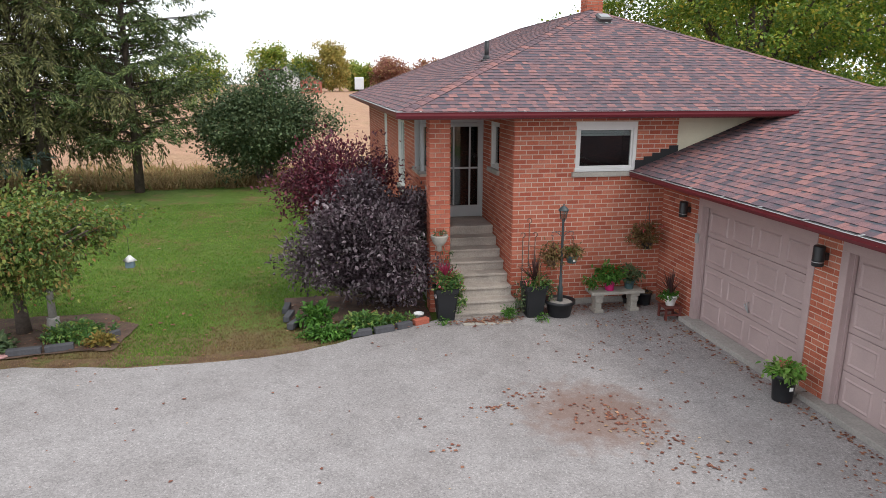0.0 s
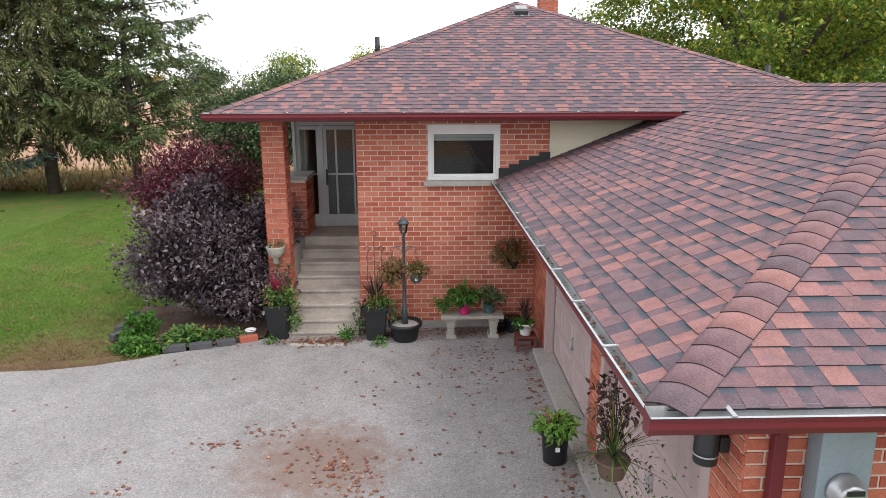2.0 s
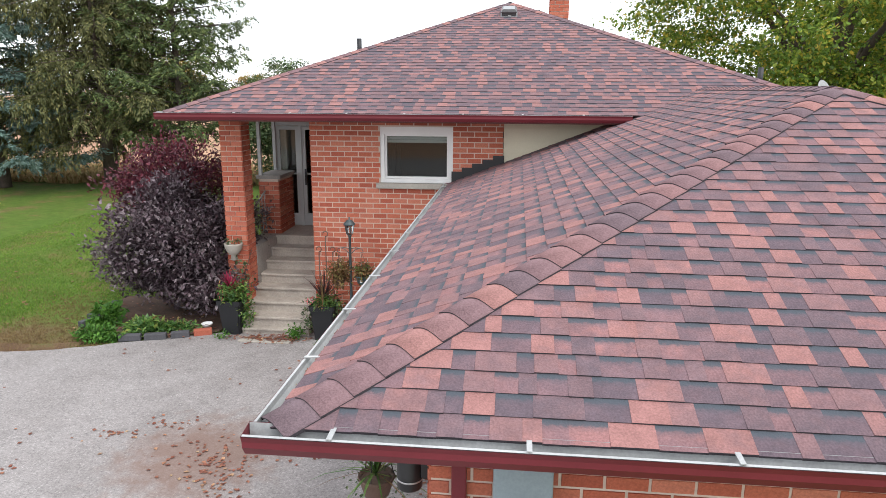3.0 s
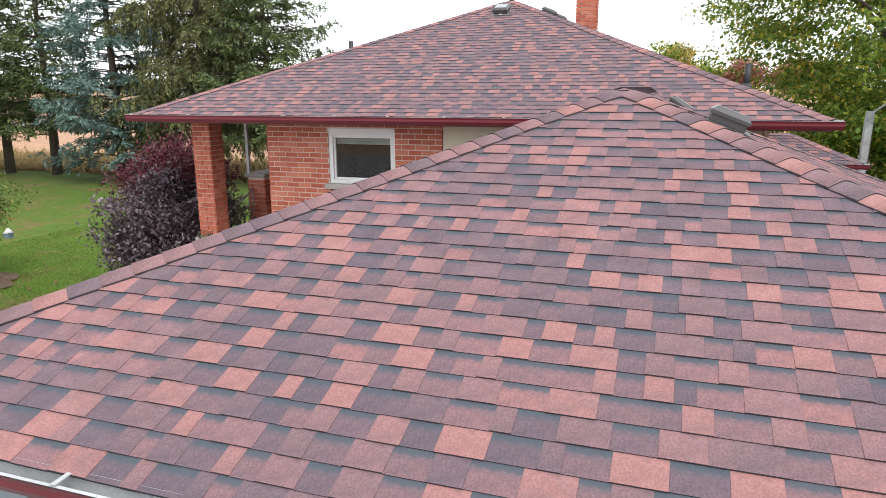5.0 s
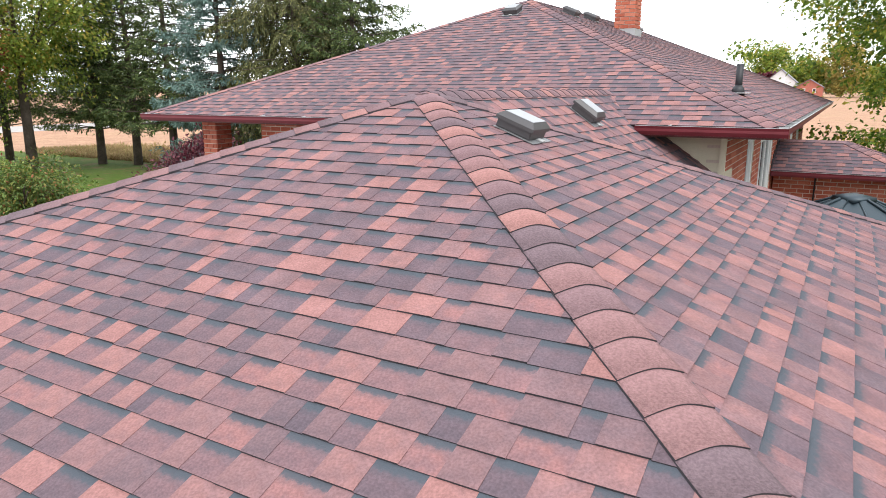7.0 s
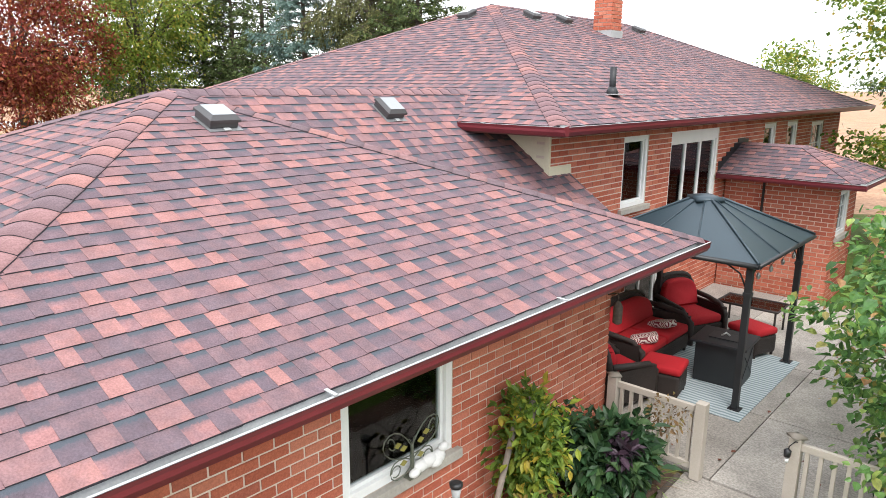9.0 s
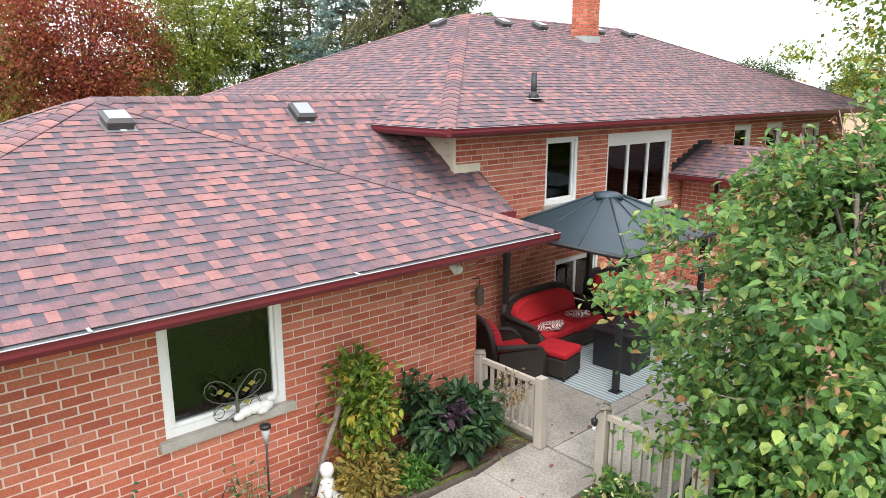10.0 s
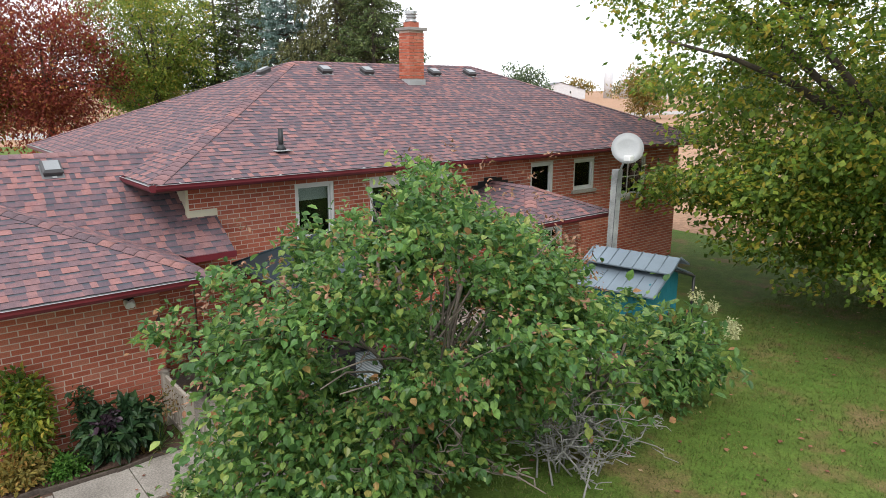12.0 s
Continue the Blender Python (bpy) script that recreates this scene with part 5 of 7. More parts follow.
shrub = broadleaf("leaning_shrub", (-8.75, 0.15, 0), 2.6, (2.0, 1.7, 1.05), "russet", "spreading green shrub with russet leaf tips", 74, clumps=400, per=44, size=0.085, spread=0.15, keep=lambda p: noise.noise(p * 1.3) > -0.12, trunk_r=0.11, crown_z=1.65, fork=0.3, category="bush", hollow=0.35)

bm = bmesh.new()
loop = edge_path([(-4.35, 1.3), (-4.2, -0.2), (-3.5, -1.1), (-2.3, -0.78), (-1.62, -0.5), (-1.6, 1.3), (-4.35, 1.3)], 0.2, 0.08)
bm.faces.new([bm.verts.new((p.x, p.y, 0.03)) for p in loop])
bmesh.ops.triangulate(bm, faces=bm.faces)
tagged(part("garden_bed", bm, M["soil"]), "brown mulch bed round the smoke bush", "bed", kind="structure")
bm = bmesh.new()
bm.faces.new([bm.verts.new((p.x, p.y, 0.012)) for p in edge_path([(-9.9, -1.1), (-7.0, -0.95), (-6.9, 0.2), (-7.6, 1.0), (-9.9, 1.0), (-9.9, -1.1)], 0.2, 0.15)])
bmesh.ops.triangulate(bm, faces=bm.faces)
tagged(part("shrub_bed", bm, M["soil"]), "brown mulch bed under the leaning shrub", "bed", kind="structure")
M["edging"] = surface("dark_edging_stone", (0.09, 0.09, 0.10), 0.8, contrast=0.35, fine=30)


def edging_stone(x, y, turn, l, material="edging", label="dark grey concrete edging block"):
    ob = part("edging_block", box(-l / 2, l / 2, -0.06, 0.06, 0.0, 0.11, 0.015), M[material])
    ob.matrix_world = pose(x, y, 0.005, 0, 0, turn)
    return tagged(ob, label, "edging", "bed edging blocks")


for x, y, a, l in ((-4.28, 0.55, 85, 0.42), (-4.22, 0.08, 78, 0.42), (-4.1, -0.35, 65, 0.4), (-2.95, -1.02, 14, 0.36), (-2.55, -0.92, 16, 0.36), (-2.18, -0.78, 22, 0.3)):
    edging_stone(x, y, a, l)
edging_stone(-1.85, -0.62, 24, 0.3, "brick", "red clay edging brick")
for x, y, a, l in ((-8.35, -0.93, 8, 0.5), (-7.85, -0.85, 14, 0.42), (-7.15, -0.35, 60, 0.2)):
    edging_stone(x, y, a, l)


def groundcover(x, y, rx, ry, h, material, label, seed, clumps=60, size=0.08):
    t = thing("groundcover", (x, y, 0.0), label, "plant")
    tuft("leaf_mass", t, seed, (0, 0, h * 0.4), (rx, ry, h * 0.6), clumps, 12, size, material, 0.05, droop=0.05)
    return t


groundcover(-3.55, -1.0, 0.5, 0.28, 0.2, "bright", "low fresh-green leafy groundcover", 81, 70, 0.075)
groundcover(-2.85, -0.62, 0.5, 0.3, 0.24, "green", "clump of mid-green hosta-like leaves", 82, 70, 0.12)
groundcover(-2.3, -0.5, 0.35, 0.2, 0.16, "green", "low green groundcover by the edging", 83, 40, 0.07)
groundcover(-3.75, -0.4, 0.3, 0.3, 0.5, "bright", "upright lime-green perennial in the bed", 84, 40, 0.11)
groundcover(-7.75, -0.35, 0.62, 0.42, 0.3, "green", "mound of dark green strawberry-like leaves", 85, 110, 0.085)
groundcover(-7.25, -0.75, 0.28, 0.16, 0.2, "yellow", "small yellowing perennial by the edging", 86, 26, 0.08)
groundcover(-8.9, -0.75, 0.4, 0.3, 0.3, "lilac", "grassy clump under the shrub", 87, 40, 0.12)
groundcover(-0.2, -0.62, 0.11, 0.09, 0.26, "bright", "self-sown green seedling by the steps", 88, 14, 0.06)
groundcover(0.35, -0.88, 0.08, 0.06, 0.14, "bright", "small green weed against a planter", 89, 8, 0.05)
groundcover(-1.45, -0.72, 0.07, 0.05, 0.1, "bright", "small green weed against a planter", 90, 7, 0.05)

lan = thing("garden_lantern", (-8.15, -0.15, 0.0), "pale stone garden lantern under the shrub", "ornament")
part("base", lathe([(0.16, 0), (0.15, 0.04), (0.10, 0.32), (0.11, 0.36)], 4), M["concrete"], lan)
part("shaft", lathe([(0.07, 0.36), (0.06, 0.8), (0.10, 0.84)], 8), M["concrete"], lan)
feeder = thing("bird_feeder", (-6.95, 0.35, 1.05), "small blue and white hanging bird feeder", "feeder")
M["bluepaint"] = surface("dull_blue", (0.16, 0.24, 0.28), 0.6)
part("box", box(-0.07, 0.07, -0.07, 0.07, 0, 0.12, 0.01), M["bluepaint"], feeder)
part("roof", lathe([(0.13, 0.12), (0.02, 0.22)], 4), M["white"], feeder)
part("hanger", wires([[(0, 0, 0.2), (0, 0, 0.55)]], 0.004), M["black"], feeder)
disc = tagged(part("stepping_stone", lathe([(0.2, 0), (0.21, 0.02), (0.19, 0.04)], 18), surface("pink_stone", (0.45, 0.25, 0.24), 0.8)), "round pink stepping stone in the bed", "stone")
disc.location = (-8.75, -0.95, 0.01)
mat_ = thing("threshold_slabs", (-0.66, -0.84, 0.012), "row of pale flat paving slips at the foot of the steps", "paving")
for k in range(4):
    part("slip", box(-0.45 + k * 0.225, -0.24 + k * 0.225, -0.06, 0.06, 0, 0.022, 0.004), M["sill"], mat_)


def planter(name, x, y, label, h=0.62, top=0.22, foot=0.16, square=True, material="blackplastic", z=0.012):
    t = thing(name, (x, y, z), label, "planter")
    if square:
        bm = lathe([(foot * 1.3, 0.0), (top * 1.27, h * 0.86), (top * 1.38, h * 0.87), (top * 1.40, h), (top * 1.28, h), (top * 1.25, h - 0.06)], 4, smooth=False)
        bmesh.ops.rotate(bm, verts=bm.verts, matrix=Matrix.Rotation(math.pi / 4, 3, "Z"))
        bmesh.ops.bevel(bm, geom=[e for e in bm.edges if abs(e.verts[0].co.z - e.verts[1].co.z) > 0.05], offset=0.02, segments=3, affect="EDGES")
    else:
        bm = lathe([(foot, 0.0), (foot * 1.02, 0.02), (top * 0.95, h * 0.85), (top * 1.06, h * 0.86), (top * 1.08, h), (top * 0.98, h), (top * 0.95, h - 0.05)], 26)
    part("pot", bm, M[material], t)
    part("compost", lathe([(top * 0.9, h - 0.06), (top * 0.85, h - 0.045)], 16), M["soil"], t, "dark compost")
    return t


M["darkspike"] = leafy("bronze_strap_leaf", [(0.0, (0.06, 0.03, 0.035, 1)), (0.6, (0.11, 0.05, 0.05, 1)), (1.0, (0.18, 0.10, 0.07, 1))])
M["redspike"] = leafy("crimson_strap_leaf", [(0.0, (0.28, 0.02, 0.06, 1)), (1.0, (0.50, 0.05, 0.12, 1))])
M["lime"] = leafy("lime_leaf", [(0.0, (0.12, 0.30, 0.04, 1)), (0.6, (0.22, 0.42, 0.07, 1)), (1.0, (0.35, 0.5, 0.14, 1))])
M["petal"] = leafy("pink_petal", [(0.0, (0.6, 0.08, 0.10, 1)), (1.0, (0.75, 0.25, 0.25, 1))])
M["scarlet"] = leafy("scarlet_petal", [(0.0, (0.5, 0.01, 0.01, 1)), (1.0, (0.65, 0.03, 0.02, 1))])
M["dry"] = leafy("dry_stem", [(0.0, (0.16, 0.09, 0.04, 1)), (0.6, (0.28, 0.17, 0.07, 1)), (1.0, (0.22, 0.2, 0.06, 1))])

p = planter("tall_planter", -1.36, -0.42, "tall square black planter with crimson cordyline and flowers")
tuft("foliage", p, 101, (0.05, -0.05, 0.72), (0.27, 0.24, 0.2), 60, 14, 0.07, "green", 0.05, "trailing green foliage")
tuft("trailing_stem", p, 102, (0.26, -0.05, 0.38), (0.1, 0.12, 0.36), 30, 10, 0.06, "green", 0.05)
blades("cordyline", 30, 0.42, 0.06, M["redspike"], p, 103, (0, -0.06, 0.74), 0.5, 0.3, "crimson cordyline leaves")
tuft("flower", p, 104, (0.0, -0.12, 0.74), (0.3, 0.2, 0.14), 12, 5, 0.05, "petal", 0.02, "pink flowers")
p = planter("tall_planter", 0.30, -0.52, "tall square black planter with a bronze spiky plant")
blades("spike", 56, 0.62, 0.035, M["darkspike"], p, 105, (0, 0, 0.64), 0.6, 0.35, "bronze strap leaves")
tuft("foliage", p, 106, (0.05, -0.05, 0.66), (0.28, 0.22, 0.13), 46, 12, 0.06, "green", 0.05)
tuft("trailing_stem", p, 107, (-0.27, -0.05, 0.4), (0.08, 0.1, 0.3), 22, 10, 0.05, "lilac", 0.05)
tuft("trailing_stem", p, 108, (0.27, -0.05, 0.45), (0.08, 0.1, 0.26), 22, 10, 0.05, "lilac", 0.05)
blades("dry_leaf", 5, 0.55, 0.025, M["dry"], p, 109, (0.03, -0.22, 0.62), 0.1, 0.2, "dry hanging leaf")
tuft("flower", p, 110, (-0.2, -0.2, 0.72), (0.15, 0.06, 0.06), 5, 4, 0.045, "petal", 0.015)

tr = thing("wire_trellis", (0.27, -0.22, 0.0), "thin rusty wire plant support with curled tops", "trellis")
for k, (dx, h) in enumerate(((-0.12, 1.45), (0.0, 1.72), (0.12, 1.45))):
    curl = [(dx + 0.045 * math.sin(t), 0, h + 0.045 - 0.045 * math.cos(t)) for t in [i * 0.7 for i in range(8)]]
    part("rod", wires([[(dx, 0, 0), (dx, 0, h * 0.5)] + [(dx, 0, h)] + curl], 0.009), M["bark"], tr)
part("hoop", wires([[(-0.12, 0, 0.9), (0, 0.02, 0.93), (0.12, 0, 0.9)], [(-0.12, 0, 1.25), (0, 0.02, 1.28), (0.12, 0, 1.25)]], 0.004), M["bark"], tr)

# lamp post standing in a tub
M["lampmetal"] = surface("weathered_green_black_metal", (0.055, 0.075, 0.08), 0.5, contrast=0.25, bump=0.03)
lp = thing("lamp_post", (0.79, -0.60, 0.012), "black garden lamp post with scroll arms in a plastic tub", "lamp")
part("tub", lathe([(0.2, 0), (0.21, 0.02), (0.25, 0.24), (0.29, 0.25), (0.29, 0.31), (0.27, 0.31), (0.25, 0.25)], 26), M["blackplastic"], lp, "round black plastic tub")
part("gravel", lathe([(0.25, 0.255), (0.2, 0.28)], 18), M["concrete"], lp, "pale gravel")
part("post", lathe([(0.055, 0.26), (0.045, 0.55), (0.03, 0.6), (0.03, 0.75), (0.024, 0.78), (0.022, 1.8), (0.035, 1.82), (0.03, 1.84)], 14), M["lampmetal"], lp)
arms = []
for s in (-1, 1):
    arms.append([(0, 0, 1.6), (s * 0.1, 0, 1.62), (s * 0.2, 0, 1.6), (s * 0.22, 0, 1.55), (s * 0.17, 0, 1.53)])
    arms.append([(0, 0, 1.5), (s * 0.08, 0, 1.58), (s * 0.15, 0, 1.61)])
for s in (0, 1):
    part("arm", wires(arms[2 * s:2 * s + 2], 0.007), M["lampmetal"], lp)
part("lantern_glass", lathe([(0.045, 1.85), (0.075, 2.0)], 6, smooth=False), M["glass"], lp, "six-sided clear lantern glass")
part("lantern_cage", wires([[(0.05 * math.cos(a), 0.05 * math.sin(a), 1.84), (0.08 * math.cos(a), 0.08 * math.sin(a), 2.01)] for a in [k * math.pi / 3 for k in range(6)]], 0.006), M["lampmetal"], lp)
part("lantern_cap", lathe([(0.10, 2.0), (0.095, 2.02), (0.05, 2.07), (0.012, 2.09), (0.014, 2.12), (0.004, 2.13)], 16), M["lampmetal"], lp)


def hanging_basket(x, y, z, r, material, label, drop, seed, foliage="dry", fr=(0.2, 0.18, 0.14), clumps=40, size=0.06, flower=None):
    t = thing("hanging_basket", (x, y, z), label, "basket")
    part("bowl", lathe([(r * 0.55, 0), (r * 0.7, 0.01), (r, r * 1.05), (r * 1.08, r * 1.07), (r * 1.08, r * 1.2), (r * 0.96, r * 1.2), (r * 0.9, r * 0.9)], 22), M[material], t)
    part("hanger", wires([[(r * math.cos(a), r * math.sin(a), r * 1.15), (0, 0, drop)] for a in (0.5, 2.6, 4.7)], 0.003), M["black"], t)
    tuft("plant", t, seed, (0, 0, r * 1.3 + fr[2] * 0.4), fr, clumps, 12, size, foliage, 0.06)
    if flower:
        tuft("flower", t, seed + 1, (0, -0.05, r * 1.3 + fr[2]), (fr[0], fr[1], 0.05), 6, 5, 0.05, flower, 0.02)
    return t


M["tealpot"] = surface("teal_grey_plastic", (0.07, 0.13, 0.14), 0.5, contrast=0.1)
M["terracotta"] = surface("brown_basket", (0.16, 0.10, 0.075), 0.8, contrast=0.3)
b_ = hanging_basket(0.99, -0.60, 1.02, 0.12, "tealpot", "teal plastic hanging basket with withered flowers", 0.52, 121, "dry", (0.16, 0.15, 0.12), 34)
part("tag", box(-0.02, 0.02, -0.125, -0.118, 0.05, 0.09), M["white"], b_, "white label tag")
hanging_basket(0.60, -0.60, 0.98, 0.10, "terracotta", "hanging basket of dry trailing stems", 0.55, 123, "dry", (0.24, 0.2, 0.22), 60)
hanging_basket(2.62, -0.28, 1.15, 0.11, "blackplastic", "wall basket of yellowing stems and a pink bloom", 0.9, 125, "dry", (0.34, 0.22, 0.3), 80, 0.06, "petal")
tuft("green_stem", b_, 127, (0, 0, 0.22), (0.14, 0.12, 0.08), 14, 10, 0.05, "green")

# stone bench and its pots
be = thing("stone_bench", (1.93, -0.50, 0.012), "pale cast-stone garden bench on carved legs", "bench")
part("seat", box(-0.53, 0.53, -0.18, 0.18, 0.36, 0.42, 0.014), M["sill"], be)
for s in (-0.36, 0.36):
    leg = bmesh.new()
    add_box(leg, s - 0.09, s + 0.09, -0.14, 0.14, 0.0, 0.07, bevel=0.012)
    add_box(leg, s - 0.06, s + 0.06, -0.11, 0.11, 0.06, 0.2, bevel=0.02)
    add_box(leg, s - 0.075, s + 0.075, -0.13, 0.13, 0.19, 0.31, bevel=0.03)
    add_box(leg, s - 0.09, s + 0.09, -0.14, 0.14, 0.30, 0.362, bevel=0.01)
    part("leg", leg, M["sill"], be)
g = planter("flower_pot", 1.80, -0.53, "magenta pot of red geraniums on the bench", 0.2, 0.10, 0.08, False, "pink", 0.432)
tuft("foliage", g, 131, (0.0, 0, 0.32), (0.27, 0.2, 0.17), 60, 12, 0.085, "bright", 0.05)
tuft("trailing_stem", g, 132, (-0.36, -0.02, 0.18), (0.16, 0.08, 0.1), 20, 10, 0.06, "bright", 0.04)
tuft("flower", g, 133, (0.05, -0.08, 0.35), (0.26, 0.14, 0.16), 10, 9, 0.045, "scarlet", 0.02, "red flower heads")
g = planter("flower_pot", 2.22, -0.48, "dark green glazed pot with wispy foliage", 0.16, 0.10, 0.08, False, "tealpot", 0.432)
tuft("foliage", g, 134, (0.0, 0, 0.28), (0.24, 0.18, 0.16), 46, 12, 0.06, "lilac", 0.06)
g = planter("black_bucket", 2.66, -0.26, "black plastic bucket in the corner", 0.26, 0.15, 0.12, False)
tuft("foliage", g, 135, (0, 0, 0.26), (0.12, 0.12, 0.05), 10, 8, 0.05, "dry", 0.03)
g = planter("low_tub", 2.40, -0.22, "low dark tub behind the bench", 0.16, 0.16, 0.13, False)

M["redwood"] = surface("red_stained_wood", (0.16, 0.04, 0.03), 0.7, contrast=0.3)
st = thing("wooden_stool", (2.76, -1.1, 0.012), "small red-stained wooden stool", "stool")
part("seat", box(-0.17, 0.17, -0.16, 0.16, 0.22, 0.25, 0.006), M["redwood"], st)
for sx in (-0.14, 0.14):
    for sy in (-0.13, 0.13):
        part("leg", box(sx - 0.018, sx + 0.018, sy - 0.018, sy + 0.018, 0, 0.22), M["redwood"], st)
part("rail", add_box(box(-0.14, 0.14, -0.14, -0.12, 0.08, 0.11), -0.14, 0.14, 0.12, 0.14, 0.08, 0.11), M["redwood"], st)
g = planter("white_pot", 2.76, -1.1, "white honeycomb pot with a bronze cordyline on the stool", 0.2, 0.13, 0.08, False, "white", 0.262)
blades("spike", 46, 0.55, 0.03, M["darkspike"], g, 141, (0, 0, 0.2), 0.35, 0.25)
tuft("foliage", g, 142, (0, 0, 0.2), (0.2, 0.16, 0.05), 20, 8, 0.08, "bright", 0.03)
g = planter("black_pot", 2.62, -4.52, "round black pot of lime-green bedding plants by the garage", 0.40, 0.165, 0.13, False)
tuft("foliage", g, 143, (0, 0, 0.43), (0.20, 0.20, 0.11), 50, 12, 0.09, "lime", 0.05)
tuft("flower", g, 144, (0, -0.05, 0.54), (0.2, 0.18, 0.05), 8, 4, 0.035, "petal", 0.015)
part("tag", box(-0.025, 0.025, -0.17, -0.16, 0.2, 0.25), M["white"], g, "small white label")
g = planter("white_pot", -1.86, -0.42, "small white bowl pot on the mulch", 0.12, 0.09, 0.05, False, "white", 0.03)
cp = thing("wall_planter", (-1.42, -0.10, 1.42), "white wall-mounted stone basin on the porch column", "planter")
part("basin", lathe([(0.03, -0.2), (0.06, -0.18), (0.05, -0.1), (0.09, -0.07), (0.12, -0.03), (0.15, 0.04), (0.16, 0.09), (0.165, 0.11), (0.14, 0.11), (0.12, 0.07)], 22), M["sill"], cp)
tuft("rim_carving", cp, 145, (0, 0, 0.15), (0.15, 0.12, 0.05), 8, 6, 0.05, "lilac", 0.02, "withered sprigs")
vine = thing("potted_vine", (-1.3, -0.12, 0.5), "thin vine with a few leaves on the porch column", "plant")
part("stem", wires([[(-0.1, 0, 0), (-0.05, 0.02, 0.4), (-0.12, 0, 0.75)], [(0.1, 0, 0), (0.06, 0.02, 0.5), (0.14, 0.2, 0.9)]], 0.006), M["bark"], vine)
tuft("leaf_mass", vine, 146, (0.0, 0.0, 0.45), (0.18, 0.05, 0.5), 16, 5, 0.07, "lilac", 0.05)

# porch rail
rl = thing("porch_rail", (-1.42, 0.38, 1.0), "grey metal porch handrail with thin balusters", "railing")
part("top_rail", wires([[(0, 0.05, 0.75), (0, 1.15, 1.2)]], 0.02, 6), M["greyframe"], rl)
part("bottom_rail", wires([[(0, 0.05, 0.1), (0, 1.15, 0.5)]], 0.015, 6), M["greyframe"], rl)
for k in range(8):
    y = 0.1 + k * 0.145
    part("baluster", wires([[(0, y, 0.1 + (y - 0.05) * 0.36), (0, y, 0.75 + (y - 0.05) * 0.41)]], 0.008), M["greyframe"], rl)


# ---- on the garage ----
def wall_lamp(y, z=2.04):
    t = thing("wall_lamp", (3.04, y, z), "black cylinder wall lamp on the garage brick", "lamp", "garage wall lamps")
    part("bracket", box(-0.06, 0.0, -0.04, 0.04, -0.05, 0.05, 0.006), M["black"], t)
    part("cylinder", lathe([(0.07, -0.13), (0.075, -0.12), (0.075, -0.06), (0.077, -0.055), (0.077, -0.04), (0.075, -0.035), (0.075, 0.13), (0.065, 0.15)], 20, (-0.13, 0, 0)), M["black"], t)
    part("band", lathe([(0.0755, -0.075), (0.0775, -0.075), (0.0775, -0.065), (0.0755, -0.065)], 20, (-0.13, 0, 0), caps=False), M["flue"], t, "thin pale band")
    return t


for y in (-1.02, -4.5, -7.74):
    wall_lamp(y)
kp = tagged(part("keypad", box(2.99, 3.025, -1.43, -1.34, 1.5, 1.68, 0.012), M["ventgrey"]), "small grey garage keypad on the door jamb", "keypad")
hb = thing("hanging_basket", (2.55, -7.0, 1.34), "hanging basket of dead stems and green straps before the garage", "basket")
part("bowl", lathe([(0.06, 0), (0.09, 0.02), (0.125, 0.14), (0.135, 0.155), (0.13, 0.17), (0.11, 0.14)], 24), M["terracotta"], hb)
part("hanger", wires([[(0.125 * math.cos(a), 0.125 * math.sin(a), 0.16), (0, 0, 0.75)] for a in (0.4, 2.5, 4.6)] + [[(0, 0, 0.75), (0.0, 0, 1.16)]], 0.004), M["black"], hb)
blades("strap_leaf", 40, 0.62, 0.018, M["green"], hb, 151, (0, 0, 0.18), 0.75, 0.5, "green strap leaves")
blades("dead_stem", 34, 0.72, 0.012, M["dry"], hb, 152, (0, 0, 0.18), 0.6, 0.2, "dry brown stems")
tuft("withered_flower", hb, 153, (0.0, 0.05, 0.55), (0.25, 0.22, 0.28), 26, 9, 0.055, "darkspike", 0.03, "withered brown flower spikes")
tuft("lacy_stem", hb, 154, (0.1, 0, 0.05), (0.42, 0.4, 0.22), 44, 6, 0.03, "lilac", 0.08, "fine pale lacy stems")

M["meterbox"] = surface("grey_meter_box", (0.27, 0.33, 0.36), 0.5, contrast=0.2, bump=0.04)
mt = thing("electric_meter", (3.62, -7.965, 1.60), "grey electric meter box with a round glass meter", "meter")
part("box", box(-0.215, 0.095, -0.14, 0.0, 0.0, 0.72, 0.01), M["meterbox"], mt)
bm = lathe([(0.105, 0), (0.105, 0.03), (0.09, 0.035), (0.085, 0.10), (0.07, 0.115)], 26)
bmesh.ops.transform(bm, matrix=pose(-0.06, -0.14, 0.34, 90), verts=bm.verts)
dial = part("meter", bm, M["flue"], mt, "round meter in a metal ring")
part("display", box(-0.11, -0.01, -0.262, -0.256, 0.37, 0.40), M["black"], dial, "dark display bar")
part("label_plate", box(-0.105, -0.015, -0.262, -0.256, 0.30, 0.33), M["white"], dial, "white plate")
part("conduit", lathe([(0.03, 0.72), (0.03, 0.9)], 12, (-0.05, -0.07, 0)), M["meterbox"], mt)


def downspout(name, x, y, z0, z1, material, label, turn=0):
    t = thing(name, (x, y, z0), label, "downspout")
    t.matrix_world = pose(x, y, z0, 0, 0, turn)
    h = z1 - z0
    part("pipe", box(-0.04, 0.04, -0.075, -0.012, 0.0, h - 0.3, 0.008), M[material], t)
    bm = bmesh.new()
    prism(bm, [(-0.04, -0.075, h - 0.32), (-0.04, -0.012, h - 0.32), (-0.04, -0.45, h - 0.02), (-0.04, -0.52, h - 0.02)], (0.08, 0, 0))
    part("elbow", bm, M[material], t)
    for z in (0.4, 1.4):
        part("strap", box(-0.06, 0.06, -0.08, -0.006, z, z + 0.03), M[material], t)
    return t


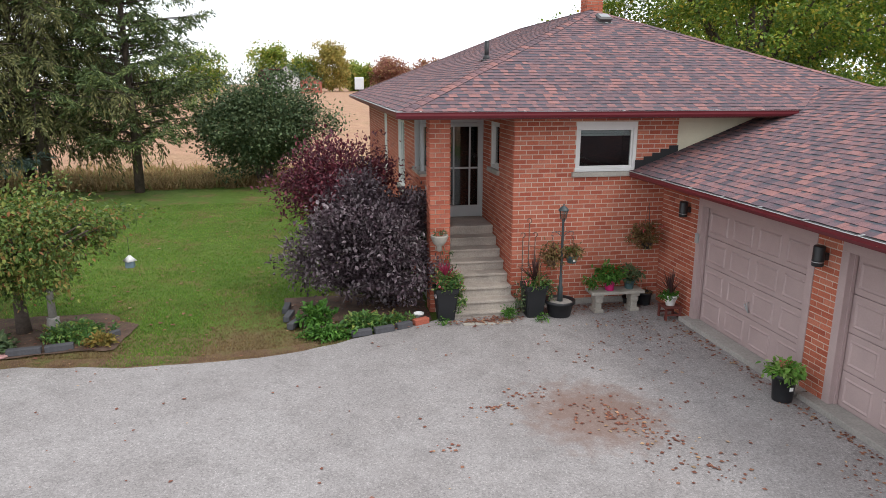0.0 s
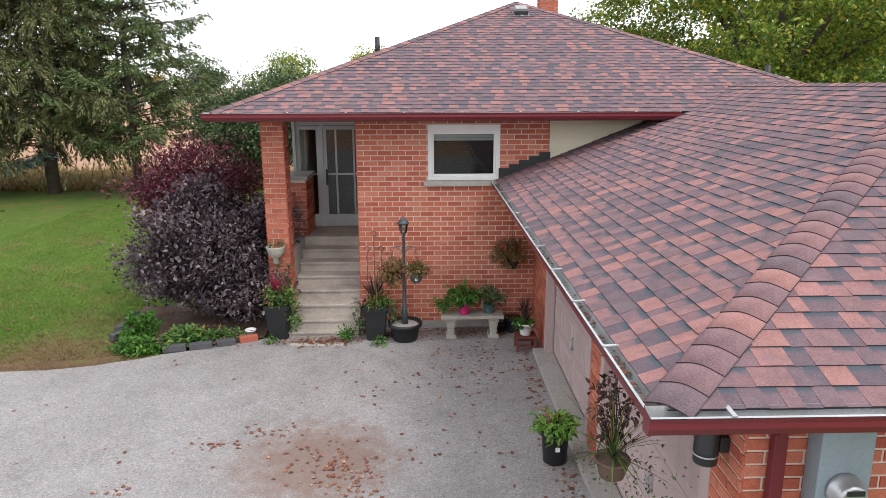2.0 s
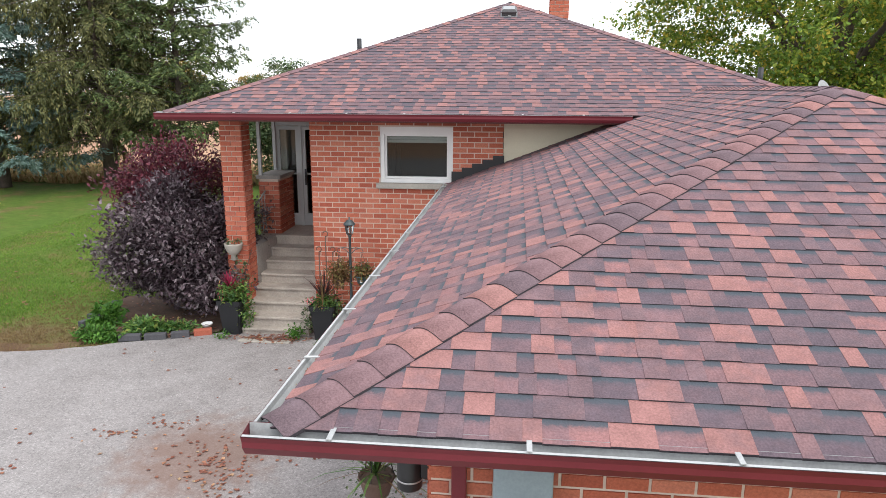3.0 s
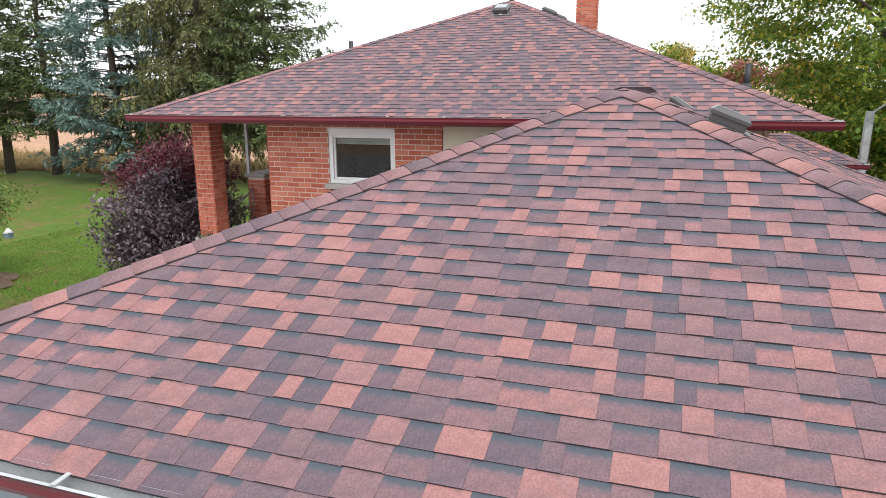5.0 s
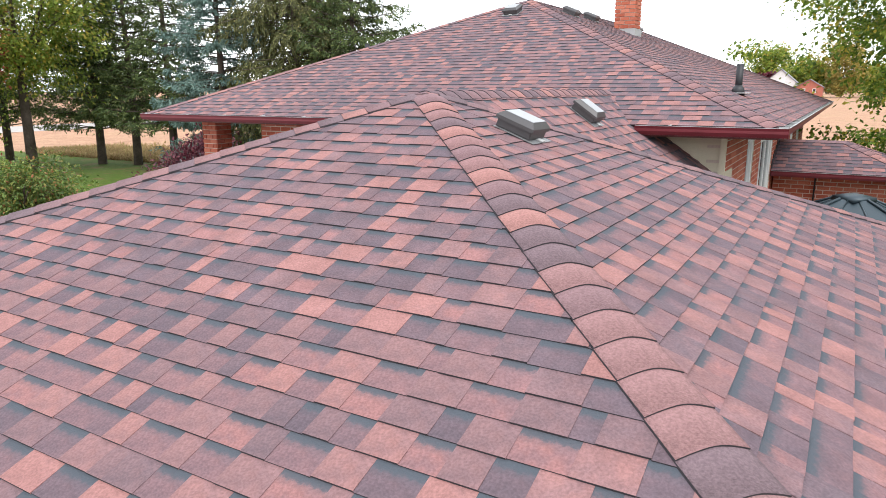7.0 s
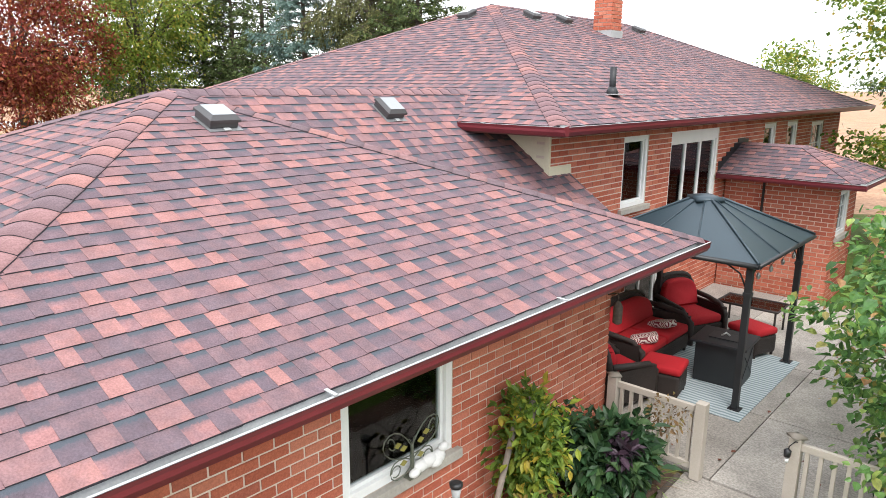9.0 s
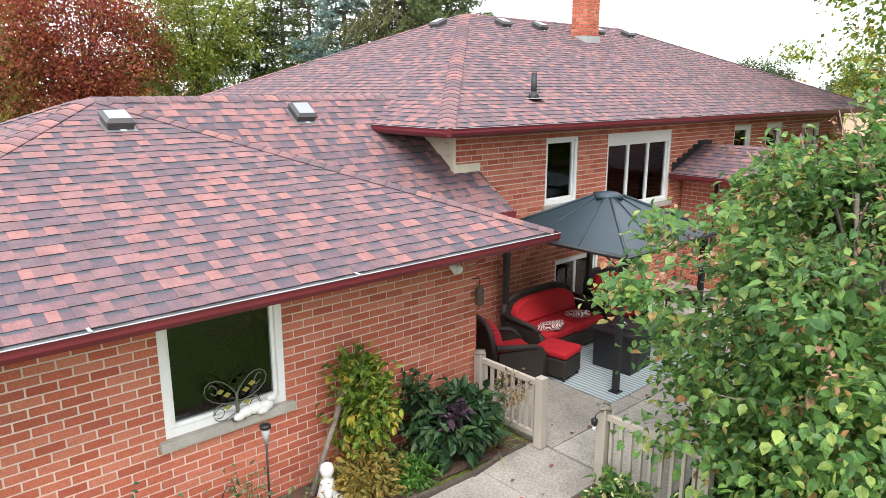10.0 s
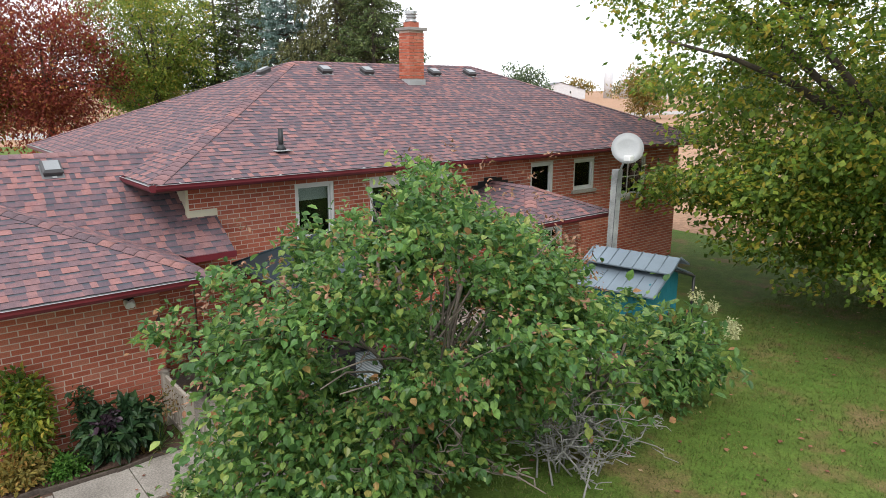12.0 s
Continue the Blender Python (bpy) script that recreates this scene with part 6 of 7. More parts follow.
downspout("downspout", 3.22, -7.95, 0.05, 2.56, "maroon", "maroon metal downspout on the garage wall")

# flood lights and a lantern under the east garage eave
fl = thing("flood_light", (9.61, -1.55, 2.28), "twin white security flood light under the eave", "lamp")
part("mount", box(0.0, 0.05, -0.07, 0.07, -0.03, 0.05, 0.006), M["black"], fl)
for s in (-0.13, 0.1):
    bm = lathe([(0.02, 0), (0.035, 0.03), (0.06, 0.11), (0.055, 0.125)], 16)
    bmesh.ops.transform(bm, matrix=pose(0.05, s * 0.5, -0.02, 115, 0, 60 if s > 0 else 110) , verts=bm.verts)
    part("head", bm, M["white"], fl)
ln = thing("wall_lantern", (9.61, -1.18, 1.9), "rusty metal lantern on a wall bracket", "lantern")
part("bracket", wires([[(0, 0, 0.1), (0.12, 0, 0.14), (0.13, 0, 0.05)]], 0.008), M["bark"], ln)
part("cage", lathe([(0.03, -0.22), (0.055, -0.2), (0.055, -0.02), (0.03, 0.03), (0.01, 0.05)], 8, (0.13, 0, 0)), M["bark"], ln)


# ---- back patio ----
PZ = 0.18
M["slab"] = pieces("patio_concrete", [(0.0, (0.36, 0.325, 0.285, 1)), (0.5, (0.42, 0.385, 0.345, 1)), (1.0, (0.47, 0.43, 0.375, 1))], 0.9, big=1.6, fine=40, contrast=0.32, bump=0.4)


def slabs(name, rects, label, z1=PZ, joint=0.012):
    bm = bmesh.new()
    x0, x1, y0, y1 = min(r[0] for r in rects), max(r[1] for r in rects), min(r[2] for r in rects), max(r[3] for r in rects)
    t = part(name, box(x0 + 0.01, x1 - 0.01, y0 + 0.01, y1 - 0.01, -0.1, z1 - 0.03), M["soil"])
    tagged(t, label, "paving", kind="structure")
    bm.free()
    for a, b, c, d in rects:
        part("slab", box(a + joint / 2, b - joint / 2, c + joint / 2, d - joint / 2, z1 - 0.06, z1 + random.uniform(-0.003, 0.003), 0.006), M["slab"], t)
    return t


slabs("patio", [(HX + 0.02 + 1.45 * i, HX + 0.02 + 1.45 * (i + 1), -1.08 + 1.9 * j, -1.08 + 1.9 * (j + 1)) for i in range(3) for j in range(4)], "large grey concrete patio slabs")
slabs("garden_path", [(10.62 + 0.06 * k, 11.66 + 0.10 * k, -1.09 - 0.95 * (k + 1), -1.09 - 0.95 * k) for k in range(6)], "weathered concrete path slabs", PZ - 0.01)

bm = bmesh.new()
bm.faces.new([bm.verts.new((p.x, p.y, 0.155)) for p in edge_path([(9.58, -7.4), (10.75, -7.2), (10.8, -4.0), (10.5, -2.6), (10.62, -1.2), (9.58, -1.15), (9.58, -7.4)], 0.2, 0.06)])
bmesh.ops.triangulate(bm, faces=bm.faces)
tagged(part("back_bed", bm, M["soil"]), "mulched flower bed along the garage wall", "bed", kind="structure")
for k in range(9):
    ob = part("edging_board", box(-0.24, 0.24, -0.02, 0.02, 0, 0.1, 0.006), M["bark"])
    ob.matrix_world = pose(10.62 + 0.06 * math.sin(k), -1.5 - k * 0.46, 0.12, 0, 0, 90 + 8 * math.sin(k * 1.7))
    tagged(ob, "weathered timber bed edging board", "edging", "timber edging")

# gazebo
M["gazroof"] = surface("slate_blue_metal", (0.035, 0.055, 0.068), 0.42, metal=0.3, contrast=0.12, bump=0.02)
gz = thing("gazebo", (9.44, 1.83, PZ), "hardtop gazebo with a slate-blue metal roof on black posts", "gazebo")
RX, RY, ZE2, ZT = 1.19, 1.21, 1.98, 2.52
for k, (sx, sy) in enumerate(((1, -1), (1, 1), (-1, 1), (-1, -1))):
    px, py = sx * 1.06, sy * 1.08
    post = part("post", box(px - 0.04, px + 0.04, py - 0.04, py + 0.04, 0.02, ZE2 - 0.02, 0.006), M["black"], gz)
    part("foot", box(px - 0.075, px + 0.075, py - 0.075, py + 0.075, 0.012, 0.03, 0.004), M["black"], post)
    part("collar", box(px - 0.05, px + 0.05, py - 0.05, py + 0.05, 1.55, 1.6, 0.004), M["black"], post)
    part("brace", wires([[(px, py - sy * 0.02, 1.62), (px, py - sy * 0.12, 1.82), (px, py - sy * 0.32, 1.93)], [(px - sx * 0.02, py, 1.62), (px - sx * 0.12, py, 1.82), (px - sx * 0.32, py, 1.93)]], 0.012), M["black"], post)
cs = [(RX, -RY), (RX, RY), (-RX, RY), (-RX, -RY)]
tp = 0.14
for k in range(4):
    (ax, ay), (bx, by) = cs[k], cs[(k + 1) % 4]
    q = [(ax, ay, ZE2), (bx, by, ZE2), (bx * tp, by * tp, ZT), (ax * tp, ay * tp, ZT)]
    bm = bmesh.new()
    prism(bm, q, (0, 0, 0.018))
    pan = part("roof_panel", bm, M["gazroof"], gz)
    part("hip_rib", wires([[(ax, ay, ZE2 + 0.03), (ax * tp, ay * tp, ZT + 0.03)]], 0.02, 5), M["gazroof"], pan)
    for f in (0.33, 0.67):
        lo_, hi_ = Vector(q[0]).lerp(Vector(q[1]), f), Vector(q[3]).lerp(Vector(q[2]), f)
        part("seam", wires([[lo_ + Vector((0, 0, 0.025)), hi_ + Vector((0, 0, 0.025))]], 0.011, 5), M["gazroof"], pan)
    part("eave_beam", wires([[(ax, ay, ZE2 - 0.01), (bx, by, ZE2 - 0.01)]], 0.035, 4), M["black"], gz)
part("roof_cap", lathe([(0.28, ZT - 0.01), (0.27, ZT + 0.05), (0.1, ZT + 0.085)], 4), M["gazroof"], gz)
sl = thing("string_lights", (10.5, 1.83, 2.0), "string of small clear bulbs under the gazebo eave", "lights")
part("cable", wires([[(0, -1.0 + 0.25 * k, 0.03 - 0.05 * (k % 2)) for k in range(9)]], 0.004), M["black"], sl)
for k in range(1, 8, 2):
    part("bulb", lathe([(0.012, 0), (0.03, -0.05), (0.012, -0.09)], 10, (0, -1.0 + 0.25 * k, -0.03)), M["flue"], sl)


def striped_rug():
    m, n, l, b = nodes_of("striped_rug")
    tc, wv = n.new("ShaderNodeTexCoord"), n.new("ShaderNodeTexWave")
    wv.bands_direction = "Y"
    wv.inputs["Scale"].default_value, wv.inputs["Distortion"].default_value, wv.inputs["Detail"].default_value = 4.3, 2.5, 4
    l.new(tc.outputs["Object"], wv.inputs["Vector"])
    r = ramp(n, [(0.2, (0.19, 0.245, 0.26, 1)), (0.5, (0.31, 0.37, 0.385, 1)), (0.8, (0.43, 0.475, 0.48, 1))])
    l.new(wv.outputs[0], r.inputs[0]), l.new(r.outputs[0], b.inputs["Base Color"])
    b.inputs["Roughness"].default_value = 0.95
    return m


rug = tagged(part("outdoor_rug", box(-1.12, 1.12, -1.3, 1.3, 0, 0.012, 0.003), striped_rug()), "blue-grey striped outdoor rug on the patio", "rug")
rug.matrix_world = pose(9.55, 1.72, PZ + 0.004)


def cushion(x0, x1, y0, y1, z0, z1, r=0.05):
    bm = box(x0, x1, y0, y1, z0, z1)
    bmesh.ops.bevel(bm, geom=list(bm.edges), offset=r, segments=3, affect="EDGES", profile=0.6)
    for f in bm.faces:
        f.smooth = True
    return bm


def seat_unit(name, at, turn, width, label, seats=1, tall=1.0):
    """A wicker armchair or sofa facing local +x, with a round back and red cushions."""
    t = thing(name, at, label, "chair" if seats == 1 else "sofa")
    t.matrix_world = pose(*at, 0, 0, turn)
    w = width / 2
    part("base", box(-0.36, 0.36, -w + 0.06, w - 0.06, 0.06, 0.30, 0.03), M["wicker"], t)
    for sx in (-0.32, 0.32):
        for sy in (-w + 0.1, w - 0.1):
            part("leg", lathe([(0.025, 0.0), (0.03, 0.07)], 8, (sx, sy, 0)), M["wicker"], t)
    pr = []
    for k in range(13):
        # a flattened arch from arm to arm
        a = math.pi * (1 - k / 12)
        c, sn = math.cos(a), math.sin(a)
        pr.append((w * math.copysign(abs(c) ** 0.6, c), 0.48 + 0.47 * tall * sn ** 0.6))

    def lean(z):
        return -0.42 - (z - 0.25) * 0.16

    back = bmesh.new()
    prism(back, [(lean(z), y, z) for y, z in pr + [(w * 0.9, 0.25), (-w * 0.9, 0.25)]][::-1], (0.07, 0, 0))
    part("back_frame", back, M["wicker"], t)
    part("back_rim", wires([[(lean(z) + 0.04, y, z) for y, z in pr]], 0.045, 8), M["wicker"], t)
    for s in (-1, 1):
        arm = wires([[(-0.40, s * w, 0.62), (-0.1, s * (w + 0.02), 0.60), (0.22, s * w, 0.56), (0.37, s * (w - 0.02), 0.44), (0.38, s * (w - 0.03), 0.08)]], 0.045, 8)
        add_box(arm, -0.36, 0.34, s * w - 0.03, s * w + 0.03, 0.1, 0.54)
        part("arm", arm, M["wicker"], t)
    cw = (width - 0.16) / seats
    for k in range(seats):
        a = -w + 0.08 + k * cw
        part("seat_cushion", cushion(-0.3, 0.36, a + 0.005, a + cw - 0.005, 0.30, 0.44), M["red"], t, "plump red seat cushion")
    bc = bmesh.new()
    prism(bc, [(lean(z) + 0.09, y * 0.88, 0.44 + (z - 0.44) * 0.90) for y, z in pr + [(w, 0.44), (-w, 0.44)]][::-1], (0.14, 0, 0))
    bmesh.ops.bevel(bc, geom=list(bc.edges), offset=0.04, segments=3, affect="EDGES", profile=0.6)
    for f in bc.faces:
        f.smooth = True
    part("back_cushion", bc, M["red"], t, "plump round-topped red back cushion")
    return t


def ottoman(at, turn, label):
    t = thing("ottoman", at, label, "ottoman")
    t.matrix_world = pose(*at, 0, 0, turn)
    part("base", box(-0.27, 0.27, -0.24, 0.24, 0.05, 0.34, 0.04), M["wicker"], t)
    for sx in (-0.23, 0.23):
        for sy in (-0.2, 0.2):
            part("leg", lathe([(0.022, 0.0), (0.025, 0.06)], 8, (sx, sy, 0)), M["wicker"], t)
    part("cushion", cushion(-0.28, 0.28, -0.25, 0.25, 0.34, 0.45), M["red"], t, "red top cushion")
    return t


RZ = PZ + 0.017
seat_unit("wicker_sofa", (8.84, 1.52, RZ), 0, 1.72, "dark wicker two-seat sofa with red cushions", 2, 0.85)
seat_unit("wicker_armchair", (9.12, 0.05, PZ + 0.004), 70, 0.78, "dark wicker armchair with red cushions by the garage wall")
seat_unit("wicker_armchair", (8.92, 3.05, PZ + 0.004), -25, 0.82, "dark wicker armchair with red cushions by the house wall")
ottoman((9.56, 0.62, RZ), 10, "wicker footstool with a red cushion before the chair")
ottoman((9.95, 2.95, RZ), -20, "wicker footstool with a red cushion past the fire table")


def pillow_mat():
    m, n, l, b = nodes_of("patterned_cloth")
    tc, ck = n.new("ShaderNodeTexCoord"), n.new("ShaderNodeTexWave")
    ck.wave_type, ck.rings_direction = "RINGS", "SPHERICAL"
    ck.inputs["Scale"].default_value, ck.inputs["Distortion"].default_value = 14, 6
    l.new(tc.outputs["Object"], ck.inputs["Vector"])
    r = ramp(n, [(0.45, (0.16, 0.02, 0.03, 1)), (0.55, (0.6, 0.52, 0.48, 1))])
    l.new(ck.outputs[0], r.inputs[0]), l.new(r.outputs[0], b.inputs["Base Color"])
    b.inputs["Roughness"].default_value = 0.9
    return m


M["pillow"] = pillow_mat()
for x, y, a in ((9.04, 1.10, 25), (8.95, 1.88, -15)):
    ob = tagged(part("throw_pillow", cushion(-0.2, 0.2, -0.13, 0.13, 0.0, 0.11, 0.05), M["pillow"]), "red and white patterned pillow lying on the sofa", "pillow", "sofa pillows")
    ob.matrix_world = pose(x, y, RZ + 0.435, 0, -16, a)

fp = thing("fire_table", (10.0, 1.62, RZ), "square black fire table with a lidded top", "table")
fp.matrix_world = pose(10.0, 1.62, RZ, 0, 0, 4)
part("body", box(-0.32, 0.32, -0.30, 0.30, 0.0, 0.58, 0.012), M["black"], fp)
part("top", box(-0.38, 0.38, -0.36, 0.36, 0.58, 0.62, 0.008), M["blackplastic"], fp)
part("burner_lid", box(-0.2, 0.2, -0.14, 0.14, 0.622, 0.635, 0.004), M["black"], fp)
part("panel_cross", wires([[(0.325, -0.26, 0.08), (0.325, 0.26, 0.52)], [(0.325, 0.26, 0.08), (0.325, -0.26, 0.52)]], 0.006, 4), M["blackplastic"], fp)
part("ornament", tube(bmesh.new(), [(-0.05, -0.03, 0.64), (0.0, 0.02, 0.68), (0.05, 0.03, 0.64)], 0.014), M["flue"], fp, "small metal ornament")
ct = thing("glass_table", (9.55, 4.15, PZ + 0.003), "low dark metal patio table with a glass top", "table")
part("rim", wires([[(-0.5, -0.3, 0.45), (0.5, -0.3, 0.45), (0.5, 0.3, 0.45), (-0.5, 0.3, 0.45), (-0.5, -0.3, 0.45)]], 0.022, 6), M["wicker"], ct)
part("glass_top", box(-0.49, 0.49, -0.29, 0.29, 0.448, 0.456), M["glass"], ct, "clear glass top")
for sx in (-0.46, 0.46):
    for sy in (-0.26, 0.26):
        part("leg", wires([[(sx, sy, 0), (sx, sy, 0.45)]], 0.02, 6), M["wicker"], ct)

# fences
M["fence"] = surface("beige_vinyl", (0.44, 0.39, 0.33), 0.55, contrast=0.12, bump=0.03)


def fence(at, turn, length, label, n, h=0.88):
    t = thing("fence", at, label, "fence", "patio fences")
    t.matrix_world = pose(*at, 0, 0, turn)
    for x in (0.0, length):
        po = part("post", box(x - 0.055, x + 0.055, -0.055, 0.055, 0, h, 0.006), M["fence"], t)
        part("post_cap", lathe([(0.095, h), (0.095, h + 0.015), (0.02, h + 0.045)], 4), M["fence"], po)
    for z in (0.1, h - 0.12):
        part("rail", box(0.05, length - 0.05, -0.025, 0.025, z, z + 0.07, 0.006), M["fence"], t)
    for k in range(n):
        x = 0.05 + (length - 0.1) * (k + 0.5) / n
        part("picket", box(x - 0.018, x + 0.018, -0.018, 0.018, 0.17, h - 0.12), M["fence"], t)
    return t


fence((9.75, -1.17, PZ), 0, 1.02, "short beige vinyl picket fence at the garage corner", 8)
fence((11.71, -1.27, PZ), 0, 1.15, "short beige vinyl picket fence beside the tree", 9)
sp = thing("spot_light", (11.74, -1.32, 1.02), "small hooked solar light on the fence post", "lamp")
part("arm", wires([[(0, 0.03, 0), (-0.02, -0.04, 0.03), (-0.06, -0.06, -0.02), (-0.07, -0.06, -0.1)]], 0.006), M["black"], sp)
part("lamp_head", lathe([(0.03, -0.1), (0.035, -0.04), (0.01, -0.02)], 12, (-0.07, -0.06, -0.03)), M["black"], sp)
part("bulb", lathe([(0.018, -0.17), (0.02, -0.13)], 10, (-0.07, -0.06, -0.02)), M["white"], sp)

# plants along the garage wall
cv = thing("climbing_vine", (9.95, -3.12, 0.15), "yellow-green climber smothering a timber frame", "plant")
part("frame_pole", wires([[(0.0, -0.65, 0.1), (-0.1, -0.05, 1.3)], [(0.1, 0.1, 0), (0.0, 0.0, 1.4)]], 0.03, 6), M["barkgrey"], cv)
tuft("leaf_mass", cv, 161, (0.0, 0.05, 0.9), (0.26, 0.3, 0.75), 150, 16, 0.10, "maple", 0.08)
tuft("lower_leaf_mass", cv, 162, (0.2, -0.15, 0.2), (0.45, 0.42, 0.28), 80, 14, 0.085, "yellow", 0.08, "yellowing lower growth")
pe = thing("peony_clump", (10.15, -2.0, 0.15), "dark green leafy perennial clump with purple centre", "plant")
M["deepgreen"] = leafy("deep_green_leaf", [(0.0, (0.02, 0.055, 0.022, 1)), (0.6, (0.04, 0.095, 0.035, 1)), (1.0, (0.085, 0.15, 0.05, 1))], 0.45, 0.15)
tuft("leaf_mass", pe, 163, (0, 0, 0.42), (0.5, 0.62, 0.4), 130, 12, 0.17, "deepgreen", 0.09)
M["plum"] = leafy("plum_black_leaf", [(0.0, (0.02, 0.012, 0.018, 1)), (1.0, (0.07, 0.04, 0.06, 1))], 0.45, 0.1)
tuft("purple_leaf_mass", pe, 164, (0.22, -0.2, 0.62), (0.15, 0.16, 0.12), 14, 10, 0.12, "plum", 0.05, "blackish purple central leaves")
tuft("tall_shoot", pe, 165, (-0.3, -0.35, 0.8), (0.15, 0.15, 0.35), 16, 9, 0.1, "deepgreen", 0.06)
t = groundcover(10.25, -2.75, 0.4, 0.35, 0.28, "bright", "low bright green groundcover in the bed", 166, 90, 0.06)
t.location.z = 0.15
dy = thing("daylily_clump", (10.4, -1.55, 0.15), "clump of daylily straps with dry orange leaves", "plant")
blades("strap_leaf", 60, 0.6, 0.022, M["green"], dy, 167, (0, 0, 0), 0.6, 0.55)
blades("dry_leaf", 26, 0.5, 0.018, M["dry"], dy, 168, (0.0, -0.2, 0), 0.9, 0.5, "dry orange straps")
tuft("seed_head", dy, 169, (0.1, 0.2, 0.75), (0.25, 0.25, 0.3), 26, 6, 0.05, "dry", 0.06, "brown seed heads")
for k, (x, y, s) in enumerate(((9.98, -4.45, 1.0), (10.2, -4.9, 0.8), (10.05, -5.5, 1.1), (10.4, -5.9, 0.9), (10.2, -4.05, 0.5))):
    dp = thing("dry_perennial", (x, y, 0.15), "thin dry perennial stems with seed heads", "plant", "dry perennials")
    blades("stem", 40, 0.75 * s, 0.008, M["dry"], dp, 170 + k, (0, 0, 0), 0.35, 0.1)
    blades("straw", 90, 0.38 * s, 0.012, M["dry"], dp, 180 + k, (0, 0, 0), 1.0, 0.7, "collapsed straw leaves")
    tuft("leaf_mass", dp, 190 + k, (0, 0, 0.45 * s), (0.28, 0.28, 0.35 * s), 16, 5, 0.06, "lilac", 0.06)

# ornaments by the window
M["plaster"] = surface("white_plaster", (0.72, 0.71, 0.68), 0.7, contrast=0.12, fine=40)
bm = lathe([(0.11, 0), (0.12, 0.05), (0.10, 0.12), (0.08, 0.2), (0.06, 0.26), (0.04, 0.28), (0.065, 0.32), (0.075, 0.37), (0.06, 0.42), (0.02, 0.44)], 18)
lathe([(0.03, 0.1), (0.045, 0.13), (0.04, 0.2), (0.01, 0.22)], 10, (0.09, -0.05, 0), bm)
lathe([(0.03, 0.0), (0.05, 0.02), (0.04, 0.1), (0.01, 0.11)], 10, (0.1, 0.07, 0), bm)
ob = tagged(part("garden_statue", bm, M["plaster"]), "small white seated plaster statue in the bed", "statue")
ob.location = (10.02, -3.62, 0.15)
bf = thing("butterfly_ornament", (9.66, -4.36, 1.19), "scrolled metal butterfly ornament on the sill", "ornament")
bf.scale = (0.8, 0.8, 0.8)
M["verdigris"] = surface("aged_green_metal", (0.16, 0.17, 0.13), 0.5, metal=0.4, contrast=0.3)
M["wingglass"] = surface("yellow_wing_glass", (0.30, 0.27, 0.06), 0.3)


def wing(s):
    out = []
    for base, ln_, wd, ang in ((0.26, 0.46, 0.12, 0.62), (0.16, 0.3, 0.1, -0.05)):
        c, sn = math.cos(ang), math.sin(ang)
        loop_ = []
        for k in range(15):
            a = 2 * math.pi * k / 14
            u, v = ln_ * 0.5 * (1 - math.cos(a)), wd * math.sin(a) * (1 - 0.3 * math.cos(a))
            loop_.append((0.0, s * (u * c - v * sn), base + u * sn + v * c))
        out.append(loop_)
        curl = [(0.0, s * ((ln_ * 0.75 + 0.06 * math.cos(t)) * c), base + (ln_ * 0.75 + 0.06 * math.cos(t)) * sn + 0.06 * math.sin(t)) for t in [0.6 * i for i in range(10)]]
        out.append(curl)
    return out


for s in (-1, 1):
    wg = part("wing", wires(wing(s), 0.007, 5), M["verdigris"], bf)
    for yy, zz in ((0.12, 0.36), (0.2, 0.42), (0.12, 0.2)):
        pl = bmesh.new()
        prism(pl, [(0.0, s * yy - 0.05, zz), (0.0, s * yy, zz + 0.035), (0.0, s * yy + 0.05, zz), (0.0, s * yy, zz - 0.035)], (0.006, 0, 0))
        part("wing_inlay", pl, M["wingglass"], wg, "yellow-green glass inlay")
part("body", lathe([(0.01, 0.0), (0.02, 0.05), (0.025, 0.2), (0.015, 0.3), (0.022, 0.33), (0.005, 0.36)], 10), M["verdigris"], bf)
part("antenna", wires([[(0, 0, 0.35), (0, -0.03, 0.42), (0, -0.08, 0.44)], [(0, 0, 0.35), (0, 0.03, 0.42), (0, 0.08, 0.44)]], 0.004), M["verdigris"], bf)
part("stand", box(-0.05, 0.05, -0.08, 0.08, 0.0, 0.02, 0.004), M["verdigris"], bf)
bm = bmesh.new()
for x, y, z, r in ((0.02, -0.1, 0.06, 0.07), (0.02, 0.0, 0.07, 0.08), (0.02, 0.1, 0.06, 0.08), (0.03, 0.17, 0.13, 0.05), (0.04, -0.18, 0.04, 0.05), (0.05, 0.06, 0.04, 0.06)):
    bmesh.ops.create_icosphere(bm, subdivisions=2, radius=r, matrix=Matrix.Translation((x, y, z)) @ Matrix.Diagonal((0.7, 1.2, 0.8, 1)))
for f in bm.faces:
    f.smooth = True
ob = tagged(part("sleeping_figurine", bm, M["plaster"]), "white reclining plaster figurine on the window sill", "figurine")
ob.location = (9.65, -4.18, 1.19)


def torch_light(x, y, h, label):
    t = thing("solar_torch", (x, y, 0.15), label, "lamp", "solar torches")
    part("stake", wires([[(0, 0, 0), (0.01, 0, h)]], 0.011), M["black"], t)
    part("lens", lathe([(0.02, h), (0.045, h + 0.16)], 12, (0.01, 0, 0)), M["ventgrey"], t)
    part("cap", lathe([(0.052, h + 0.16), (0.055, h + 0.19), (0.03, h + 0.2)], 12, (0.01, 0, 0)), M["black"], t)
    return t


